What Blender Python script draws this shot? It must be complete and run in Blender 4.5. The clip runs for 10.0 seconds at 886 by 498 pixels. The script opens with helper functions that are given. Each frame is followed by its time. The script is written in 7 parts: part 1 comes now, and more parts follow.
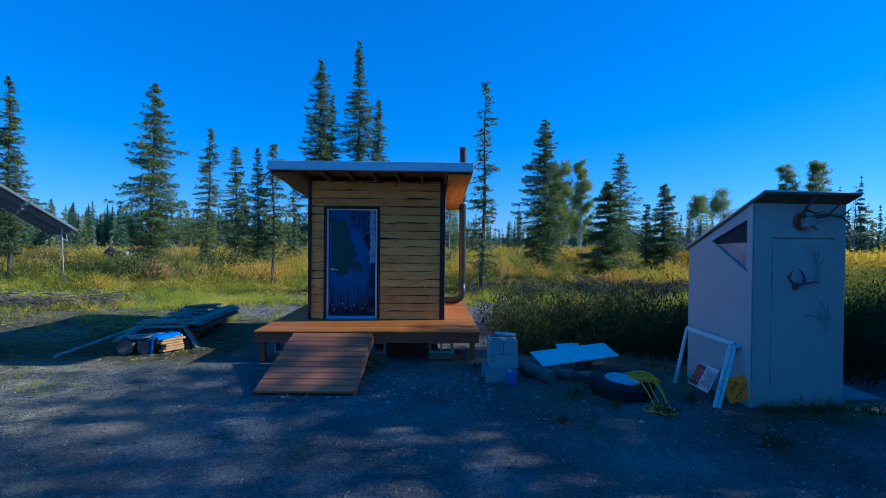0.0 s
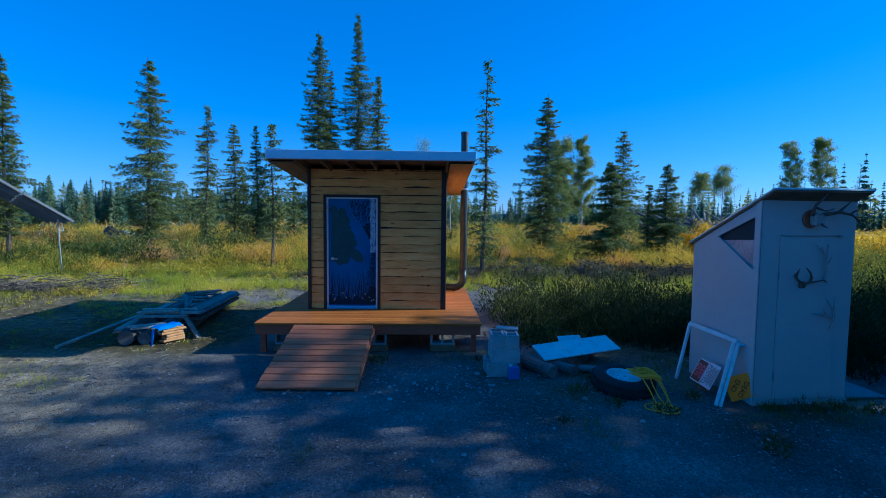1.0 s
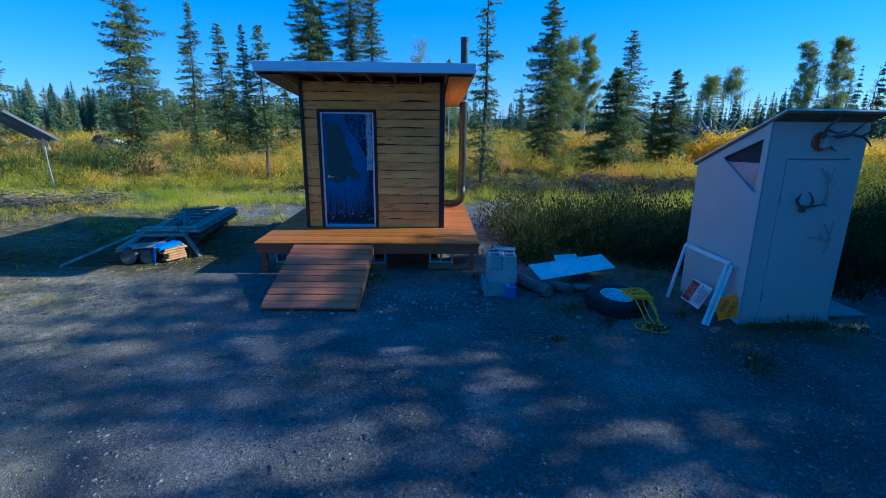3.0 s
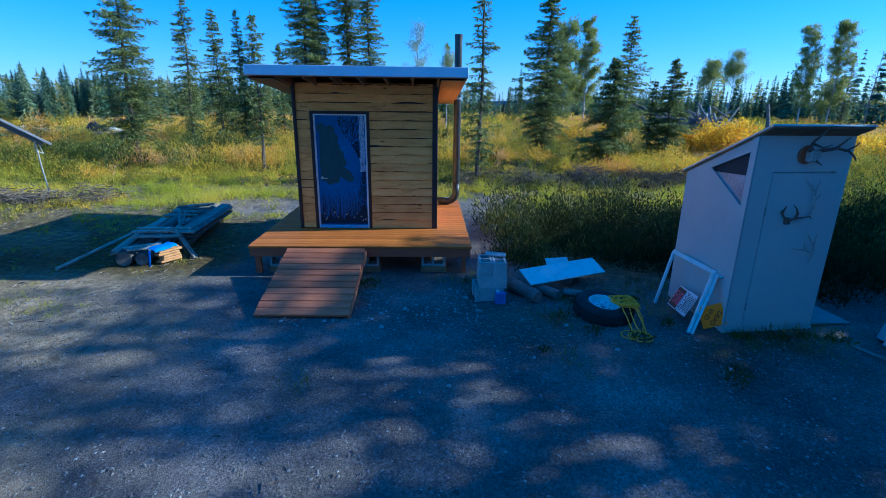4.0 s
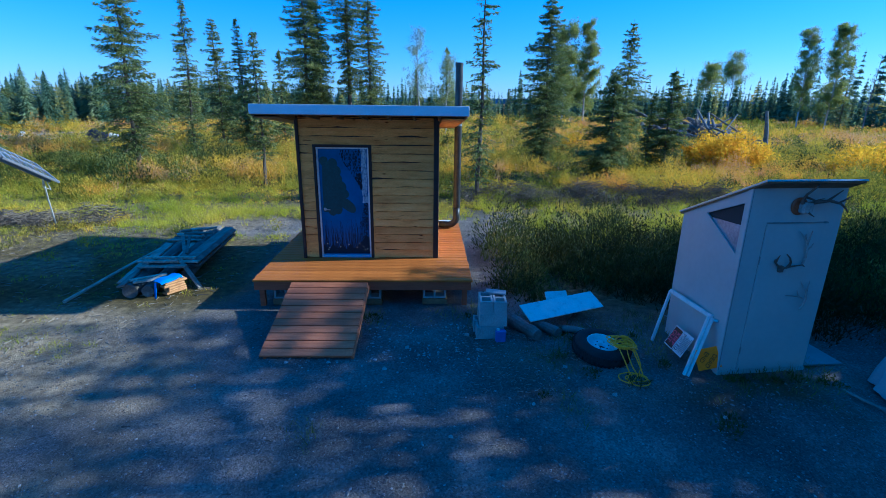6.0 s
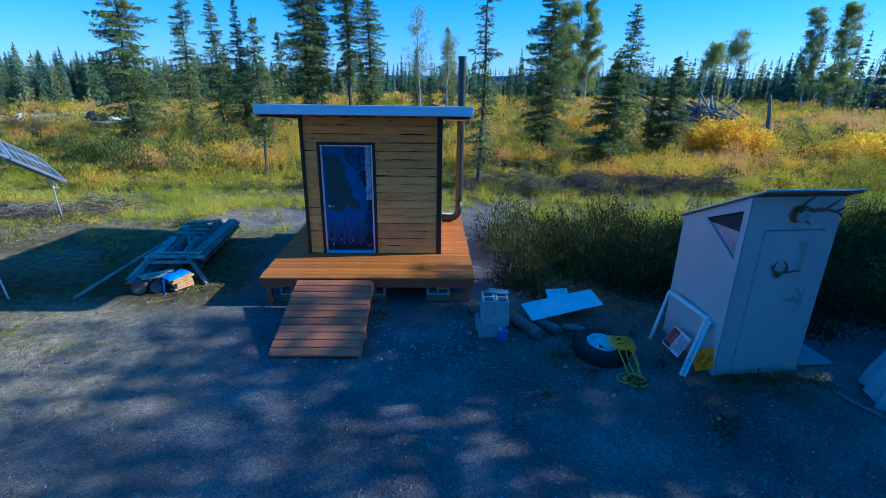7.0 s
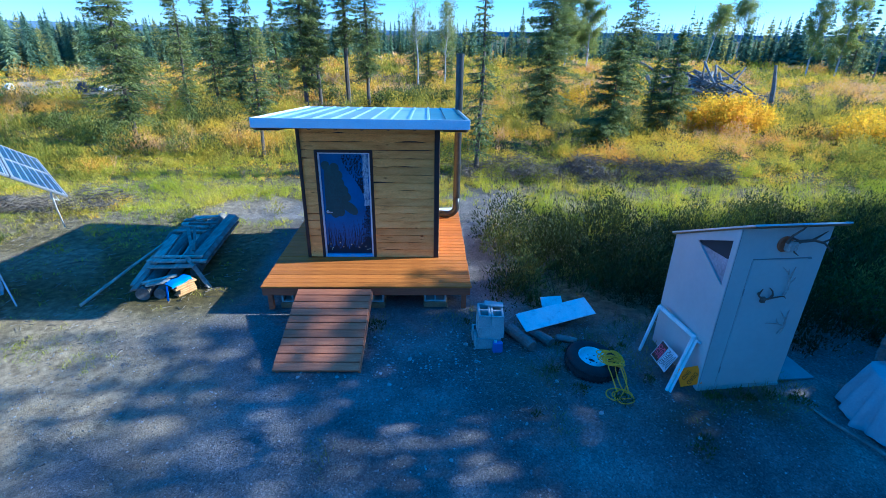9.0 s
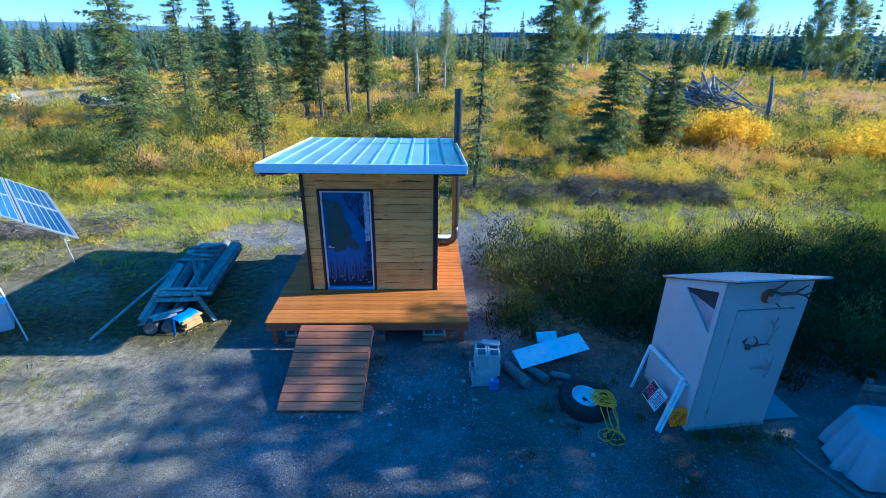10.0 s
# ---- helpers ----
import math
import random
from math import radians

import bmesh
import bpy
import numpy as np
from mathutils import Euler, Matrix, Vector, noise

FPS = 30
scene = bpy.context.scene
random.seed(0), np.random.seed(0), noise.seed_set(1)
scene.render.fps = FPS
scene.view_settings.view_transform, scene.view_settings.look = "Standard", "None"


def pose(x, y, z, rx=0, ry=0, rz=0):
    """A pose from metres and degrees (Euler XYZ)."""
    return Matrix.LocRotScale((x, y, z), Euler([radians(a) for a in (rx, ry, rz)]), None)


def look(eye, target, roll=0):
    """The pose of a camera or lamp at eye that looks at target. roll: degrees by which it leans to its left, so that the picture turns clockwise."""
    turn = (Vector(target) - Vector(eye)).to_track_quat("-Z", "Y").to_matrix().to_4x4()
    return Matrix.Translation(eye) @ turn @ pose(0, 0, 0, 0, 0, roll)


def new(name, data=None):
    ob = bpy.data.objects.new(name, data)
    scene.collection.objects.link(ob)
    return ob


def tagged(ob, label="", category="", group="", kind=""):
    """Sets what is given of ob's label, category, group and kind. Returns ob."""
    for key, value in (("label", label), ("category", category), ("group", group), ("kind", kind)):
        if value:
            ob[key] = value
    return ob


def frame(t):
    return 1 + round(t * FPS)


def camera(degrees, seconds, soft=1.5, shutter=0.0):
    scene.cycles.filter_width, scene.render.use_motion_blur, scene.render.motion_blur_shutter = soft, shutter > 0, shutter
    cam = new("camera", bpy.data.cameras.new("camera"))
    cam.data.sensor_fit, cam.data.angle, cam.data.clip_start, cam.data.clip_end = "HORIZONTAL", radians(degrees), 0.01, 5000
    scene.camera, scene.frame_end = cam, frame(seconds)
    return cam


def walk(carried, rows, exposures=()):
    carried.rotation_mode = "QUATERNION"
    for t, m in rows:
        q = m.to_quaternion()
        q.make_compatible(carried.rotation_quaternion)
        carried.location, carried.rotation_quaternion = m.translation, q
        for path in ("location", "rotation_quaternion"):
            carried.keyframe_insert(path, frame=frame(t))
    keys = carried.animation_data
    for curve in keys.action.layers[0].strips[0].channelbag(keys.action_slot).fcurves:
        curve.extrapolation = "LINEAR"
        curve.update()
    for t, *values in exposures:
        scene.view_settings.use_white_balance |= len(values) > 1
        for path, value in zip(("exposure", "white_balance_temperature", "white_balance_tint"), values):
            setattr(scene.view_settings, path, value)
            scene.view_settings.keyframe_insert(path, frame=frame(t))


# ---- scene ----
cam = camera(85.4, 10.0, soft=0.5)
PATH = [
    (0, (0.087, 0.112, 1.917), (0.069, 2.111, 1.888), 0.5),
    (0.5, (0.083, 0.153, 2.084), (0.065, 2.153, 2.038), 0.5),
    (1, (0.066, 0.217, 2.169), (0.048, 2.213, 2.038), 0.6),
    (1.5, (0.044, 0.234, 2.184), (0.029, 2.221, 1.96), 0.7),
    (2, (-0.008, 0.246, 2.18), (-0.022, 2.219, 1.854), 0.7),
    (2.5, (0.005, 0.267, 2.226), (-0.005, 2.22, 1.797), 0.6),
    (4, (0.169, 0.292, 2.69), (0.167, 2.207, 2.114), 0.7),
    (4.5, (0.156, 0.306, 2.816), (0.155, 2.222, 2.241), 0.7),
    (5, (0.127, 0.329, 2.956), (0.127, 2.245, 2.383), 0.7),
    (5.5, (0.156, 0.341, 3.124), (0.156, 2.257, 2.55), 0.7),
    (7, (0.063, 0.313, 3.633), (0.067, 2.199, 2.967), 0.9),
    (7.5, (0.076, 0.341, 3.808), (0.083, 2.199, 3.068), 0.9),
    (8, (0.084, 0.399, 3.969), (0.093, 2.231, 3.169), 1.0),
    (8.5, (0.098, 0.462, 4.107), (0.107, 2.291, 3.297), 0.9),
    (9, (0.08, 0.47, 4.437), (0.091, 2.297, 3.624), 1.0),
    (9.5, (0.08, 0.481, 4.819), (0.092, 2.308, 4.007), 1.1),
    (10, (0.093, 0.497, 5.139), (0.104, 2.325, 4.326), 1.0),
]
EXPOSURES = [(0, 0.18, 4060, 8), (2.5, 0.33, 4085, 8), (4.0, 0.64, 4090, 8), (4.5, 0.65, 4090, 8), (5.5, 0.61, 4090, 8), (7.0, 0.62, 4070, 8), (7.5, 0.84, 4120, 8), (9, 1.30, 4170, 8), (10, 1.26, 4170, 8)]
walk(cam, [(t, look(eye, target, roll)) for t, eye, target, roll in PATH], EXPOSURES)

# ---- light ----
SUN_ELEVATION, SUN_AZIMUTH = 26.5, 7.0   # azimuth: degrees from +x towards +y
sun_way = Vector((math.cos(radians(SUN_ELEVATION)) * math.cos(radians(SUN_AZIMUTH)),
                  math.cos(radians(SUN_ELEVATION)) * math.sin(radians(SUN_AZIMUTH)),
                  math.sin(radians(SUN_ELEVATION))))
world = bpy.data.worlds.new("sky")
scene.world = world
world.use_nodes = True
wn = world.node_tree
sky = wn.nodes.new("ShaderNodeTexSky")
sky.sky_type = "NISHITA"
sky.sun_disc = False
sky.sun_elevation = radians(SUN_ELEVATION)
sky.sun_rotation = radians(90 - SUN_AZIMUTH)
sky.air_density, sky.dust_density, sky.ozone_density = 1.0, 0.2, 5.0
deep = wn.nodes.new("ShaderNodeHueSaturation")
deep.inputs["Saturation"].default_value = 1.16
even = wn.nodes.new("ShaderNodeMixRGB")
even.inputs["Fac"].default_value = 0.4
even.inputs["Color2"].default_value = (0.66, 1.9, 3.7, 1)
wn.links.new(sky.outputs["Color"], even.inputs["Color1"])
wn.links.new(even.outputs["Color"], deep.inputs["Color"])
wn.links.new(deep.outputs["Color"], wn.nodes["Background"].inputs["Color"])
wn.nodes["Background"].inputs["Strength"].default_value = 0.112
sun_data = bpy.data.lights.new("sun", "SUN")
sun_data.energy, sun_data.angle, sun_data.color = 5.0, radians(0.6), (1.0, 0.82, 0.49)
sun = new("sun", sun_data)
sun.matrix_basis = look(sun_way * 60, (0, 0, 0))


# ---- material makers ----
def node_mat(name):
    m = bpy.data.materials.new(name)
    m.use_nodes = True
    nt = m.node_tree
    return m, nt, nt.nodes["Principled BSDF"]


def ramp_node(nt, stops):
    r = nt.nodes.new("ShaderNodeValToRGB")
    els = r.color_ramp.elements
    while len(els) < len(stops):
        els.new(0.5)
    for e, (p, c) in zip(els, stops):
        e.position, e.color = p, (*c, 1)
    return r


def noise_node(nt, scale, detail=4.0, rough=0.6, coords="Object", stretch=None):
    tc = nt.nodes.new("ShaderNodeTexCoord")
    n = nt.nodes.new("ShaderNodeTexNoise")
    n.inputs["Scale"].default_value, n.inputs["Detail"].default_value, n.inputs["Roughness"].default_value = scale, detail, rough
    src = tc.outputs[coords]
    if stretch:
        mp = nt.nodes.new("ShaderNodeMapping")
        mp.inputs["Scale"].default_value = stretch
        nt.links.new(src, mp.inputs["Vector"])
        src = mp.outputs["Vector"]
    nt.links.new(src, n.inputs["Vector"])
    return n


def mix_rgb(nt, fac, a, b, mode="MIX"):
    mx = nt.nodes.new("ShaderNodeMix")
    mx.data_type, mx.blend_type = "RGBA", mode
    for sock, v in ((mx.inputs["Factor"], fac), (mx.inputs["A"], a), (mx.inputs["B"], b)):
        if hasattr(v, "is_output"):
            nt.links.new(v, sock)
        elif isinstance(v, tuple):
            sock.default_value = (*v, 1)
        else:
            sock.default_value = v
    for o in mx.outputs:
        if o.type == "RGBA":
            return o


def add_bump(nt, bsdf, height, strength=0.3, distance=0.01):
    b = nt.nodes.new("ShaderNodeBump")
    b.inputs["Strength"].default_value, b.inputs["Distance"].default_value = strength, distance
    nt.links.new(height, b.inputs["Height"])
    nt.links.new(b.outputs["Normal"], bsdf.inputs["Normal"])


def surface(name, stops, scale=3.0, rough=0.7, metal=0.0, fine=40.0, bump=0.25, depth=0.004, stretch=None, vary=0.0, coords="Object", coat=0.0, grain=(0.72, 1.12)):
    """Two scales of noise: large stains by the colour stops, fine grain as a darkening and a bump."""
    m, nt, b = node_mat(name)
    big = noise_node(nt, scale, 5, 0.6, coords, stretch)
    small = noise_node(nt, fine, 3, 0.6, coords, stretch)
    col = ramp_node(nt, stops)
    nt.links.new(big.outputs["Fac"], col.inputs["Fac"])
    dark = ramp_node(nt, [(0.3, (grain[0],) * 3), (0.7, (grain[1],) * 3)])
    nt.links.new(small.outputs["Fac"], dark.inputs["Fac"])
    out = mix_rgb(nt, 1.0, col.outputs["Color"], dark.outputs["Color"], "MULTIPLY")
    if vary:
        info = nt.nodes.new("ShaderNodeObjectInfo")
        vr = ramp_node(nt, [(0.0, (1 - vary, 1 - vary, 1 - vary)), (1.0, (1 + vary, 1 + vary, 1 + vary * 0.8))])
        nt.links.new(info.outputs["Random"], vr.inputs["Fac"])
        out = mix_rgb(nt, 1.0, out, vr.outputs["Color"], "MULTIPLY")
    nt.links.new(out, b.inputs["Base Color"])
    b.inputs["Roughness"].default_value, b.inputs["Metallic"].default_value = rough, metal
    b.inputs["Coat Weight"].default_value = coat
    add_bump(nt, b, small.outputs["Fac"], bump, depth)
    return m


def foliage(name, stops, patch=0.25, patch_colour=None, patch_at=(0.5, 0.62), through_light=0.35, rough=0.65):
    """Leaves: colour by the 'tint' of each plant and a random of each leaf, patches of another colour over the land."""
    m, nt, b = node_mat(name)
    at = nt.nodes.new("ShaderNodeAttribute")
    at.attribute_name = "tint"
    col = ramp_node(nt, stops)
    nt.links.new(at.outputs["Fac"], col.inputs["Fac"])
    out = col.outputs["Color"]
    if patch_colour:
        n = noise_node(nt, patch, 3, 0.55)
        pr = ramp_node(nt, [(patch_at[0], (0, 0, 0)), (patch_at[1], (1, 1, 1))])
        nt.links.new(n.outputs["Fac"], pr.inputs["Fac"])
        out = mix_rgb(nt, pr.outputs["Color"], out, patch_colour)
    geo = nt.nodes.new("ShaderNodeNewGeometry")
    isl = ramp_node(nt, [(0.0, (0.84, 0.84, 0.84)), (1.0, (1.14, 1.12, 1.06))])
    nt.links.new(geo.outputs["Random Per Island"], isl.inputs["Fac"])
    out = mix_rgb(nt, 1.0, out, isl.outputs["Color"], "MULTIPLY")
    nt.links.new(out, b.inputs["Base Color"])
    b.inputs["Roughness"].default_value = rough
    b.inputs["Specular IOR Level"].default_value = 0.25
    tr = nt.nodes.new("ShaderNodeBsdfTranslucent")
    nt.links.new(out, tr.inputs["Color"])
    ms = nt.nodes.new("ShaderNodeMixShader")
    ms.inputs["Fac"].default_value = through_light
    nt.links.new(b.outputs["BSDF"], ms.inputs[1])
    nt.links.new(tr.outputs["BSDF"], ms.inputs[2])
    nt.links.new(ms.outputs["Shader"], nt.nodes["Material Output"].inputs["Surface"])
    return m


GRAIN_FINE = (0.9, 1.05)


def plain(name, colour, rough=0.6, metal=0.0):
    return surface(name, [(0.3, tuple(c * 0.88 for c in colour)), (0.7, tuple(min(1, c * 1.08) for c in colour))], 4, rough, metal, 60, 0.1, 0.002, grain=GRAIN_FINE)


# ---- materials ----
SIDING = surface("sawn_siding", [(0.25, (0.60, 0.265, 0.06)), (0.5, (0.78, 0.39, 0.095)), (0.75, (0.85, 0.475, 0.145))], 2.2, 0.75, 0, 30, 0.35, 0.004, (1, 1, 6), 0.14)
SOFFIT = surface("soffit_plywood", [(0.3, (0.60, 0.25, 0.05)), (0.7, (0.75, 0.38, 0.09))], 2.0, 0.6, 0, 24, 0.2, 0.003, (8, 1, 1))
# darkened copy of SOFFIT: shade under roof and left eave put into the colour
SHADED_PLY = surface("shaded_plywood", [(0.3, (0.17, 0.105, 0.05)), (0.7, (0.27, 0.17, 0.08))], 2.0, 0.75, 0, 24, 0.2, 0.003, (8, 1, 1))
RAFTER = surface("rafter_wood", [(0.3, (0.17, 0.105, 0.05)), (0.7, (0.28, 0.18, 0.085))], 3, 0.75, 0, 40, 0.2, 0.003)
DARK_TRIM = surface("dark_stained_trim", [(0.3, (0.014, 0.009, 0.008)), (0.7, (0.035, 0.022, 0.018))], 5, 0.6, 0, 50, 0.4, 0.004)
DECK = surface("red_stained_decking", [(0.2, (0.27, 0.082, 0.014)), (0.5, (0.45, 0.152, 0.022)), (0.8, (0.57, 0.215, 0.036))], 2.5, 0.6, 0, 36, 0.35, 0.003, (1, 8, 8), 0.18)
JOIST = surface("red_brown_joists", [(0.25, (0.25, 0.072, 0.03)), (0.75, (0.43, 0.13, 0.05))], 3, 0.7, 0, 40, 0.3, 0.003, (1, 8, 8))
RAMP = surface("brown_ramp_planks", [(0.2, (0.33, 0.115, 0.05)), (0.5, (0.48, 0.178, 0.082)), (0.8, (0.59, 0.25, 0.125))], 2.5, 0.6, 0, 36, 0.35, 0.003, (1, 8, 8), 0.16)
WEATHERED = surface("weathered_grey_wood", [(0.2, (0.15, 0.125, 0.10)), (0.5, (0.34, 0.30, 0.255)), (0.8, (0.58, 0.54, 0.49))], 3, 0.85, 0, 40, 0.5, 0.005, (6, 1, 6), 0.5)
LOG = surface("peeled_log", [(0.2, (0.06, 0.054, 0.05)), (0.5, (0.145, 0.133, 0.122)), (0.8, (0.28, 0.26, 0.24))], 4, 0.85, 0, 30, 0.6, 0.01, None, 0.2)
FRESH = surface("orange_split_wood", [(0.3, (0.42, 0.20, 0.07)), (0.7, (0.62, 0.36, 0.15))], 6, 0.7, 0, 40, 0.4, 0.006)
ROOF = surface("galvanised_roof", [(0.3, (0.30, 0.46, 0.54)), (0.7, (0.42, 0.60, 0.68))], 1.6, 0.3, 0.35, 60, 0.06, 0.002, grain=GRAIN_FINE)
ROOF_TEAL = surface("aged_roof_panel", [(0.3, (0.05, 0.15, 0.19)), (0.7, (0.10, 0.23, 0.28))], 2, 0.35, 0.4, 60, 0.06, 0.002, grain=GRAIN_FINE)
FASCIA = surface("white_metal_fascia", [(0.3, (0.60, 0.66, 0.74)), (0.7, (0.68, 0.74, 0.82))], 2, 0.4, 0.15, 40, 0.05, 0.002, grain=GRAIN_FINE)
PIPE = surface("black_stovepipe", [(0.3, (0.03, 0.033, 0.04)), (0.6, (0.06, 0.066, 0.075)), (0.85, (0.12, 0.10, 0.09))], 5, 0.42, 0.45, 60, 0.12, 0.002)
STEEL = surface("galvanised_steel", [(0.3, (0.45, 0.47, 0.5)), (0.7, (0.62, 0.64, 0.67))], 8, 0.35, 0.9, 60, 0.08, 0.002)
OUTHOUSE = surface("grey_painted_plywood", [(0.25, (0.445, 0.447, 0.435)), (0.55, (0.503, 0.507, 0.49)), (0.8, (0.542, 0.543, 0.52))], 1.1, 0.5, 0, 14, 0.03, 0.001, grain=(0.96, 1.02))
OUT_DARK = plain("shadow_gap", (0.03, 0.035, 0.04), 0.8)
OUT_SEAM = plain("painted_seam", (0.27, 0.28, 0.28), 0.8)
PALE_CHIP = surface("pale_wood_chips", [(0.3, (0.22, 0.19, 0.16)), (0.7, (0.42, 0.38, 0.33))], 6, 0.9, 0, 40, 0.3, 0.003)
OUT_ROOF = surface("galvanised_roof", [(0.3, (0.38, 0.52, 0.60)), (0.7, (0.50, 0.66, 0.74))], 1.6, 0.3, 0.35, 60, 0.06, 0.002)
FILM = surface("milky_plastic_film", [(0.3, (0.30, 0.27, 0.30)), (0.7, (0.48, 0.45, 0.48))], 3, 0.35, 0, 30, 0.1, 0.002)
WHITE = surface("chipped_white_paint", [(0.3, (0.50, 0.52, 0.52)), (0.45, (0.70, 0.72, 0.72)), (0.8, (0.80, 0.81, 0.80))], 7, 0.5, 0, 60, 0.2, 0.003, grain=GRAIN_FINE)
CONCRETE = surface("concrete_block", [(0.25, (0.33, 0.34, 0.34)), (0.75, (0.50, 0.51, 0.51))], 5, 0.9, 0, 90, 0.6, 0.004, None, 0.1)
RUBBER = surface("tyre_rubber", [(0.3, (0.014, 0.014, 0.015)), (0.7, (0.032, 0.031, 0.032))], 6, 0.9, 0, 70, 0.3, 0.004)
RIM = surface("white_steel_rim", [(0.3, (0.62, 0.66, 0.68)), (0.7, (0.80, 0.83, 0.84))], 6, 0.35, 0.2, 60, 0.1, 0.002, grain=GRAIN_FINE)
HOSE = plain("yellow_hose", (0.85, 0.46, 0.01), 0.45)
BLUE_PLASTIC = plain("blue_plastic", (0.05, 0.17, 0.48), 0.4)
BLUE_TARP = plain("blue_tarp", (0.03, 0.20, 0.70), 0.45)
CANVAS = surface("pale_canvas_tarp", [(0.3, (0.34, 0.33, 0.36)), (0.7, (0.47, 0.45, 0.48))], 1.5, 0.85, 0, 40, 0.1, 0.003, grain=GRAIN_FINE)
ANTLER = surface("bleached_antler", [(0.3, (0.26, 0.24, 0.22)), (0.7, (0.52, 0.50, 0.47))], 9, 0.6, 0, 60, 0.3, 0.003)
ANTLER_DARK = surface("brown_antler", [(0.3, (0.06, 0.045, 0.035)), (0.7, (0.16, 0.12, 0.09))], 9, 0.6, 0, 60, 0.3, 0.003)
PLAQUE = surface("varnished_plaque", [(0.3, (0.20, 0.07, 0.03)), (0.7, (0.34, 0.14, 0.06))], 6, 0.4, 0, 40, 0.2, 0.003)
SIGN_YELLOW = plain("yellow_sign", (1.0, 0.29, 0.002), 0.4)
SIGN_WHITE = plain("white_sign", (0.72, 0.72, 0.72), 0.4)
SIGN_BLACK = plain("black_sign", (0.015, 0.015, 0.017), 0.45)
SIGN_RED = plain("red_lettering", (0.72, 0.10, 0.22), 0.45)
# blue lifted in the base colour to stand for reflected sky
PV_CELL = surface("solar_cells", [(0.3, (0.02, 0.065, 0.18)), (0.7, (0.035, 0.10, 0.26))], 3, 0.12, 0.0, 30, 0.03, 0.001)
PV_FRAME = surface("dark_panel_frame", [(0.3, (0.24, 0.25, 0.26)), (0.7, (0.32, 0.33, 0.345))], 6, 0.5, 0.3, 60, 0.06, 0.002, grain=GRAIN_FINE)
PV_GRID = plain("pale_cell_grid", (0.55, 0.60, 0.66), 0.4)
PV_BACK = plain("panel_back_sheet", (0.10, 0.105, 0.11), 0.6)
DOOR_BLUE = surface("blue_mural_paint", [(0.25, (0.008, 0.065, 0.19)), (0.5, (0.014, 0.105, 0.30)), (0.8, (0.022, 0.145, 0.40))], 1.5, 0.42, 0, 30, 0.1, 0.002, grain=GRAIN_FINE)
MURAL_TEAL = surface("teal_mural_paint", [(0.3, (0.012, 0.055, 0.062)), (0.7, (0.020, 0.075, 0.085))], 5, 0.45, 0, 30, 0.1, 0.002)
MURAL_DARK = plain("navy_mural_paint", (0.005, 0.016, 0.035), 0.85)
MURAL_PALE = surface("birch_mural_paint", [(0.35, (0.10, 0.16, 0.26)), (0.55, (0.40, 0.50, 0.60)), (0.75, (0.52, 0.60, 0.68))], 14, 0.45, 0, 40, 0.1, 0.002, (2, 1, 1))
MURAL_FLOWER = plain("cream_mural_paint", (0.60, 0.62, 0.35), 0.45)
DOOR_SILL = plain("pale_blue_door_sill", (0.30, 0.46, 0.72), 0.4)
BARK = surface("spruce_bark", [(0.3, (0.06, 0.05, 0.045)), (0.7, (0.17, 0.145, 0.125))], 6, 0.9, 0, 30, 0.6, 0.02)
BIRCH_BARK = surface("birch_bark", [(0.33, (0.05, 0.05, 0.05)), (0.42, (0.42, 0.41, 0.39)), (0.8, (0.60, 0.58, 0.55))], 5, 0.8, 0, 30, 0.3, 0.01, (1, 1, 3))
DEADWOOD = surface("bleached_deadwood", [(0.3, (0.10, 0.09, 0.085)), (0.7, (0.30, 0.275, 0.25))], 3, 0.9, 0, 30, 0.5, 0.02)
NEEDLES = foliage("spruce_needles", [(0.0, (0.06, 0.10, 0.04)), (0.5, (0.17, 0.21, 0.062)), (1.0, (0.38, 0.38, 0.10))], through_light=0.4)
# far copy of NEEDLES; distance haze is in its paler, bluer greens
HAZED_NEEDLES = foliage("hazed_spruce_needles", [(0.0, (0.11, 0.19, 0.14)), (0.6, (0.22, 0.31, 0.18)), (0.88, (0.33, 0.38, 0.19)), (1.0, (0.54, 0.47, 0.11))], through_light=0.42)
BIRCH_LEAF = foliage("birch_leaves", [(0.0, (0.16, 0.23, 0.06)), (0.6, (0.32, 0.36, 0.09)), (1.0, (0.58, 0.47, 0.09))], through_light=0.5)
GRASS = foliage("lawn_grass", [(0.0, (0.28, 0.35, 0.018)), (0.55, (0.62, 0.57, 0.025)), (1.0, (0.78, 0.58, 0.10))], 0.5, (0.66, 0.49, 0.09), (0.60, 0.8), 0.42)
BRUSH = foliage("autumn_brush", [(0.0, (0.09, 0.115, 0.018)), (0.12, (0.22, 0.225, 0.026)), (0.32, (0.50, 0.43, 0.035)), (0.55, (0.82, 0.53, 0.03)), (0.80, (0.70, 0.36, 0.045)), (1.0, (0.74, 0.46, 0.26))], 0.16, (0.76, 0.56, 0.02), (0.54, 0.70), 0.4)
WILLOW = foliage("dark_willow", [(0.0, (0.028, 0.042, 0.012)), (0.45, (0.07, 0.092, 0.022)), (0.7, (0.15, 0.175, 0.036)), (1.0, (0.34, 0.30, 0.07))], through_light=0.3)
YELLOW_LEAF = foliage("yellow_willow", [(0.0, (0.58, 0.38, 0.004)), (0.6, (0.86, 0.53, 0.004)), (1.0, (0.92, 0.60, 0.01))], through_light=0.5)
TWIG = surface("dead_twigs", [(0.3, (0.10, 0.083, 0.068)), (0.7, (0.28, 0.235, 0.195))], 4, 0.9, 0, 30, 0.3, 0.004)

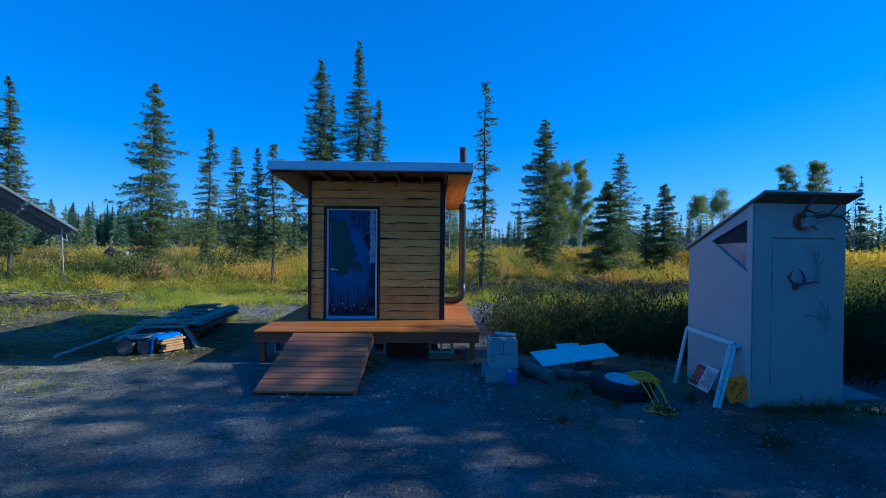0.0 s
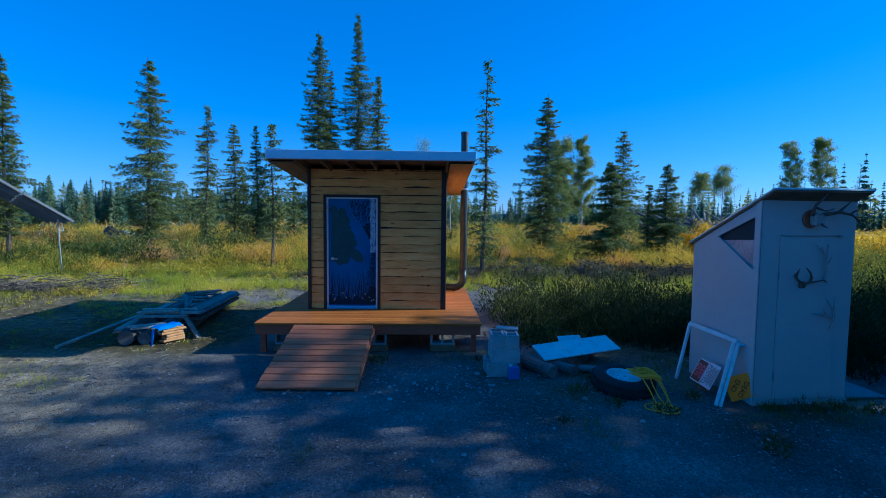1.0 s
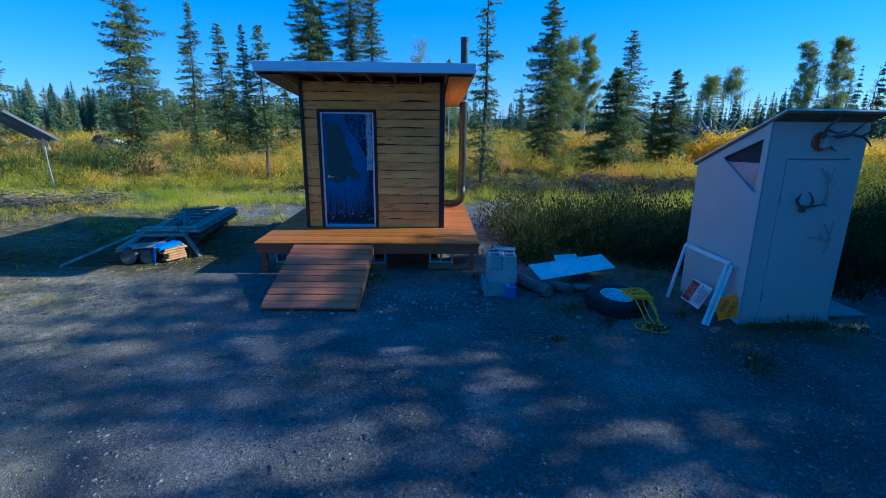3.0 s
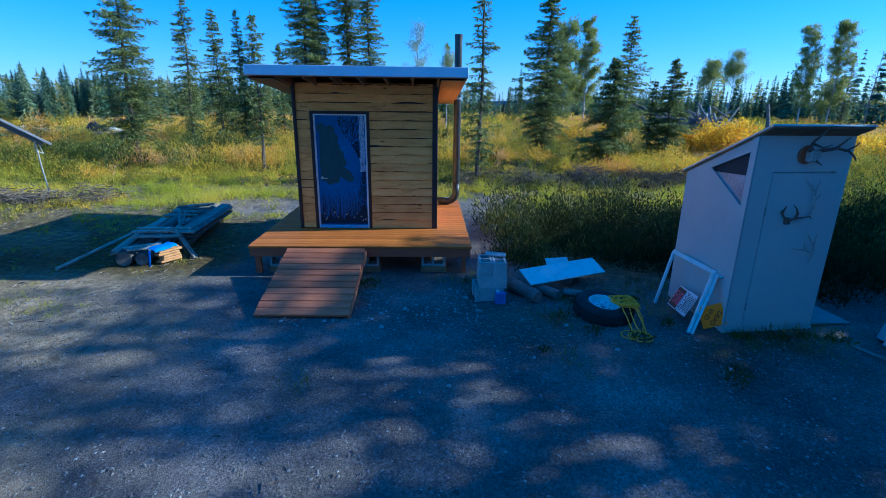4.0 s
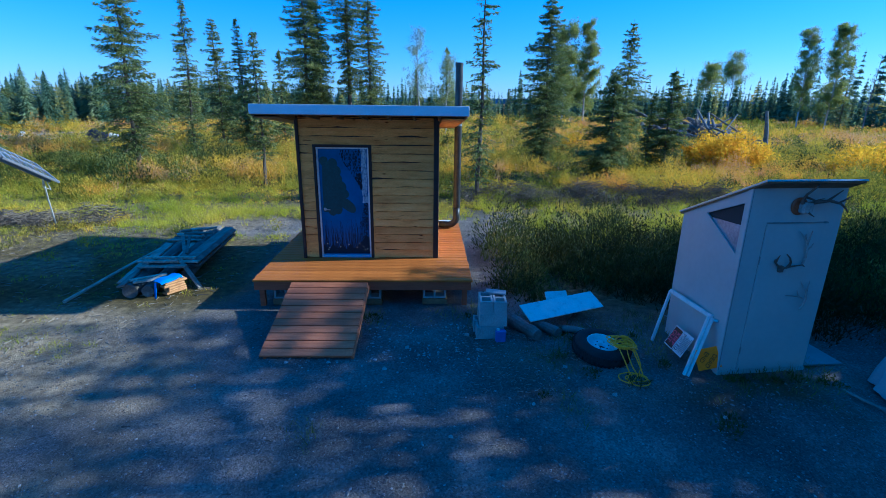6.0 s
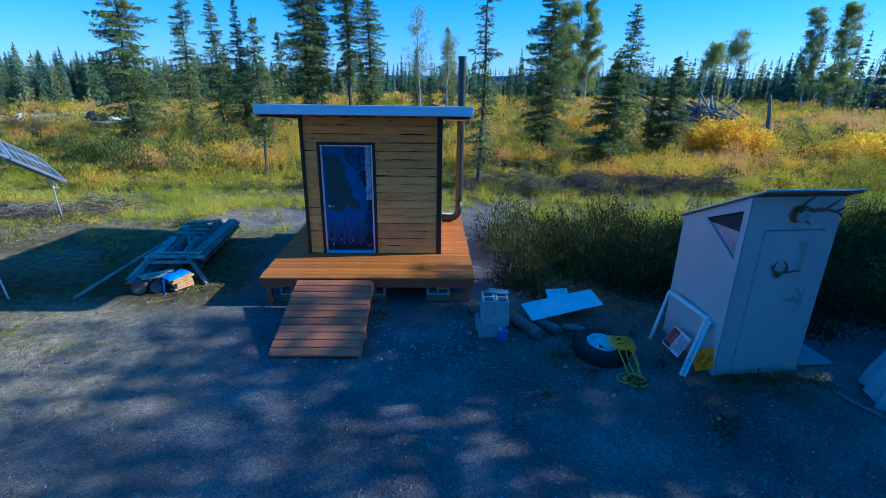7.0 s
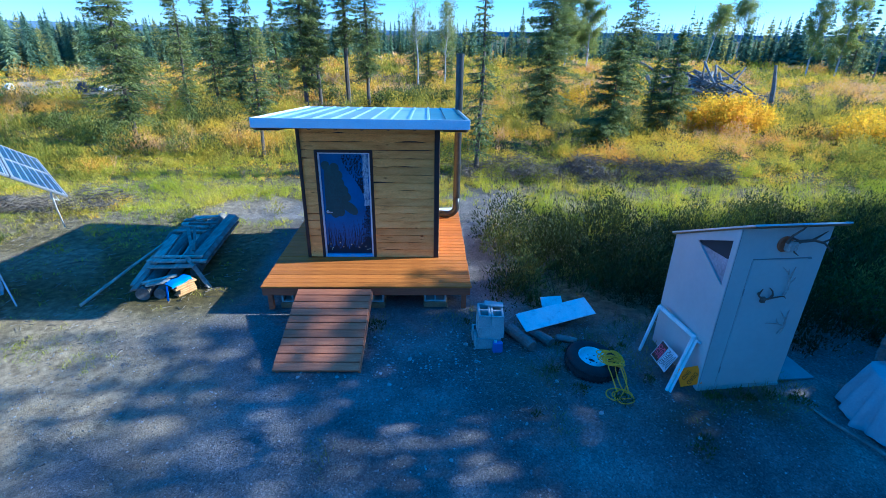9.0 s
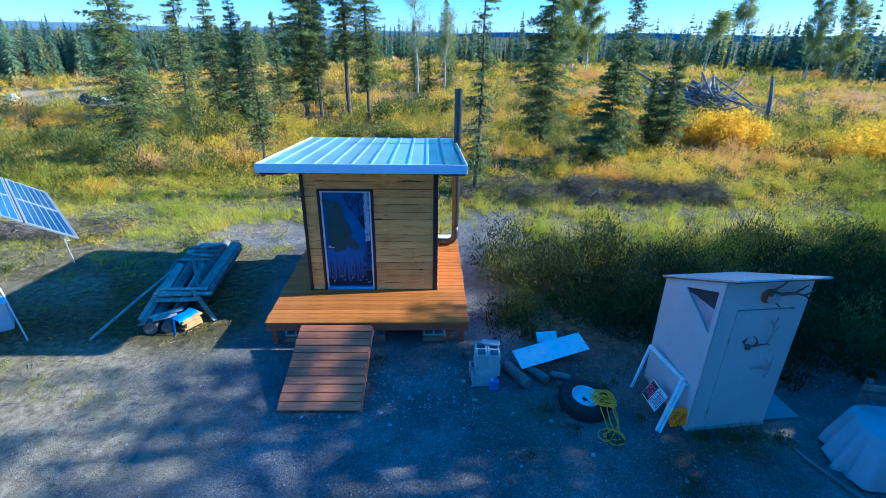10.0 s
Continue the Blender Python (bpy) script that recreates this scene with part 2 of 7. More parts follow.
for wood in (DECK, RAMP, SIDING, SOFFIT):
    wood.node_tree.nodes["Principled BSDF"].inputs["Specular IOR Level"].default_value = 0.2


def add_knots(m):
    """Dark knots and short checks in sawn boards."""
    nt = m.node_tree
    bs = nt.nodes["Principled BSDF"]
    col = bs.inputs["Base Color"].links[0].from_socket
    tc, mp = nt.nodes.new("ShaderNodeTexCoord"), nt.nodes.new("ShaderNodeMapping")
    mp.inputs["Scale"].default_value = (2.6, 1.0, 6.5)
    nt.links.new(tc.outputs["Object"], mp.inputs["Vector"])
    vor = nt.nodes.new("ShaderNodeTexVoronoi")
    vor.inputs["Scale"].default_value = 1.0
    nt.links.new(mp.outputs["Vector"], vor.inputs["Vector"])
    knot = ramp_node(nt, [(0.05, (0.20, 0.13, 0.10)), (0.075, (0.55, 0.45, 0.38)), (0.12, (1, 1, 1))])
    nt.links.new(vor.outputs["Distance"], knot.inputs["Fac"])
    n = noise_node(nt, 4.0, 3, 0.6, stretch=(0.6, 1.0, 9.0))
    check = ramp_node(nt, [(0.27, (0.30, 0.22, 0.17)), (0.33, (1, 1, 1))])
    nt.links.new(n.outputs["Fac"], check.inputs["Fac"])
    out = mix_rgb(nt, 1.0, mix_rgb(nt, 1.0, col, knot.outputs["Color"], "MULTIPLY"), check.outputs["Color"], "MULTIPLY")
    nt.links.new(out, bs.inputs["Base Color"])


add_knots(SIDING)


def stone_mat():
    m, nt, bs = node_mat("grey_stones")
    geo = nt.nodes.new("ShaderNodeNewGeometry")
    r = ramp_node(nt, [(0.0, (0.09, 0.088, 0.09)), (0.5, (0.18, 0.178, 0.178)), (0.9, (0.27, 0.267, 0.265)), (1.0, (0.42, 0.415, 0.41))])
    nt.links.new(geo.outputs["Random Per Island"], r.inputs["Fac"])
    n = noise_node(nt, 60, 3)
    nt.links.new(r.outputs["Color"], bs.inputs["Base Color"])
    bs.inputs["Roughness"].default_value = 0.85
    add_bump(nt, bs, n.outputs["Fac"], 0.4, 0.004)
    return m


STONE = stone_mat()
# blue of the distant air is painted into the hills' colour
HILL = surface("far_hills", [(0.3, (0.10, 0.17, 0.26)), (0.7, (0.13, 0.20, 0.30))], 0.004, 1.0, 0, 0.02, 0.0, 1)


# ---- mesh makers ----
class Build:
    """Collects points and faces of one mesh."""

    def __init__(self):
        self.v, self.f = [], []

    def add(self, pts, faces, m=None):
        k = len(self.v)
        self.v += [tuple(m @ Vector(p)) if m else tuple(p) for p in pts]
        self.f += [tuple(i + k for i in f) for f in faces]
        return self

    def box(self, size, at=(0, 0, 0), m=None, bevel=0.004):
        a = [s / 2 for s in size]
        h = min(bevel, min(a) * 0.45)
        pts, ids = [], {}
        for sx in (-1, 1):
            for sy in (-1, 1):
                for sz in (-1, 1):
                    s = (sx, sy, sz)
                    for ax in range(3):
                        ids[s, ax] = len(pts)
                        pts.append([s[i] * (a[i] - (0 if i == ax else h)) for i in range(3)])
        faces = []
        for ax in range(3):
            o = [i for i in range(3) if i != ax]
            for sg in (-1, 1):
                q = []
                for u, w in ((-1, -1), (1, -1), (1, 1), (-1, 1)):
                    s = [0, 0, 0]
                    s[ax], s[o[0]], s[o[1]] = sg, u, w
                    q.append(ids[tuple(s), ax])
                faces.append(q)
            for u in (-1, 1):
                for w in (-1, 1):
                    s0, s1 = [0, 0, 0], [0, 0, 0]
                    s0[ax], s1[ax] = -1, 1
                    for s in (s0, s1):
                        s[o[0]], s[o[1]] = u, w
                    faces.append([ids[tuple(s0), o[0]], ids[tuple(s1), o[0]], ids[tuple(s1), o[1]], ids[tuple(s0), o[1]]])
        for sx in (-1, 1):
            for sy in (-1, 1):
                for sz in (-1, 1):
                    faces.append([ids[(sx, sy, sz), ax] for ax in range(3)])
        good = []
        for f in faces:
            p = [Vector(pts[i]) for i in f]
            n = (p[1] - p[0]).cross(p[2] - p[0])
            c = sum(p, Vector()) / len(p)
            good.append(f if n.dot(c) > 0 else f[::-1])
        t = Matrix.Translation(at)
        return self.add(pts, good, (m @ t) if m else t)

    def plank(self, p0, p1, width, thick, up=(0, 0, 1), bevel=0.004):
        """A board from p0 to p1, its flat side towards up."""
        p0, p1 = Vector(p0), Vector(p1)
        x = (p1 - p0).normalized()
        y = Vector(up).cross(x).normalized()
        z = x.cross(y)
        m = Matrix((x, y, z)).transposed().to_4x4()
        m.translation = (p0 + p1) / 2
        return self.box(((p1 - p0).length, width, thick), (0, 0, 0), m, bevel)

    def tube(self, pts, radii, n=8, cap=True):
        pts = [Vector(p) for p in pts]
        if not hasattr(radii, "__len__"):
            radii = [radii] * len(pts)
        rings, ref = [], None
        for i, p in enumerate(pts):
            d = (pts[min(i + 1, len(pts) - 1)] - pts[max(i - 1, 0)]).normalized()
            if ref is None:
                ref = Vector((0, 0, 1)) if abs(d.z) < 0.9 else Vector((1, 0, 0))
            a = d.cross(ref).normalized()
            b = a.cross(d).normalized()
            ref = b
            rings.append([p + (a * math.cos(t) + b * math.sin(t)) * radii[i] for t in (2 * math.pi * k / n for k in range(n))])
        pts2 = [q for r in rings for q in r]
        faces = []
        for i in range(len(pts) - 1):
            for k in range(n):
                k2 = (k + 1) % n
                faces.append((i * n + k, (i + 1) * n + k, (i + 1) * n + k2, i * n + k2))
        if cap:
            faces.append(tuple(range(n)))
            faces.append(tuple(range(len(pts2) - n, len(pts2)))[::-1])
        return self.add(pts2, faces)

    def prism(self, poly, thick, m=None):
        """A flat shape in the x-z plane, thick along y, its face towards -y."""
        n = len(poly)
        pts = [(x, -thick, z) for x, z in poly] + [(x, 0, z) for x, z in poly]
        faces = [tuple(range(n)), tuple(range(2 * n - 1, n - 1, -1))] + [(i, i + n, (i + 1) % n + n, (i + 1) % n) for i in range(n)]
        return self.add(pts, faces, m)

    def lathe(self, profile, n=24, m=None):
        pts, faces = [], []
        for r, z in profile:
            for k in range(n):
                t = 2 * math.pi * k / n
                pts.append((r * math.cos(t), r * math.sin(t), z))
        for i in range(len(profile) - 1):
            for k in range(n):
                k2 = (k + 1) % n
                faces.append((i * n + k, i * n + k2, (i + 1) * n + k2, (i + 1) * n + k))
        return self.add(pts, faces, m)

    def mesh(self, name, mat, smooth=False):
        me = bpy.data.meshes.new(name)
        me.from_pydata(self.v, [], self.f)
        me.materials.append(mat)
        if smooth:
            me.polygons.foreach_set("use_smooth", [True] * len(me.polygons))
        me.update()
        return me


def part(name, build, mat, parent=None, label="", m=None, smooth=False):
    me = build.mesh(name, mat, smooth) if isinstance(build, Build) else build
    ob = new(name, me)
    if parent:
        ob.parent = parent
    if m:
        ob.matrix_basis = m
    if label:
        ob["label"] = label
    return ob


def thing(name, m, label, category, group=""):
    ob = new(name)
    ob.empty_display_size = 0.1
    ob.matrix_basis = m
    return tagged(ob, label, category, group)


def quads_mesh(name, verts, mat, tint=None):
    """A mesh of loose faces: verts as faces x corners x 3; tint: one value a face."""
    per = np.shape(verts)[1]
    verts = np.asarray(verts, dtype=np.float32).reshape(-1, 3)
    n = len(verts) // per
    me = bpy.data.meshes.new(name)
    me.vertices.add(len(verts))
    me.vertices.foreach_set("co", verts.ravel())
    me.loops.add(len(verts))
    me.loops.foreach_set("vertex_index", np.arange(len(verts), dtype=np.int32))
    me.polygons.add(n)
    me.polygons.foreach_set("loop_start", np.arange(n, dtype=np.int32) * per)
    me.polygons.foreach_set("loop_total", np.full(n, per, dtype=np.int32))
    me.materials.append(mat)
    if tint is not None:
        at = me.attributes.new("tint", "FLOAT", "POINT")
        at.data.foreach_set("value", np.repeat(np.asarray(tint, dtype=np.float32), per))
    me.update(calc_edges=True)
    me.validate()
    return me


def unit(a):
    return a / np.maximum(np.linalg.norm(a, axis=-1, keepdims=True), 1e-9)


def leaves(c, u, v, length, width):
    """Pointed leaves: centres c, length along u, width along v."""
    l, w = (np.asarray(length).reshape(-1, 1) / 2, np.asarray(width).reshape(-1, 1) / 2)
    return np.stack([c + v * w - u * l, c + u * l, c - v * w - u * l], axis=1)


def blades(rng, base, height, width, lean):
    """Grass blades: slim pointed strips that lean over."""
    n = len(base)
    az = rng.uniform(0, 2 * np.pi, n)
    side = np.stack([np.cos(az), np.sin(az), np.zeros(n)], 1) * (width / 2)[:, None]
    la = rng.uniform(0, 2 * np.pi, n)
    tip = np.stack([np.cos(la) * lean, np.sin(la) * lean, np.ones(n)], 1) * height[:, None]
    return np.stack([base - side, base + side, base + tip], 1)


# ---- land ----
def smooth(a, b, x):
    t = max(0.0, min(1.0, (x - a) / (b - a)))
    return t * t * (3 - 2 * t)


def n2(x, y, s, o=0.0):
    return noise.noise(Vector((x * s + o, y * s - o, o * 0.7)))


def land(x, y):
    """Height of the ground."""
    far = smooth(12, 21, y + 0.25 * abs(x))
    near = -0.10 * (1 - smooth(2.5, 6.0, y))
    z = near + 0.36 * far * smooth(0, 10, y + 4)
    z += 0.035 * n2(x, y, 0.35) + 0.012 * n2(x, y, 1.7, 3.1) + 0.10 * far * n2(x, y, 0.09, 7.0)
    z += 0.14 * far * smooth(13, 16, y) * n2(x, y, 0.5, 21.0)
    z += 0.16 * math.exp(-(((y - 12.6 - 0.1 * x) / 0.7) ** 2)) * smooth(-13, -11.5, x) * (1 - smooth(-7, -5.5, x))
    if abs(x + 1.2) < 2.6 and 7.0 < y < 12.6:
        z = min(z, 0.03)
    return z


def gravel_at(x, y):
    """How far the ground is bare gravel: the yard, the ring round the deck, the track far off."""
    e = 0.8 * n2(x, y, 0.5, 1.0) + 0.4 * n2(x, y, 1.6, 5.0)
    left = smooth(-6.9, -4.6, x + e - 0.18 * (y - 6))
    yard = left * (1 - smooth(6.6, 8.4, y + e * 0.6))
    ring = (1 - smooth(2.3, 3.3, abs(x + 1.1) + 0.5 * e)) * (1 - smooth(12.2, 13.3, y + e))
    right = smooth(0.0, 0.6, x) * (1 - smooth(1.8, 2.8, x + e * 0.6)) * smooth(9.0, 10.0, y) * (1 - smooth(14.0, 15.2, y + e))
    behind = 1 - smooth(0.75, 1.15, math.hypot((x + 4.4) / 1.6, (y - 12.75) / 0.9) + 0.3 * e)
    fore = (1 - smooth(4.6, 6.4, y + 1.0 * e + 0.35 * (x + 5)))
    return max(yard, ring, right, fore, behind)


def sand_at(x, y):
    """Pale sandy soil at the yard's edge, bare patches in the lawn, the track far off."""
    e = n2(x, y, 0.6, 9.0)
    edge = smooth(-8.5, -5.0, x) * (1 - smooth(-5.4, -4.0, x + e)) * (1 - smooth(7.2, 8.2, y + 0.7 * e))
    edge = max(edge, math.exp(-((x + 4.15) ** 2 / 0.30 + (y - 5.0) ** 2 / 0.10)), 0.9 * math.exp(-((x + 4.3) ** 2 / 0.5 + (y - 6.85) ** 2 / 0.09)))
    edge = max(edge, 0.9 * smooth(-0.30, 0.25, n2(x, y, 0.5, 27.0) + 0.4 * n2(x, y, 1.7, 8.0)) * (1 - smooth(-4.2, -1.9, x + 0.8 * e)) * (1 - smooth(7.0, 8.0, y + 0.6 * e)) * smooth(1.5, 3.0, y))
    edge = max(edge, math.exp(-((x + 4.6) ** 2 / 1.1 + (y - 5.9) ** 2 / 0.45)), 0.85 * math.exp(-((x + 6.3) ** 2 / 2.2 + (y - 5.6) ** 2 / 0.35)))
    bare = smooth(0.12, 0.4, n2(x, y, 0.45, 2.0)) * smooth(8, 10, y) * (1 - smooth(15, 17, y)) * (1 - smooth(3.5, 5.0, x))
    lawn = 0.34 * (0.5 + 0.5 * smooth(-0.3, 0.3, n2(x, y, 0.9, 13.0))) * (1 - smooth(-5.2, -3.6, x + e)) * smooth(9.6, 10.8, y) * (1 - smooth(11.5, 14.0, y + 1.5 * e))
    tx = -33.6 + 6.4 * smooth(38, 60, y)
    track = (1 - smooth(1.0, 1.6, abs(x - tx) + 0.3 * e)) * smooth(26, 32, y) * (1 - smooth(64, 72, y))
    clearing = 0.62 * (1 - smooth(0.7, 1.2, math.hypot((x + 26.5) / 5.0, (y - 37.5) / 5.0) + 0.3 * e))
    return max(edge * 0.9, bare * 0.5, lawn, track, clearing)


def field_at(x, y):
    """Dark humus under the brush, dirt by the wheel and outhouse, a dark brown band left of the cabin."""
    dark_band = 0.92 * (0.75 + 0.25 * smooth(-0.35, 0.1, n2(x, y, 0.5, 33.0))) * (1 - smooth(-3.9, -3.1, x + 0.4 * n2(x, y, 0.9, 2.0))) * smooth(7.3, 8.3, y + 0.5 * n2(x, y, 0.7, 9.0)) * (1 - smooth(10.6, 11.8, y))
    dirt = 0.75 * max(math.exp(-(((x - 2.3) / 1.5) ** 2 + ((y - 6.35) / 0.95) ** 2)), math.exp(-(((x - 4.3) / 1.3) ** 2 + ((y - 5.35) / 0.5) ** 2))) * smooth(-0.4, 0.2, n2(x, y, 1.3, 3.0))
    return max(dark_band, dirt, smooth(14.5, 17.5, y + 1.2 * n2(x, y, 0.4, 6.0))) * (1 - sand_at(x, y))


def spread(lo, hi, step, reach):
    """Fine steps from lo to hi, then growing ones out to the horizon."""
    mid = list(np.arange(lo, hi + 1e-6, step))
    d, out_lo, out_hi = step, [], []
    p, q = lo, hi
    while p > -reach or q < reach:
        d = min(d * 1.15, 1.4) if q < 75 else d * 1.4
        p, q = p - d, q + d
        out_lo.append(p)
        out_hi.append(q)
    return out_lo[::-1] + mid + out_hi


def ground_sheet():
    xs, ys = spread(-12, 10, 0.17, 3200), spread(-4, 17, 0.17, 3200)
    verts = [(x, y, land(x, y)) for y in ys for x in xs]
    w = len(xs)
    faces = [(j * w + i, j * w + i + 1, (j + 1) * w + i + 1, (j + 1) * w + i) for j in range(len(ys) - 1) for i in range(w - 1)]
    me = bpy.data.meshes.new("ground")
    me.from_pydata(verts, [], faces)
    for name, fn in (("gravel", gravel_at), ("sand", sand_at), ("field", field_at)):
        at = me.attributes.new(name, "FLOAT", "POINT")
        at.data.foreach_set("value", [fn(x, y) for x, y, z in verts])
    me.polygons.foreach_set("use_smooth", [True] * len(me.polygons))
    m, nt, b = node_mat("gravel_and_soil")
    big, mid, fine = noise_node(nt, 0.7, 5), noise_node(nt, 7, 5), noise_node(nt, 55, 4, 0.7)
    soil = ramp_node(nt, [(0.3, (0.075, 0.062, 0.03)), (0.5, (0.16, 0.13, 0.065)), (0.72, (0.30, 0.24, 0.13))])
    nt.links.new(mid.outputs["Fac"], soil.inputs["Fac"])
    grit = ramp_node(nt, [(0.3, (0.105, 0.096, 0.090)), (0.5, (0.188, 0.170, 0.158)), (0.72, (0.36, 0.32, 0.29))])
    nt.links.new(big.outputs["Fac"], grit.inputs["Fac"])
    vor = nt.nodes.new("ShaderNodeTexVoronoi")
    vor.inputs["Scale"].default_value = 48
    tc = nt.nodes.new("ShaderNodeTexCoord")
    nt.links.new(tc.outputs["Object"], vor.inputs["Vector"])
    cell = ramp_node(nt, [(0.0, (0.55, 0.55, 0.56)), (0.6, (1.0, 1.0, 1.0)), (0.9, (1.35, 1.35, 1.35)), (1.0, (1.7, 1.7, 1.7))])
    nt.links.new(vor.outputs["Color"], cell.inputs["Fac"])
    vor2 = nt.nodes.new("ShaderNodeTexVoronoi")
    vor2.inputs["Scale"].default_value = 19
    nt.links.new(tc.outputs["Object"], vor2.inputs["Vector"])
    cell2 = ramp_node(nt, [(0.0, (0.7, 0.7, 0.7)), (0.6, (1.0, 1.0, 1.0)), (0.8, (1.12, 1.12, 1.12)), (0.95, (1.6, 1.6, 1.6))])
    nt.links.new(vor2.outputs["Color"], cell2.inputs["Fac"])
    spot = ramp_node(nt, [(0.25, (1, 1, 1)), (0.45, (0, 0, 0))])
    nt.links.new(vor2.outputs["Distance"], spot.inputs["Fac"])
    pebble = mix_rgb(nt, spot.outputs["Color"], (1.0, 1.0, 1.0), cell2.outputs["Color"])
    grit_c = mix_rgb(nt, 0.8, grit.outputs["Color"], pebble, "MULTIPLY")
    gcol = mix_rgb(nt, 0.8, grit_c, cell.outputs["Color"], "MULTIPLY")
    sandc = ramp_node(nt, [(0.28, (0.17, 0.125, 0.075)), (0.5, (0.38, 0.295, 0.18)), (0.7, (0.56, 0.44, 0.28))])
    nt.links.new(mid.outputs["Fac"], sandc.inputs["Fac"])
    ag, asd = nt.nodes.new("ShaderNodeAttribute"), nt.nodes.new("ShaderNodeAttribute")
    ag.attribute_name, asd.attribute_name = "gravel", "sand"
    c1 = mix_rgb(nt, ag.outputs["Fac"], soil.outputs["Color"], gcol)
    afd = nt.nodes.new("ShaderNodeAttribute")
    afd.attribute_name = "field"
    humus = ramp_node(nt, [(0.3, (0.05, 0.040, 0.012)), (0.6, (0.13, 0.095, 0.026)), (0.75, (0.23, 0.16, 0.045))])
    nt.links.new(mid.outputs["Fac"], humus.inputs["Fac"])
    c1 = mix_rgb(nt, afd.outputs["Fac"], c1, humus.outputs["Color"])
    c2 = mix_rgb(nt, asd.outputs["Fac"], c1, sandc.outputs["Color"])
    grain = ramp_node(nt, [(0.3, (0.65, 0.65, 0.65)), (0.7, (1.25, 1.25, 1.25))])
    nt.links.new(fine.outputs["Fac"], grain.inputs["Fac"])
    nt.links.new(mix_rgb(nt, 1.0, c2, grain.outputs["Color"], "MULTIPLY"), b.inputs["Base Color"])
    b.inputs["Roughness"].default_value = 0.95
    b.inputs["Specular IOR Level"].default_value = 0.2
    add_bump(nt, b, fine.outputs["Fac"], 1.0, 0.03)
    me.materials.append(m)
    tagged(new("ground", me), "grey gravel yard running into sandy soil and autumn field", "ground", kind="structure")


ground_sheet()


def far_hills():
    b = Build()
    pts = []
    n = 120
    for k in range(n + 1):
        a = radians(15 + 150 * k / n)
        d = 2600
        h = 26 + 16 * noise.noise(Vector((k * 0.09, 1.3, 0))) + 6 * noise.noise(Vector((k * 0.4, 7.3, 0)))
        pts += [(d * math.cos(a), d * math.sin(a), -30), (d * math.cos(a), d * math.sin(a), h), (1.15 * d * math.cos(a), 1.15 * d * math.sin(a), -30)]
    faces = []
    for k in range(n):
        faces += [(3 * k, 3 * k + 3, 3 * k + 4, 3 * k + 1), (3 * k + 1, 3 * k + 4, 3 * k + 5, 3 * k + 2)]
    b.add(pts, faces)
    tagged(part("backdrop", b, HILL, smooth=True), "low hills along the horizon, blue haze in their colour", "hills", kind="structure")


far_hills()

# ---- the cabin on its deck ----
DECK_TOP = 0.48
CABIN = pose(-1.21, 8.97, DECK_TOP, 0, 0, 1.8)
CW, CD = 2.44, 2.44      # the cabin's width and depth


def roof_z(y):
    """Underside of the rafters' top, in the cabin's own measure."""
    return 2.705 - 0.085 * (y + 0.9)


def wavy_board(rng, x0, x1, z0, z1, seg, wild=0.026):
    """A sawn board with a wavering lower edge, thicker at its foot; its face towards -y."""
    b, n = Build(), seg + 1
    ph = rng.uniform(0, 50)
    pts = []
    for i in range(n):
        x = x0 + (x1 - x0) * i / seg
        w = wild * (noise.noise(Vector((x * 2.1 + ph, ph, 0))) + 0.6 * noise.noise(Vector((x * 6 + ph, 0, ph))))
        dz = z0 + w
        up = z1 + 0.4 * wild * noise.noise(Vector((x * 4 + ph * 2, ph, 3)))
        pts += [(x, -0.024, up), (x, -0.043, dz + 0.004), (x, -0.040, dz), (x, 0.0, dz), (x, 0.0, up)]
    faces = []
    for i in range(seg):
        a, c = i * 5, i * 5 + 5
        faces += [(a, a + 1, c + 1, c), (a + 1, a + 2, c + 2, c + 1), (a + 2, a + 3, c + 3, c + 2), (a + 4, a, c, c + 4)]
    faces += [(0, 4, 3, 2, 1), tuple(seg * 5 + k for k in (0, 1, 2, 3, 4))]
    return b.add(pts, faces)


def lettering(text, size, mat, parent, m, squeeze=1.0):
    cu = bpy.data.curves.new("lettering", "FONT")
    cu.body, cu.size, cu.align_x, cu.align_y, cu.extrude = text, size, "CENTER", "CENTER", 0.0015
    tmp = new("lettering", cu)
    me = bpy.data.meshes.new_from_object(tmp.evaluated_get(bpy.context.evaluated_depsgraph_get()))
    bpy.data.objects.remove(tmp)
    me.materials.clear()
    me.materials.append(mat)
    return part("lettering", me, mat, parent, "", m @ Matrix.Diagonal((squeeze, 1, 1, 1)))


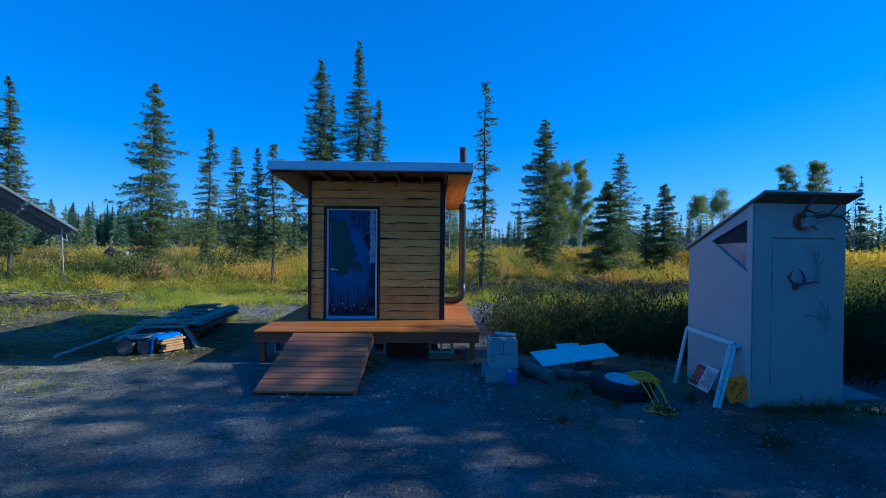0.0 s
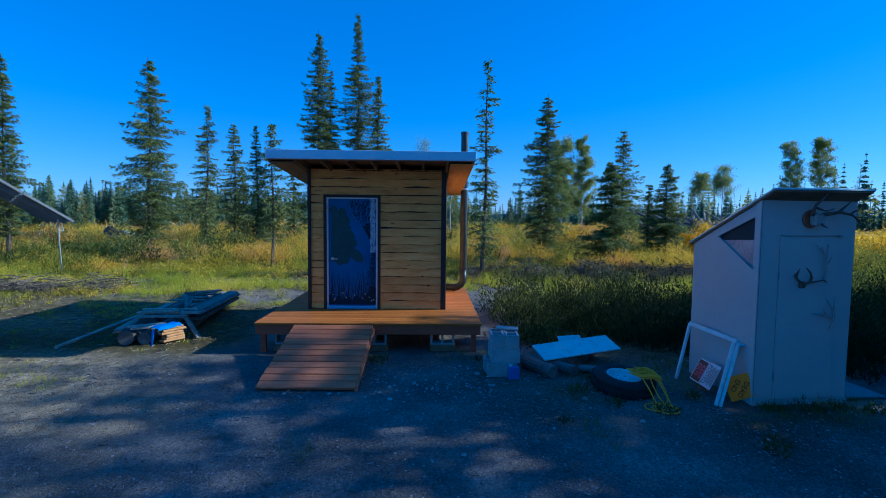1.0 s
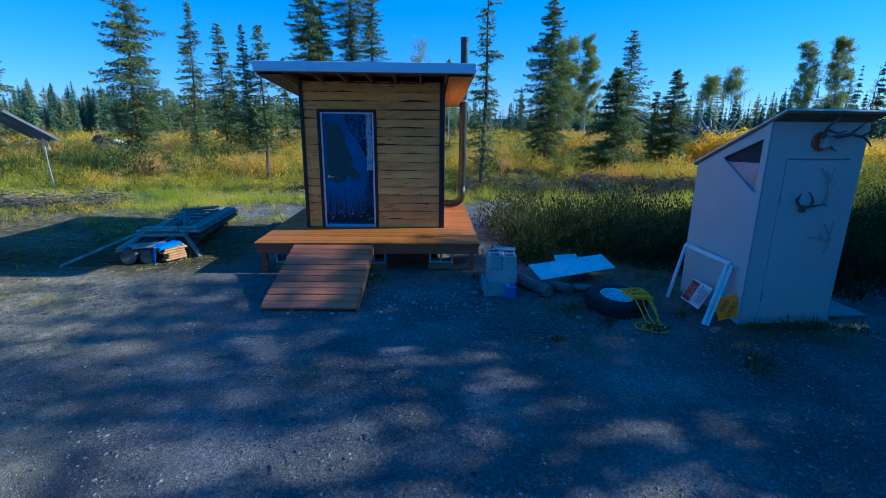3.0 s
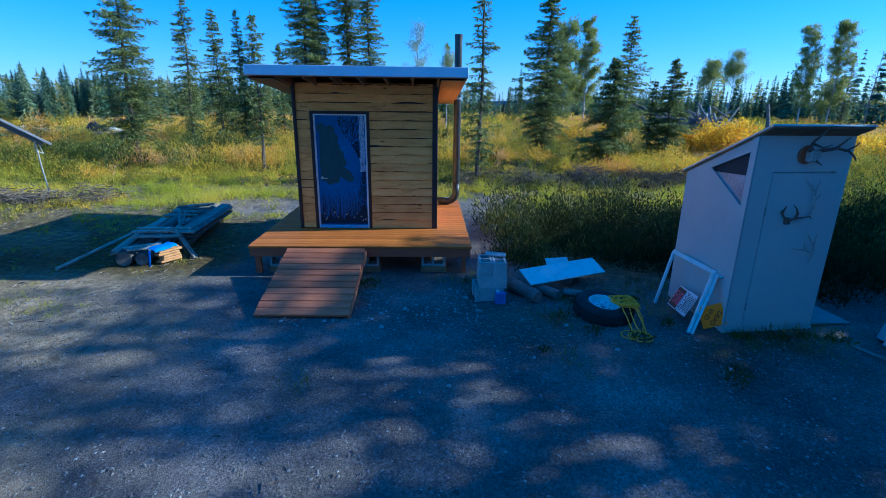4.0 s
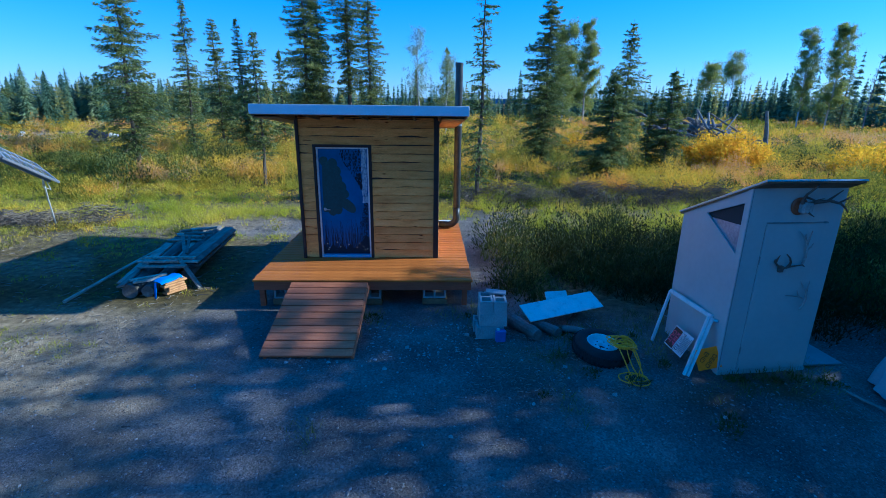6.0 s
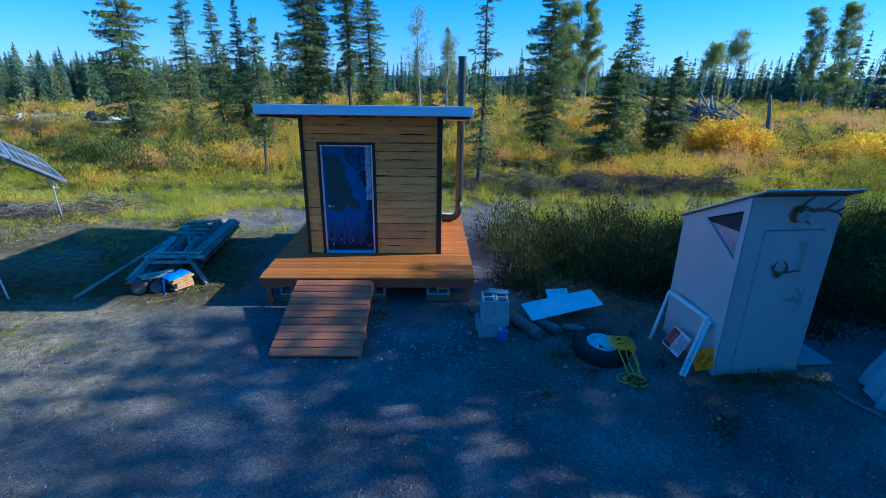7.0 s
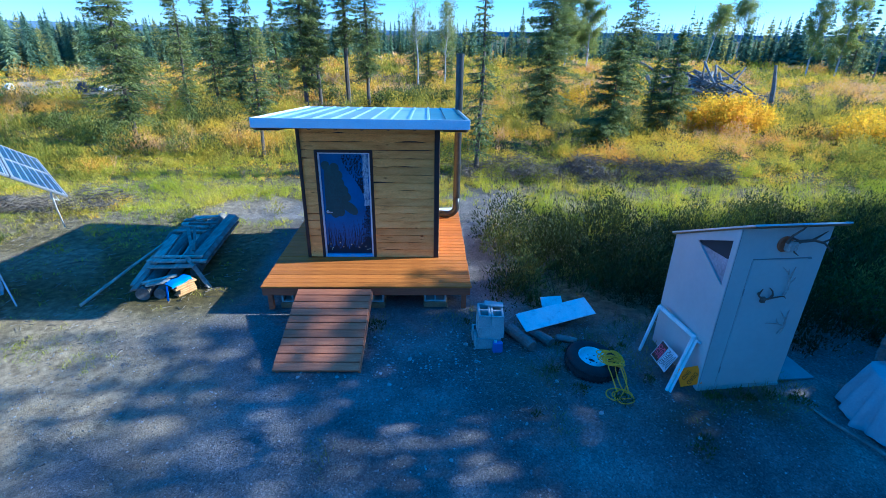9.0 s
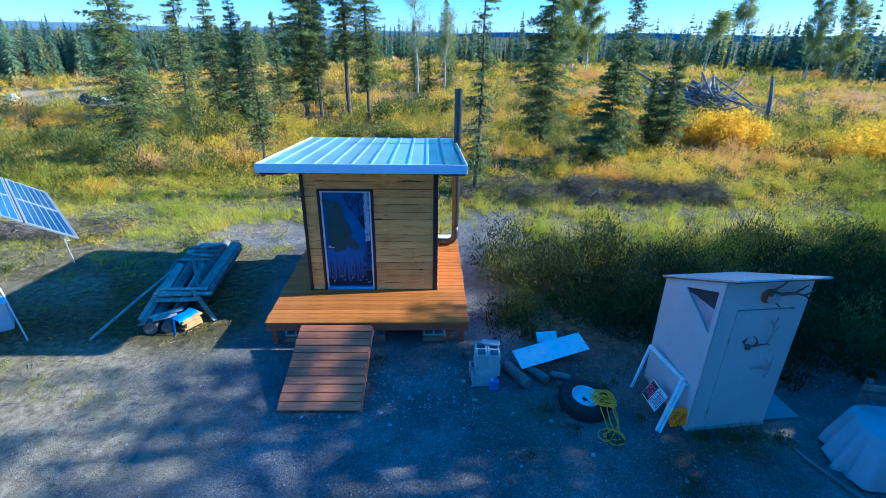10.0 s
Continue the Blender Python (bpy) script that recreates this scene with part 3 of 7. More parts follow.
def build_cabin():
    rng = random.Random(4)
    cab = thing("sauna_cabin", CABIN, "small square cabin of tawny sawn boards with dark corner trim", "cabin")
    t = 0.09
    dl, dr, dh = -0.972, 0.055, 2.085     # door opening with its trim
    front = Build()
    top = 2.55
    front.box((dl + CW / 2, t, top), ((dl - CW / 2) / 2, t / 2, top / 2), None, 0)
    front.box((CW / 2 - dr, t, top), ((dr + CW / 2) / 2, t / 2, top / 2), None, 0)
    front.box((dr - dl, t, top - dh), ((dl + dr) / 2, t / 2, (top + dh) / 2), None, 0)
    wf = part("front_wall", front, DARK_TRIM, cab)
    course = 0.148
    k = 0
    z = 0.0
    while z < top - 0.03:
        z1 = min(z + course, top)
        x0, x1 = -CW / 2 + 0.022, CW / 2 - 0.045
        spans = [(x0, x1)] if z > dh - 0.02 else [(x0, dl - 0.002), (dr + 0.002, x1)]
        if z <= dh - 0.02 < z1 - 0.02 and z1 > dh + 0.03:
            spans = [(x0, dl - 0.002), (dr + 0.002, x1)]
        for a, c in spans:
            part("siding_board", wavy_board(rng, a, c, z + 0.009, z1 - 0.003, max(3, int((c - a) * 9))), SIDING, wf)
        z, k = z1, k + 1
    # side and back walls
    for name, m, length in (("left_wall", pose(-CW / 2, CD / 2, 0, 0, 0, -90), CD), ("right_wall", pose(CW / 2, CD / 2, 0, 0, 0, 90), CD), ("back_wall", pose(0, CD, 0, 0, 0, 180), CW)):
        side = Build()
        cut = roof_z(CD) - 0.02
        if name == "back_wall":
            side.box((CW, t, cut), (0, t / 2, cut / 2), None, 0)
        else:
            fz, bz = roof_z(0.0) - 0.03, roof_z(CD) - 0.03
            s = -1 if name == "left_wall" else 1
            xa, xb = -length / 2 + t, length / 2 - t
            za, zb = ((bz, fz) if name == "left_wall" else (fz, bz))
            side.prism([(xa, 0), (xb, 0), (xb, zb), (xa, za)], t, Matrix.Translation((0, t, 0)))
        w = part(name, side, DARK_TRIM, cab, "", m)
        meshes = [wavy_board(rng, -length / 2 + 0.045, length / 2 - 0.045, 0.006, course - 0.003, 12).mesh("siding_board", SIDING) for _ in range(4)]
        z = 0.0
        while z + course < cut + 0.02:
            part("siding_board", meshes[rng.randrange(4)], SIDING, w, "", pose(0, 0, z))
            z += course
    # corner trim
    for sx in (-1, 1):
        for y, hh in ((0.0, 2.57), (CD, roof_z(CD) - 0.02)):
            sy = -1 if y == 0 else 1
            b = Build()
            wide = 0.095 if sx > 0 else 0.058
            b.box((wide, 0.035, hh), (sx * (CW / 2 + 0.034 - wide / 2), y + sy * 0.048, hh / 2 - 0.01), None, 0.006)
            b.box((0.03, 0.095, hh), (sx * (CW / 2 + 0.018), y - sy * 0.018, hh / 2 - 0.01), None, 0.006)
            part("corner_trim", b, DARK_TRIM, cab, "nearly black stained corner trim")
    # door casing
    b = Build()
    b.box((0.05, 0.06, dh), (dl + 0.025, -0.022, dh / 2), None, 0.005)
    b.box((0.05, 0.06, dh), (dr - 0.025, -0.022, dh / 2), None, 0.005)
    b.box((dr - dl - 0.1, 0.06, 0.05), ((dl + dr) / 2, -0.022, dh - 0.025), None, 0.005)
    part("door_casing", b, DARK_TRIM, cab, "nearly black stained door casing")
    b = Build()
    for x in (dl + 0.066, dr - 0.066):
        b.box((0.03, 0.05, dh - 0.052), (x, -0.005, (dh - 0.052) / 2), None, 0.004)
    b.box((dr - dl - 0.164, 0.05, 0.022), ((dl + dr) / 2, -0.005, dh - 0.064), None, 0.004)
    part("door_jamb", b, WHITE, cab, "chipped white door jamb")
    sl, sr, sb, st = dl + 0.082, dr - 0.082, 0.065, dh - 0.077
    b = Build()
    b.box((sr - sl + 0.01, 0.07, 0.055), ((sl + sr) / 2, -0.012, 0.03), None, 0.006)
    part("door_sill", b, DOOR_SILL, cab, "blue painted door sill")
    b = Build()
    b.box((sr - sl, 0.045, st - sb), ((sl + sr) / 2, 0.018, (sb + st) / 2), None, 0.003)
    door = part("door", b, DOOR_BLUE, cab, "closed door painted with a blue forest mural")
    w, h = sr - sl, st - sb
    y = -0.0045

    def at(u, v):
        return (sl + u * w, sb + v * h)

    # painted plume of overlapping boughs
    b = Build()
    body = [(0.06, 0.42), (0.22, 0.44), (0.34, 0.50), (0.36, 0.60), (0.33, 0.70), (0.30, 0.80), (0.26, 0.87), (0.16, 0.88), (0.07, 0.84), (0.05, 0.62)]
    b.prism([at(*q) for q in body], 0.0004, Matrix.Translation((0, y - 0.0003, 0)))
    part("painted_plume", b, MURAL_TEAL, door, "dark teal painted plume")
    # each frond: where it starts, where its tip hangs, how broad it is
    fronds = [((0.10, 0.84), (0.12, 0.93), 0.05), ((0.16, 0.85), (0.38, 0.88), 0.055), ((0.18, 0.80), (0.45, 0.79), 0.06), ((0.18, 0.74), (0.47, 0.71), 0.06), ((0.20, 0.68), (0.55, 0.64), 0.06), ((0.22, 0.62), (0.60, 0.57), 0.06),
              ((0.26, 0.56), (0.72, 0.415), 0.062), ((0.22, 0.52), (0.40, 0.395), 0.06), ((0.14, 0.50), (0.28, 0.38), 0.055), ((0.10, 0.50), (0.12, 0.41), 0.05)]
    for k, ((ua, va), (ub, vb), wide) in enumerate(fronds):
        p, q = Vector(at(ua, va)), Vector(at(ub, vb))
        along = q - p
        side = Vector((-along.y, along.x)).normalized()
        rim = []
        for i in range(18):
            a = 2 * math.pi * i / 18
            f = 0.5 - 0.5 * math.cos(a)
            rim.append(p + along * f + side * (wide * h * 0.75 * math.sin(a) * (0.75 + 0.5 * f) + 0.05 * along.length * math.sin(math.pi * f)))
        b = Build()
        b.prism([(c.x, c.y) for c in rim], 0.0005, Matrix.Translation((0, y - 0.0005 - 0.00015 * k, 0)))
        part("painted_bough", b, MURAL_TEAL, door)
    # painted birch trunk
    b = Build()
    left = [at(0.875 + 0.012 * math.sin(k * 1.7), 0.50 + 0.5 * k / 10) for k in range(11)]
    right = [at(0.985 + 0.008 * math.sin(k * 2.3), 0.50 + 0.497 * k / 10) for k in range(11)]
    b.prism(right + left[::-1], 0.001, Matrix.Translation((0, y, 0)))
    part("painted_birch", b, MURAL_PALE, door, "pale painted birch trunk")
    # painted leaf flecks, stems and ground
    b = Build()
    for k in range(330):
        v = rng.uniform(0.63, 0.985)
        lo = 0.86 - 0.42 * smooth(0.60, 0.97, v)
        u = rng.uniform(lo, 0.87)
        px, pz = at(u, v)
        s = rng.uniform(0.008, 0.015)
        b.prism([(px - s * 0.7, pz - s), (px + s * 0.3, pz - s * 1.2), (px + s * 0.8, pz + s), (px - s * 0.2, pz + s * 1.3)], 0.001, Matrix.Translation((0, y - 0.001, 0)))
    for k in range(300):
        v = rng.uniform(0.08, 0.50)
        u = rng.uniform(0.97 - 0.34 * (1 - smooth(0.05, 0.52, v)) * rng.random() - 0.06, 0.985)
        px, pz = at(u, v)
        s = rng.uniform(0.006, 0.014)
        b.prism([(px - s * 0.8, pz - s * 0.6), (px + s * 0.5, pz - s), (px + s * 0.9, pz + s * 0.7), (px - s * 0.3, pz + s)], 0.001, Matrix.Translation((0, y - 0.001, 0)))
    part("painted_leaves", b, MURAL_DARK, door)
    b = Build()
    for k in range(64):
        u = rng.uniform(0.03, 0.97)
        tall = rng.uniform(0.14, 0.30) + 0.10 * smooth(0.5, 0.95, u)
        bend, wave, ph = rng.uniform(-0.06, 0.06), rng.uniform(0.006, 0.016), rng.uniform(0, 6)
        wd = rng.uniform(0.004, 0.008)
        for j in range(7):
            a0, a1 = j / 7, (j + 1) / 7
            p0, p1 = (at(min(0.99, max(0.01, u + bend * q ** 2 + wave * math.sin(9 * q + ph))), 0.03 + tall * q) for q in (a0, a1))
            w0, w1 = wd * (1 - a0 * 0.8), wd * (1 - a1 * 0.8)
            b.prism([(p0[0] - w0, p0[1]), (p0[0] + w0, p0[1]), (p1[0] + w1, p1[1]), (p1[0] - w1, p1[1])], 0.0008, Matrix.Translation((0, y - 0.0002 * (k % 4), 0)))
    edge = [at(0.004, 0.005), at(0.996, 0.005)] + [at(0.996 - 0.992 * i / 14, 0.075 + 0.035 * math.sin(i * 2.4) + (0.09 if i < 3 else 0)) for i in range(15)]
    b.prism(edge, 0.001, Matrix.Translation((0, y - 0.0012, 0)))
    part("painted_grass", b, MURAL_DARK, door, "navy painted reeds")
    for u, v in ((0.09, 0.10), (0.13, 0.06), (0.30, 0.115), (0.37, 0.07), (0.55, 0.095), (0.72, 0.065), (0.78, 0.105), (0.86, 0.075), (0.90, 0.04), (0.95, 0.05), (0.11, 0.045)):
        px, pz = at(u, v)
        b = Build()
        b.prism([(px + 0.011 * math.cos(q), pz + 0.011 * math.sin(q)) for q in (2 * math.pi * j / 7 for j in range(7))], 0.001, Matrix.Translation((0, y - 0.0024, 0)))
        part("painted_flower", b, MURAL_FLOWER, door, "cream painted flower")
    b = Build()
    px, pz = at(0.085, 0.44)
    b.lathe([(0.0, 0.0), (0.026, 0.0), (0.028, 0.008), (0.012, 0.012), (0.011, 0.035), (0.0, 0.036)], 14, Matrix.Translation((px, -0.006, pz)) @ pose(0, 0, 0, 90, 0, 0))
    b.plank((px - 0.005, -0.045, pz), (px + 0.10, -0.045, pz - 0.004), 0.02, 0.016, (0, -1, 0))
    part("door_handle", b, STEEL, door, "steel lever handle")

    # roof
    rx, y0, y1 = 1.69, -0.90, 3.06
    sl_m = Matrix.Translation((0, y0, roof_z(y0))) @ pose(0, 0, 0, math.degrees(math.atan(-0.085)), 0, 0)
    ln = (y1 - y0) / math.cos(math.atan(0.085))
    b = Build()
    b.box((2 * rx - 0.06, ln - 0.06, 0.012), (0, ln / 2, 0.008), None, 0)
    roof = part("roof", b, SHADED_PLY, cab, "", sl_m)
    # ribbed sheets
    pitch = 2 * rx / 11
    for i in range(11):
        xa = -rx + pitch * i
        b = Build()
        prof = [(0, 0.022), (pitch * 0.80, 0.022), (pitch * 0.84, 0.046), (pitch * 0.95, 0.046), (pitch * 0.995, 0.022)]
        n = len(prof)
        pts = [(xa + px, yy, pz) for yy in (0.002, ln + 0.02) for px, pz in prof] + [(xa + px, yy, 0.016) for yy in (0.002, ln + 0.02) for px in (0, pitch * 0.995)]
        faces = [(j, j + 1, n + j + 1, n + j) for j in range(n - 1)] + [(2 * n, 2 * n + 2, 2 * n + 3, 2 * n + 1), tuple(range(n - 1, -1, -1)) + (2 * n, 2 * n + 1)]
        b.add(pts, faces)
        part("roof_sheet", b, ROOF_TEAL if i in (9, 10) else ROOF, roof, "dull teal roof sheet" if i in (9, 10) else "ribbed galvanised roof sheet")
    # fascia
    for name, size, at_ in (("front_fascia", (2 * rx + 0.02, 0.025, 0.150), (0, -0.012, -0.023)), ("back_fascia", (2 * rx + 0.02, 0.025, 0.13), (0, ln + 0.012, -0.03)),
                            ("side_fascia", (0.02, ln, 0.150), (-rx, ln / 2, -0.023)), ("side_fascia", (0.02, ln, 0.150), (rx, ln / 2, -0.023))):
        b = Build()
        b.box(size, at_, None, 0.004)
        part(name, b, FASCIA, roof, "pale metal fascia")
    for yy in (0.02, ln - 0.02):
        b = Build()
        b.box((2 * rx - 0.04, 0.035, 0.11), (0, yy, -0.055), None, 0.003)
        part("sub_fascia", b, RAFTER, roof)
    # rafters
    for i in range(9):
        x = -rx + 0.03 + (2 * rx - 0.06) * i / 8
        b = Build()
        b.box((0.038, ln - 0.08, 0.13), (x, ln / 2, -0.066), None, 0.003)
        part("rafter", b, RAFTER, roof)
    b = Build()
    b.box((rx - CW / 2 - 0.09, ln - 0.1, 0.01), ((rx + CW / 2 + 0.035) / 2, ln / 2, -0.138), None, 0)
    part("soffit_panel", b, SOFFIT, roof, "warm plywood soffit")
    # left soffit: its shade comes from the darker plywood colour
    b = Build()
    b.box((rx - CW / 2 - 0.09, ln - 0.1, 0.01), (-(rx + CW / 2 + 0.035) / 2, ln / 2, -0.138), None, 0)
    part("soffit_panel", b, SHADED_PLY, roof, "plywood soffit coloured dark brown for shade")

    # stovepipe on the right wall
    px, py = 1.715, 2.20
    b = Build()
    elbow = [(1.26, py, 0.10), (1.52, py, 0.085)] + [(1.52 + 0.195 * math.sin(q), py, 0.28 - 0.195 * math.cos(q)) for q in (radians(a) for a in range(15, 91, 15))]
    b.tube(elbow + [(px, py, 0.5)], 0.078, 16)
    pipe = part("stovepipe", b, PIPE, cab, "black steel stovepipe with an elbow at its foot", smooth=True)
    for za, zb in ((0.5, 1.3), (1.3, 2.2), (2.2, 3.62)):
        b = Build()
        b.tube([(px, py, za), (px, py, zb)], 0.08, 18)
        b.tube([(px, py, za), (px, py, za + 0.03)], 0.084, 18)
        part("pipe_section", b, PIPE, pipe, smooth=False)
    b = Build()
    b.tube([(px, py, 2.32), (px, py, 2.36)], 0.088, 18)
    b.box((0.5, 0.02, 0.02), (px - 0.2, py, 2.34), None, 0.002)
    part("pipe_bracket", b, STEEL, pipe, "steel band and strut")
    b = Build()
    b.tube([(px, py, 3.55), (px, py, 3.62)], 0.087, 18)
    part("pipe_collar", b, PIPE, pipe)
    return cab


def build_deck():
    dk = thing("deck", CABIN, "low red-stained wooden deck raised on concrete blocks", "deck")
    x0, x1, y0, y1 = -1.81, 1.80, -1.245, 2.75
    b = Build()
    pitch = 0.1535
    b.box((x1 - x0, 0.1455, 0.036), (0, 0, -0.018), None, 0.006)
    board = b.mesh("deck_board", DECK)
    n = int((y1 - y0) / pitch)
    rng = random.Random(2)
    for i in range(n):
        part("deck_board", board, DECK, dk, "", pose((x0 + x1) / 2 + rng.uniform(-0.006, 0.006), y0 + 0.071 + pitch * i, rng.uniform(-0.0015, 0.0015), 0, 0, rng.uniform(-0.06, 0.06)))
    for yy in (y0 + 0.04, y1 - 0.09):
        b = Build()
        b.box((x1 - x0 - 0.03, 0.038, 0.145), ((x0 + x1) / 2, yy, -0.11), None, 0.004)
        part("rim_joist", b, JOIST, dk, "reddish brown rim joist")
    for i in range(8):
        xx = x0 + 0.035 + (x1 - x0 - 0.07) * i / 7
        b = Build()
        b.box((0.038, y1 - y0 - 0.21, 0.125), (xx, (y0 + y1) / 2 - 0.025, -0.1), None, 0.003)
        part("joist", b, JOIST, dk)
    for xx, yy in ((x0 + 0.12, y0 + 0.11), (x1 - 0.12, y0 + 0.11), (x0 + 0.12, y1 - 0.16), (x1 - 0.12, y1 - 0.16)):
        b = Build()
        b.box((0.085, 0.085, 0.36), (xx, yy, -0.33), None, 0.004)
        part("post", b, JOIST, dk)
    return dk


def build_ramp():
    top, bot = Vector((-1.695, 7.66, 0.468)), Vector((-1.675, 6.0, 0.055))
    way = (top - bot).normalized()
    x = Vector((1, 0.03, 0)).normalized()
    z = x.cross(way).normalized()
    m = Matrix((x, way, z)).transposed().to_4x4()
    m.translation = bot
    rp = thing("ramp", m, "short wooden ramp of brown planks leading up to the deck", "ramp")
    ln = (top - bot).length
    b = Build()
    b.box((1.24, 0.142, 0.036), (0, 0, -0.018), None, 0.006)
    plank = b.mesh("plank", RAMP)
    rng = random.Random(6)
    for i in range(11):
        part("plank", plank, RAMP, rp, "", pose(rng.uniform(-0.008, 0.008), 0.075 + (ln - 0.15) * i / 10, rng.uniform(-0.002, 0.002), 0, 0, rng.uniform(-0.3, 0.3)))
    for xx in (-0.585, 0.0, 0.585):
        b = Build()
        b.prism([(0.0, -0.055), (ln - 0.02, -0.14), (ln - 0.02, -0.037), (0.0, -0.037)], 0.038, Matrix.Translation((xx + 0.019, 0, 0)) @ pose(0, 0, 0, 0, 0, 90))
        part("stringer", b, RAMP, rp)
    return rp


def block_mesh():
    b = Build()
    l, d, h, t = 0.39, 0.19, 0.19, 0.032
    b.box((l, t, h), (0, -d / 2 + t / 2, 0), None, 0.004)
    b.box((l, t, h), (0, d / 2 - t / 2, 0), None, 0.004)
    for xx in (-l / 2 + t / 2, 0, l / 2 - t / 2):
        b.box((t, d - 2 * t + 0.002, h - 0.001), (xx, 0, 0), None, 0.001)
    return b.mesh("concrete_block", CONCRETE)


BLOCK = block_mesh()


def block(m, label, group):
    ob = new("concrete_block", BLOCK)
    ob.matrix_basis = m
    return tagged(ob, label, "concrete block", group)


build_cabin()
build_deck()
b = Build()
b.box((0.34, 0.22, 0.05), (0, 0, 0), None, 0.008)
tagged(part('bench_board', b, WHITE, m=CABIN @ pose(1.48, 2.55, 0.06, 0, 0, 3)), 'short white board lying on the red deck', 'board')
build_ramp()
for bx, by in ((0.0, 7.99), (-1.10, 7.95), (-2.50, 7.91), (0.1, 11.2), (-1.2, 11.2), (-2.5, 11.1)):
    block(pose(bx, by, land(bx, by) + 0.20, 90, 0, 1.8), "grey hollow concrete block propping up the deck", "blocks under the deck")
    pb = Build()
    pb.box((0.42, 0.26, 0.10), (0, 0, 0), None, 0.01)
    tagged(part("wooden_pad", pb, RAFTER, m=pose(bx, by, land(bx, by) + 0.055, 0, 0, 3)), "short timber pad under a concrete block", "wood", "pads under the blocks")

# ---- stacked blocks and the scrap beside the yard ----
gz = land(0.85, 6.86)
for k, (bx, by, bz, rz) in enumerate(((0.83, 6.74, 0, 5), (0.80, 6.96, 0, 1), (0.875, 6.755, 1, 1), (0.865, 6.955, 1, -1), (0.770, 6.86, 2, 90), (0.968, 6.85, 2, 89))):
    block(pose(bx, by, gz + 0.096 + 0.192 * bz, 0, 0, rz), "grey hollow concrete block in a small stack", "stacked blocks")
b = Build()
b.box((0.30, 0.12, 0.03), (0, 0, 0), pose(0, 0, 0, 4, 2, -8), 0.006)
tagged(part("concrete_slab", b, CONCRETE, m=pose(0.93, 6.99, gz + 0.60, 0, 0, 0)), "thin broken concrete slab lying on stacked blocks", "slab")


def blue_jug():
    jug = thing("plastic_jug", pose(0.98, 6.585, land(1.0, 6.56), 0, 0, 5), "blue plastic jug standing against stacked blocks", "jug")
    b = Build()
    b.box((0.15, 0.08, 0.18), (0, 0, 0.09), None, 0.015)
    part("body", b, BLUE_PLASTIC, jug)
    b = Build()
    b.tube([(-0.04, 0, 0.18), (-0.04, 0, 0.205)], 0.022, 12)
    part("cap", b, SIGN_WHITE, jug)


blue_jug()


def white_board(p, u, v, thick, label):
    """A painted sheet: a corner, its two edges."""
    p, u, v = Vector(p), Vector(u), Vector(v)
    n = u.cross(v).normalized()
    m = Matrix((u.normalized(), n.cross(u).normalized(), n)).transposed().to_4x4()
    m.translation = p + (u + v) / 2
    b = Build()
    b.box((u.length, v.length, thick), (0, 0, 0), None, 0.004)
    tagged(part("painted_board", b, WHITE, m=m), label, "board", "scrap boards")


white_board((1.44, 6.87, 0.17), (1.25, 0.52, 0.04), (-0.10, 0.33, 0.13), 0.02, "long white-painted board lying across short logs")
white_board((1.86, 7.60, 0.20), (0.36, 0.02, 0.02), (-0.05, 0.16, 0.10), 0.02, "small white-painted board half hidden in the brush")


def log(p0, p1, r, mat, label, group, name="log"):
    p0, p1 = Vector(p0), Vector(p1)
    m = Matrix.Translation(p0)
    b = Build()
    d = p1 - p0
    n = 5
    rng = random.Random(int(p0.x * 100) + 7)
    b.tube([d * (i / n) + Vector((rng.uniform(-1, 1), rng.uniform(-1, 1), 0)) * r * 0.12 for i in range(n + 1)], [r * rng.uniform(0.9, 1.08) for _ in range(n + 1)], 12)
    return tagged(part(name, b, mat, m=m, smooth=False), label, "log", group)


log((1.20, 7.15, 0.10), (1.52, 6.58, 0.10), 0.09, LOG, "short peeled log lying on gravel", "short logs")
log((1.55, 7.10, 0.08), (1.85, 6.72, 0.07), 0.075, LOG, "short peeled log lying under a white board", "short logs")
log((2.1, 7.35, 0.09), (2.35, 7.7, 0.09), 0.08, LOG, "short peeled log half under a white board", "short logs")
log((1.95, 6.92, 0.06), (2.25, 6.80, 0.07), 0.05, DEADWOOD, "broken piece of grey deadwood", "short logs")


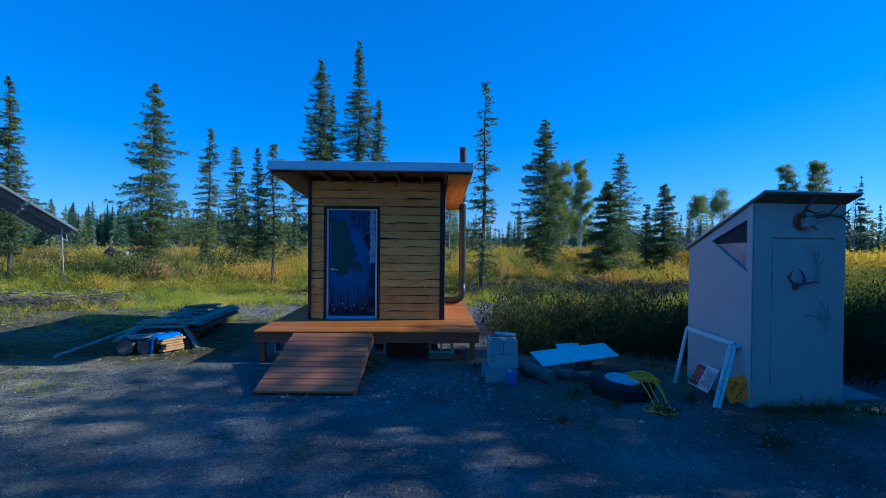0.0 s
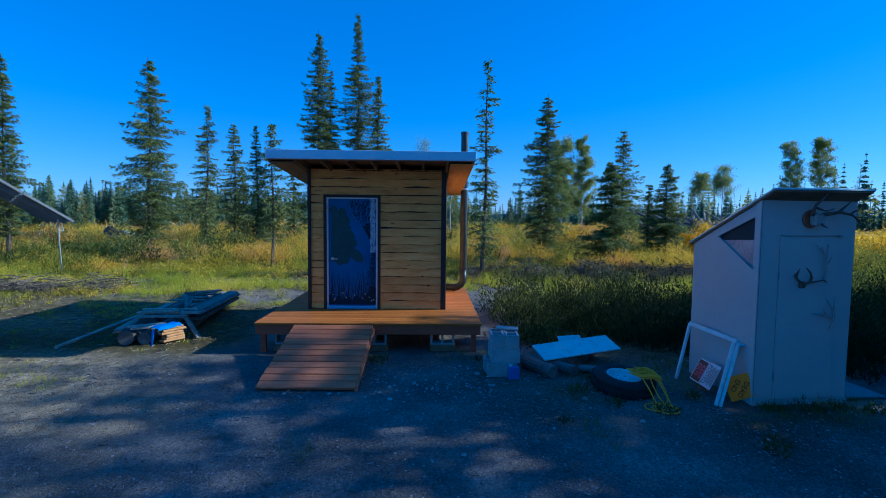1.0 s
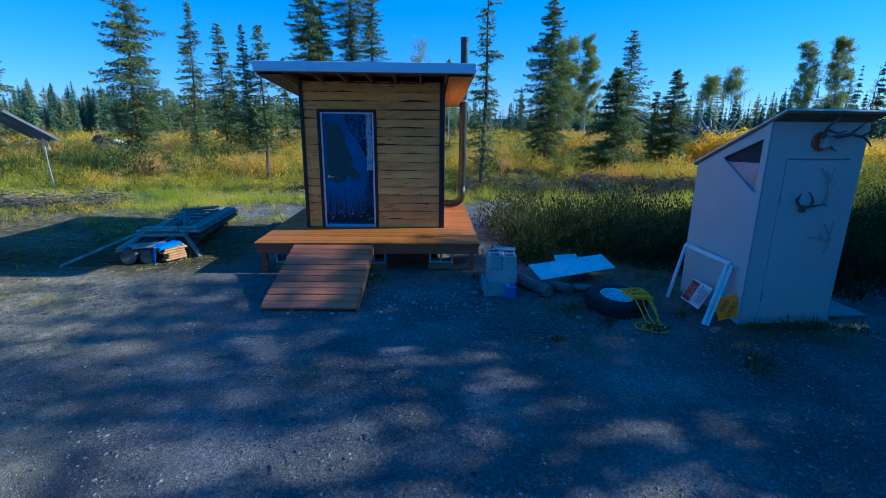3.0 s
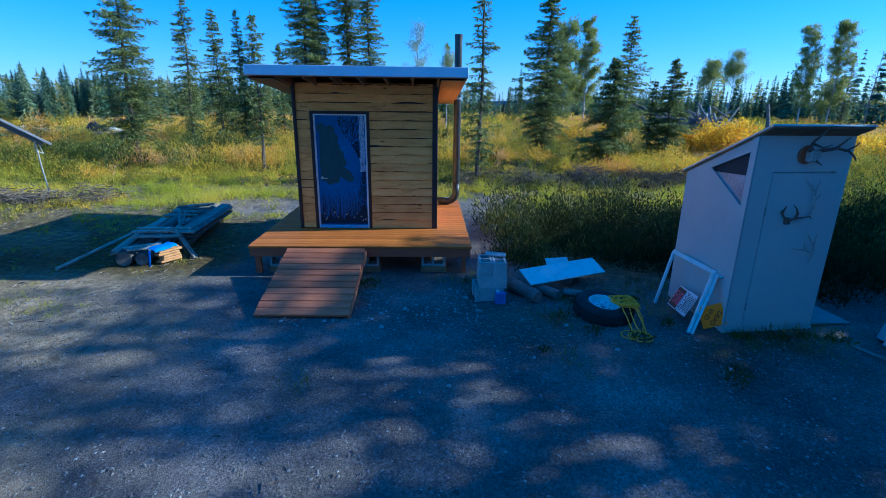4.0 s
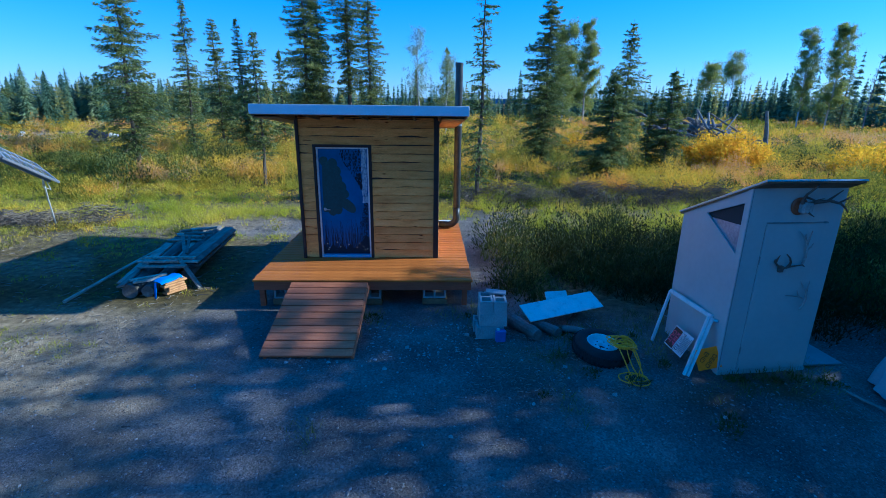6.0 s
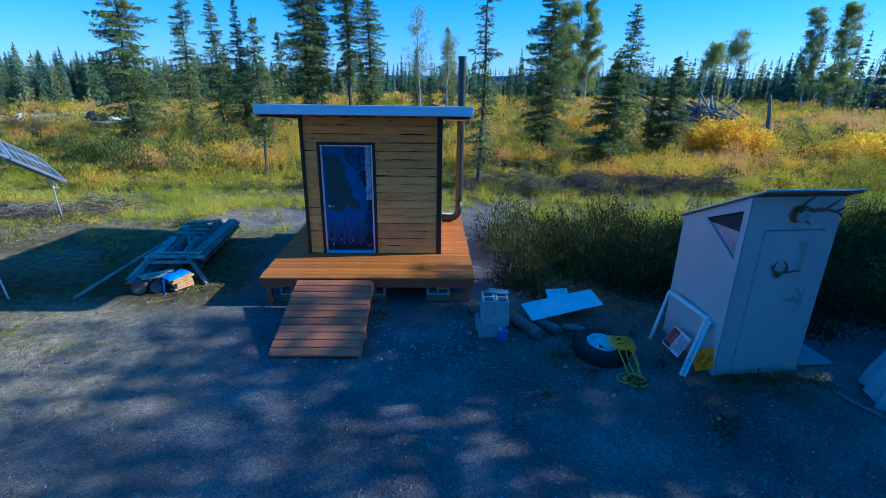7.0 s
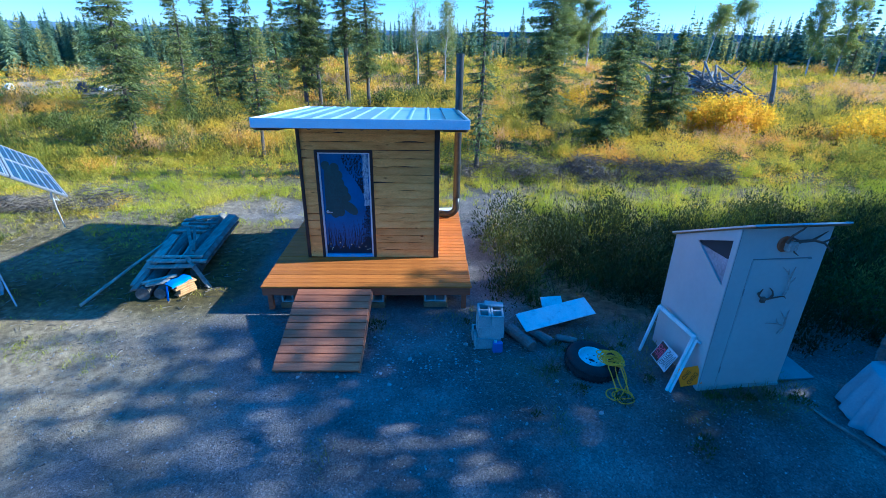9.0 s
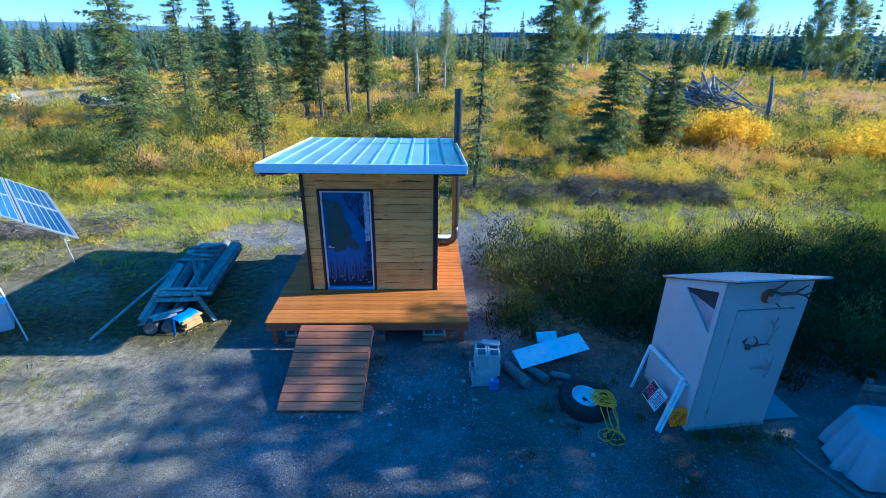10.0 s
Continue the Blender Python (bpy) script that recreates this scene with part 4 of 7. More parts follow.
def build_tyre():
    ty = thing("wheel", pose(2.32, 6.26, land(2.38, 6.34) - 0.02, 5, 4, 0) @ Matrix.Scale(0.89, 4), "old wheel lying flat with black tyre and white rim", "wheel")
    b = Build()
    prof = [(0.235, 0.03), (0.27, 0.0), (0.36, 0.0), (0.405, 0.03), (0.425, 0.08), (0.43, 0.125), (0.425, 0.17), (0.405, 0.22), (0.36, 0.25), (0.29, 0.252), (0.245, 0.235), (0.232, 0.215), (0.235, 0.03)]
    b.lathe(prof, 44)
    tyre = part("tyre", b, RUBBER, ty, "black rubber tyre", smooth=True)
    b = Build()
    b.box((0.022, 0.035, 0.055), (0.428, 0, 0), None, 0.004)
    lug = b.mesh("tread_lug", RUBBER)
    for k in range(44):
        for zc in (0.075, 0.175):
            part("tread_lug", lug, RUBBER, tyre, "", pose(0, 0, zc, 0, 0, 360 * k / 44 + (3 if zc > 0.1 else 0)))
    b = Build()
    b.lathe([(0.24, 0.225), (0.232, 0.235), (0.222, 0.228), (0.215, 0.19), (0.205, 0.15), (0.165, 0.145), (0.145, 0.165), (0.085, 0.175), (0.062, 0.165), (0.058, 0.12), (0.0, 0.118)], 36)
    rim = part("rim", b, RIM, ty, "white painted steel rim", smooth=True)
    b = Build()
    b.lathe([(0.0, 0.1225), (0.055, 0.1225), (0.055, 0.125), (0.0, 0.125)], 20)
    part("hub_hole", b, OUT_DARK, rim)
    for k in range(6):
        q = 2 * math.pi * k / 6
        b = Build()
        b.tube([(0.1 * math.cos(q), 0.1 * math.sin(q), 0.172), (0.1 * math.cos(q), 0.1 * math.sin(q), 0.178)], 0.012, 8)
        part("bolt_hole", b, OUT_DARK, rim)


build_tyre()


def build_hose():
    rng = random.Random(12)
    pts = []
    cx, cy = 2.56, 6.12
    for k in range(150):
        q = k * 0.42
        r = 0.13 + 0.06 * math.sin(k * 0.61) + 0.05 * math.sin(k * 0.23)
        pts.append((cx + r * math.cos(q) * 1.15 + 0.03 * math.sin(k * 0.37), cy + r * math.sin(q) * 0.8 + 0.03 * math.cos(k * 0.29), 0.245 + 0.022 * math.sin(k * 0.77) + 0.00025 * k - 0.6 * max(0, r * math.cos(q) * 1.15 - 0.06)))
    fall = [(2.44, 6.0, 0.26), (2.46, 5.88, 0.22), (2.50, 5.80, 0.12), (2.53, 5.74, 0.025)]
    pts += fall
    for k in range(46):
        q = 1.8 + k * 0.33
        r = 0.09 + 0.10 * (k / 46) + 0.04 * math.sin(k * 0.5)
        pts.append((2.57 + r * math.cos(q), 5.60 + r * 0.85 * math.sin(q), 0.02 + 0.006 * (k % 3) + land(2.57, 5.6)))
    pts += [(2.72, 5.80, 0.03), (2.70, 5.88, 0.13), (2.66, 5.97, 0.25), (2.60, 6.04, 0.27), (2.55, 5.98, 0.24), (2.57, 5.84, 0.12), (2.60, 5.72, 0.03), (2.66, 5.62, 0.02), (2.70, 5.70, 0.02), (2.66, 5.84, 0.14), (2.62, 5.96, 0.26)]
    cu = bpy.data.curves.new("hose", "CURVE")
    cu.dimensions, cu.bevel_depth, cu.bevel_resolution, cu.resolution_u = "3D", 0.0075, 1, 3
    sp = cu.splines.new("NURBS")
    sp.points.add(len(pts) - 1)
    for p, c in zip(sp.points, pts):
        p.co = (*c, 1)
    sp.use_endpoint_u = True
    tmp = new("hose", cu)
    me = bpy.data.meshes.new_from_object(tmp.evaluated_get(bpy.context.evaluated_depsgraph_get()))
    bpy.data.objects.remove(tmp)
    me.materials.clear()
    me.materials.append(HOSE)
    tagged(part("hose", me, HOSE), "tangled yellow hose heaped over an old wheel", "hose")


build_hose()


# ---- the outhouse ----
def build_outhouse():
    m = pose(3.655, 5.745, -0.01, 0, 0, 7.0)
    oh = thing("outhouse", m, "grey-painted plywood outhouse with steep roof and antlers on its door", "outhouse")
    W, D, F, R = 1.20, 1.20, 2.43, 1.885

    def top(y):
        return F + (R - F) * y / D

    t = 0.02
    b = Build()
    b.box((W, t, F), (W / 2, t / 2, F / 2), None, 0.003)
    front = part("front_panel", b, OUTHOUSE, oh)
    b = Build()
    b.box((W, t, R), (W / 2, D - t / 2, R / 2), None, 0.003)
    part("back_panel", b, OUTHOUSE, oh)
    # side panels; the left one with a three-cornered window
    w1, w2, w3 = (0.10, top(0.10) - 0.16), (0.72, top(0.72) - 0.13), (0.10, top(0.10) - 0.78)
    b = Build()
    outer = [(t, 0), (D - t, 0), (D - t, top(D - t)), (t, top(t))]
    tri = [w3, w2, w1]
    pts = [(0, y, z) for y, z in outer + tri] + [(t, y, z) for y, z in outer + tri]
    ring = [(0, 4, 6, 3), (3, 6, 5, 2), (0, 1, 5, 4), (1, 2, 5)]
    faces = []
    for f in ring:
        faces += [f[::-1], tuple(i + 7 for i in f)]
    faces += [(4, 5, 12, 11), (5, 6, 13, 12), (6, 4, 11, 13), (0, 1, 8, 7), (1, 2, 9, 8), (2, 3, 10, 9), (3, 0, 7, 10)]
    b.add(pts, faces)
    left = part("side_panel", b, OUTHOUSE, oh)
    b = Build()
    b.add([(t + 0.012, y, z) for y, z in ((0.08, w1[1] + 0.03), (0.76, w2[1] + 0.02), (0.76, w2[1] - 0.02), (0.08, w1[1] - 0.30))], [(0, 1, 2, 3)])
    part("window_screen", b, OUT_DARK, left, "dark mesh screen")
    b = Build()
    b.add([(t + 0.010, y, z) for y, z in ((0.08, w1[1] - 0.27), (0.76, w2[1] - 0.045), (0.76, w2[1] - 0.7), (0.08, w3[1] - 0.05))], [(0, 1, 2, 3)])
    part("window_film", b, FILM, left, "milky plastic film")
    b = Build()
    b.add([(W, y, z) for y, z in outer] + [(W - t, y, z) for y, z in outer], [(0, 1, 2, 3), (7, 6, 5, 4), (0, 4, 5, 1), (1, 5, 6, 2), (2, 6, 7, 3), (3, 7, 4, 0)])
    part("side_panel", b, OUTHOUSE, oh)
    b = Build()
    b.box((0.012, 0.075, F - 0.02), (-0.007, 0.036, F / 2 - 0.01), None, 0.002)
    b.box((W + 0.02, 0.012, 0.06), (W / 2, -0.007, 0.04), None, 0.002)
    part("corner_board", b, OUTHOUSE, oh)
    b = Build()
    b.box((0.004, 0.004, F - 0.03), (0.004, -0.0015, F / 2), None, 0)
    part("corner_gap", b, OUT_SEAM, oh)
    # door, flush in the front panel
    d0, d1, dt = 0.245, 0.965, 2.0
    b = Build()
    b.box((d1 - d0, 0.016, dt - 0.09), ((d0 + d1) / 2, -0.009, 0.09 + (dt - 0.09) / 2), None, 0.003)
    door = part("door", b, OUTHOUSE, oh, "closed plywood door")
    b = Build()
    b.box((d1 - d0 + 0.05, 0.020, 0.007), ((d0 + d1) / 2 + 0.015, -0.013, dt + 0.010), None, 0.002)
    b.box((0.04, 0.03, 0.02), (d1 + 0.03, -0.016, dt + 0.008), None, 0.002)
    part("drip_strip", b, OUT_SEAM, oh)
    b = Build()
    b.box((0.0025, 0.003, dt - 0.1), (d0 - 0.004, -0.001, dt / 2 + 0.04), None, 0)
    part("door_gap", b, OUT_SEAM, oh)
    for zc in (0.36, 1.55):
        b = Build()
        b.box((0.012, 0.014, 0.10), (d0 - 0.004, -0.010, zc), None, 0.002)
        part("hinge", b, OUT_SEAM, door)
    # roof
    p0, p1 = Vector((W / 2 - 0.012, -0.20, top(-0.20) + 0.015)), Vector((W / 2 - 0.012, D + 0.06, top(D + 0.06) + 0.015))
    b = Build()
    b.plank(p0, p1, W + 0.04, 0.022, (0, 0, 1), 0.003)
    roof = part("roof", b, OUT_ROOF, oh, "thin grey-green metal roof")
    b = Build()
    b.plank(p0 + Vector((0, 0.01, -0.024)), p1 + Vector((0, -0.01, -0.024)), W + 0.02, 0.02, (0, 0, 1), 0.002)
    part("roof_deck", b, RAFTER, roof)

    # antlers
    def beam(b, pts, r0, r1):
        n = len(pts)
        b.tube(pts, [1.12 * (r0 + (r1 - r0) * i / (n - 1)) for i in range(n)], 8)

    b = Build()
    cx, cz = 0.60, 2.215
    b.lathe([(0.0, 0.0), (0.10, 0.0), (0.105, 0.012), (0.09, 0.026), (0.0, 0.03)], 24, Matrix.Translation((cx, -0.002, cz - 0.01)) @ pose(0, 0, 0, 90, 0, 0))
    pl = part("plaque", b, PLAQUE, oh, "round varnished plaque holding antlers")
    b = Build()
    b.box((0.14, 0.09, 0.13), (cx + 0.04, -0.065, cz - 0.02), None, 0.035)
    part("skull_plate", b, ANTLER, pl, "bleached skull plate")
    b = Build()
    beam(b, [(cx + 0.0, -0.058, cz + 0.03), (cx - 0.06, -0.094, cz + 0.05), (cx - 0.05, -0.130, cz + 0.15), (cx + 0.03, -0.158, cz + 0.24), (cx + 0.08, -0.173, cz + 0.33)], 0.02, 0.006)
    beam(b, [(cx - 0.05, -0.122, cz + 0.12), (cx + 0.06, -0.144, cz + 0.08), (cx + 0.14, -0.173, cz + 0.11)], 0.013, 0.004)
    beam(b, [(cx + 0.05, -0.058, cz + 0.02), (cx + 0.16, -0.079, cz + 0.05), (cx + 0.28, -0.108, cz + 0.07), (cx + 0.40, -0.137, cz + 0.04), (cx + 0.46, -0.158, cz - 0.02), (cx + 0.48, -0.166, cz - 0.06)], 0.022, 0.006)
    beam(b, [(cx + 0.26, -0.101, cz + 0.07), (cx + 0.32, -0.130, cz + 0.14), (cx + 0.38, -0.144, cz + 0.20)], 0.014, 0.004)
    beam(b, [(cx + 0.38, -0.130, cz + 0.05), (cx + 0.45, -0.151, cz + 0.10), (cx + 0.48, -0.173, cz + 0.14)], 0.012, 0.004)
    beam(b, [(cx + 0.02, -0.072, cz - 0.02), (cx + 0.06, -0.115, cz - 0.08), (cx + 0.10, -0.137, cz - 0.11)], 0.013, 0.004)
    part("antler_rack", b, ANTLER_DARK, pl, "brown branching antlers")
    b = Build()
    b.box((0.065, 0.05, 0.08), (0.525, -0.03, 1.445), None, 0.02)
    beam(b, [(0.52, -0.04, 1.46), (0.455, -0.05, 1.50), (0.40, -0.06, 1.555), (0.395, -0.07, 1.58)], 0.014, 0.006)
    beam(b, [(0.42, -0.055, 1.54), (0.425, -0.07, 1.59), (0.435, -0.08, 1.635)], 0.013, 0.004)
    beam(b, [(0.52, -0.04, 1.45), (0.61, -0.05, 1.475), (0.69, -0.05, 1.485), (0.775, -0.06, 1.50)], 0.014, 0.006)
    beam(b, [(0.60, -0.05, 1.47), (0.615, -0.06, 1.53), (0.585, -0.07, 1.59), (0.52, -0.08, 1.645)], 0.016, 0.005)
    beam(b, [(0.775, -0.06, 1.50), (0.80, -0.07, 1.475)], 0.008, 0.004)
    part("antler_rack", b, ANTLER_DARK, door, "small brown antlers")
    b = Build()
    beam(b, [(0.79, -0.04, 1.505), (0.805, -0.05, 1.59), (0.80, -0.05, 1.67), (0.785, -0.05, 1.77), (0.735, -0.06, 1.83), (0.63, -0.07, 1.915)], 0.014, 0.005)
    beam(b, [(0.785, -0.05, 1.76), (0.79, -0.06, 1.84), (0.795, -0.07, 1.92)], 0.013, 0.004)
    beam(b, [(0.75, -0.05, 1.81), (0.715, -0.07, 1.885)], 0.010, 0.004)
    beam(b, [(0.80, -0.05, 1.68), (0.835, -0.06, 1.73), (0.84, -0.07, 1.77)], 0.010, 0.004)
    part("antler", b, ANTLER, door, "bleached single antler")
    b = Build()
    beam(b, [(0.91, -0.03, 0.905), (0.935, -0.04, 0.97), (0.94, -0.05, 1.04), (0.82, -0.06, 1.09), (0.73, -0.06, 1.10), (0.635, -0.07, 1.115)], 0.014, 0.005)
    beam(b, [(0.94, -0.05, 1.04), (0.92, -0.06, 1.15), (0.905, -0.08, 1.30)], 0.015, 0.005)
    beam(b, [(0.92, -0.06, 1.14), (0.85, -0.07, 1.22), (0.785, -0.08, 1.295)], 0.011, 0.004)
    beam(b, [(0.83, -0.06, 1.09), (0.79, -0.07, 1.14), (0.765, -0.08, 1.18)], 0.010, 0.004)
    part("antler", b, ANTLER, door, "bleached single antler")


build_outhouse()
b = Build()
b.box((0.62, 0.55, 0.025), (0, 0, 0), None, 0.004)
tagged(part("plywood_sheet", b, OUT_SEAM, m=pose(5.13, 6.25, land(5.1, 6.2) + 0.03, 1, 2, 8)), "grey-painted plywood offcut lying on the ground", "board")


def build_sawhorse():
    fr = thing("wooden_trestle", Matrix(), "white-painted wooden trestle leaning on a grey wall", "trestle")
    tl, tr = Vector((3.40, 6.74, 0.76)), Vector((3.60, 5.99, 0.70))
    b = Build()
    b.plank(tl, tr, 0.045, 0.055, (0.3, 0, 1))
    part("top_rail", b, WHITE, fr)
    for p, q in ((tl, (3.20, 6.66, 0.0)), (tr + Vector((-0.03, 0.02, 0)), (3.23, 5.74, 0.0)), (tr + Vector((0.0, -0.02, -0.01)), (3.265, 5.715, 0.0))):
        b = Build()
        b.plank(p, q, 0.05, 0.03, (1, 0, 0.3))
        part("leg", b, WHITE, fr)
    b = Build()
    b.tube([tr + Vector((0, -0.06, -0.02)), tr + Vector((0.03, -0.10, -0.02))], 0.02, 8)
    part("bolt", b, STEEL, fr)


build_sawhorse()


def sign(name, corner, u, v, mat, label):
    """A sign board: lower corner, edge along the text, edge up the text. Text is laid by the caller."""
    corner, u, v = Vector(corner), Vector(u), Vector(v)
    n = u.cross(v).normalized()
    m = Matrix((u.normalized(), n.cross(u).normalized(), n)).transposed().to_4x4()
    m.translation = corner + (u + v) / 2
    sg = thing(name, m, label, "sign", "old signs")
    b = Build()
    b.box((u.length, v.length, 0.006), (0, 0, 0), None, 0.002)
    return sg, part("board", b, mat, sg), u.length, v.length


def build_signs():
    # yellow sign on its side, its first line towards the wall's corner
    sg, bd, w, h = sign("road_sign", (3.40, 5.83, 0.305), (-0.02, -0.03, -0.28), (0.27, -0.05, 0.03), SIGN_YELLOW, "yellow warning sign leaning against a grey outhouse")
    sg.matrix_basis = Matrix.Translation((0.0, 0.0, 0.03)) @ sg.matrix_basis @ pose(0, 0, 0, 0, 0, 23)
    lettering("DEAD", 0.078, SIGN_BLACK, bd, pose(0.036, 0.030, 0.004, 0, 0, -45))
    lettering("END", 0.078, SIGN_BLACK, bd, pose(-0.030, -0.036, 0.004, 0, 0, -45))
    sg, bd, w, h = sign("warning_sign", (3.40, 6.42, 0.37), (-0.14, 0.0, -0.27), (0.02, -0.19, 0.0), SIGN_WHITE, "black and red warning sign leaning on a trestle")
    b = Build()
    b.box((w - 0.03, h - 0.024, 0.003), (0, 0, 0.0035), None, 0)
    part("black_field", b, SIGN_BLACK, bd, "black printed field")
    lettering("KEEP", 0.095, SIGN_RED, bd, pose(0, 0.042, 0.0065), 0.9)
    lettering("OUT", 0.095, SIGN_RED, bd, pose(0, -0.042, 0.0065), 0.9)
    sg, bd, w, h = sign("notice_sign", (3.42, 6.22, 0.37), (-0.14, 0.0, -0.28), (0.03, -0.19, 0.0), SIGN_WHITE, "white posted notice sign leaning on a trestle")
    lettering("POSTED", 0.075, SIGN_BLACK, bd, pose(0, -0.06, 0.004), 0.95)
    b = Build()
    for k in range(6):
        b.box((w * (0.8 - 0.1 * (k % 3)), 0.007, 0.002), (0, 0.08 - 0.02 * k, 0.004), None, 0)
    part("fine_print", b, SIGN_BLACK, bd)


build_signs()


# ---- the lumber pile ----
def lumber(p0, p1, w, t, mat, label, up=(0, 0, 1)):
    p0, p1 = Vector(p0), Vector(p1)
    b = Build()
    c = (p0 + p1) / 2
    b.plank(p0 - c, p1 - c, w, t, up, 0.004)
    return tagged(part("plank", b, mat, m=Matrix.Translation(c)), label, "plank", "lumber pile")


GREY = "weathered grey plank in a loose lumber pile"
for p0, p1, r in (((-5.20, 7.96, 0.13), (-6.03, 11.75, 0.15), 0.125), ((-4.93, 8.00, 0.115), (-5.58, 11.68, 0.14), 0.11), ((-5.60, 8.50, 0.09), (-6.15, 10.8, 0.1), 0.08), ((-4.72, 8.9, 0.10), (-5.20, 11.4, 0.11), 0.10)):
    log(p0, p1, r, LOG, "long grey log at the bottom of a lumber pile", "logs in the pile")
lumber((-4.73, 9.02, 0.350), (-5.00, 11.50, 0.355), 0.20, 0.04, WEATHERED, "long wide weathered plank on a lumber pile", (0.10, 0, 1))
lumber((-4.69, 9.10, 0.295), (-4.96, 11.46, 0.300), 0.19, 0.05, LOG, GREY, (0.12, 0, 1))
lumber((-4.66, 9.06, 0.235), (-4.92, 11.35, 0.240), 0.22, 0.05, LOG, GREY, (0.12, 0, 1))
lumber((-5.32, 7.90, 0.245), (-5.52, 9.06, 0.285), 0.13, 0.035, WEATHERED, GREY, (-0.25, 0, 1))
lumber((-5.47, 9.00, 0.315), (-5.74, 10.22, 0.300), 0.15, 0.035, WEATHERED, GREY, (-0.15, 0, 1))
lumber((-5.36, 9.15, 0.270), (-5.64, 10.50, 0.285), 0.11, 0.035, WEATHERED, GREY, (0.3, 0, 1))
for xa, ya, xb, yb, zz, wd in ((-5.56, 8.82, -4.42, 8.83, 0.385, 0.10), (-5.42, 8.60, -4.58, 8.66, 0.355, 0.12), (-5.38, 8.68, -4.76, 8.74, 0.425, 0.09), (-5.52, 8.92, -4.55, 8.95, 0.425, 0.07),
                               (-5.27, 8.08, -4.80, 8.41, 0.285, 0.08), (-5.18, 8.03, -4.83, 8.22, 0.270, 0.09)):
    lumber((xa, ya, zz), (xb, yb, zz + 0.008), wd, 0.032, WEATHERED, "short grey board laid across a lumber pile")
lumber((-4.80, 8.84, 0.462), (-4.24, 8.42, 0.03), 0.10, 0.03, WEATHERED, "grey board sloping off a lumber pile to the ground", (0.3, 0.3, 1))
lumber((-5.59, 10.50, 0.400), (-4.80, 9.06, 0.405), 0.065, 0.03, WEATHERED, "narrow pale board on a lumber pile", (0.1, 0, 1))
lumber((-5.44, 10.50, 0.405), (-4.85, 9.22, 0.425), 0.055, 0.03, WEATHERED, "narrow pale board on a lumber pile", (0.1, 0, 1))
for xa, ya, xb, yb, zz, wd in ((-5.95, 10.54, -5.19, 10.52, 0.305, 0.11), (-5.92, 10.70, -5.15, 10.74, 0.300, 0.13), (-5.86, 10.80, -5.22, 10.66, 0.345, 0.12), (-5.95, 10.93, -5.35, 10.90, 0.335, 0.10),
                               (-5.90, 11.02, -5.40, 11.16, 0.385, 0.10), (-5.72, 10.82, -5.08, 10.86, 0.385, 0.09), (-5.98, 11.15, -5.45, 11.05, 0.345, 0.11), (-5.62, 10.95, -5.15, 11.20, 0.425, 0.08), (-5.80, 11.25, -5.30, 11.30, 0.370, 0.12)):
    lumber((xa, ya, zz), (xb, yb, zz + 0.012), wd, 0.036, WEATHERED, "short dark board in a stack of offcuts")


for xa, ya, xb, yb, zz, wd in ((-5.45, 8.10, -5.72, 9.30, 0.235, 0.10), (-5.60, 8.95, -5.86, 10.40, 0.245, 0.12), (-5.25, 9.10, -5.62, 10.60, 0.255, 0.07), (-5.10, 9.20, -5.42, 10.75, 0.245, 0.09), (-5.66, 9.30, -5.92, 10.9, 0.20, 0.08)):
    lumber((xa, ya, zz), (xb, yb, zz + 0.02), wd, 0.03, WEATHERED, GREY, (0.2 * math.sin(ya * 3), 0, 1))
lumber((-4.58, 9.02, 0.315), (-4.86, 11.42, 0.32), 0.09, 0.05, LOG, "long dark slab edge under a wide grey plank", (0.6, 0, 1))
log((-5.35, 9.0, 0.20), (-5.72, 11.62, 0.21), 0.10, LOG, "long grey log in the middle of a lumber pile", "logs in the pile")
log((-5.05, 9.2, 0.19), (-5.36, 11.7, 0.22), 0.11, LOG, "long grey log in the middle of a lumber pile", "logs in the pile")


def build_pole():
    b = Build()
    b.tube([(0, 0, 0), (0.15, 1.3, 0.12), (0.34, 2.66, 0.24)], [0.03, 0.028, 0.022], 10)
    tagged(part("pole", b, WEATHERED, m=pose(-6.19, 7.73, land(-6.19, 7.73) + 0.03)), "long thin grey pole leaning on a lumber pile", "pole")


build_pole()


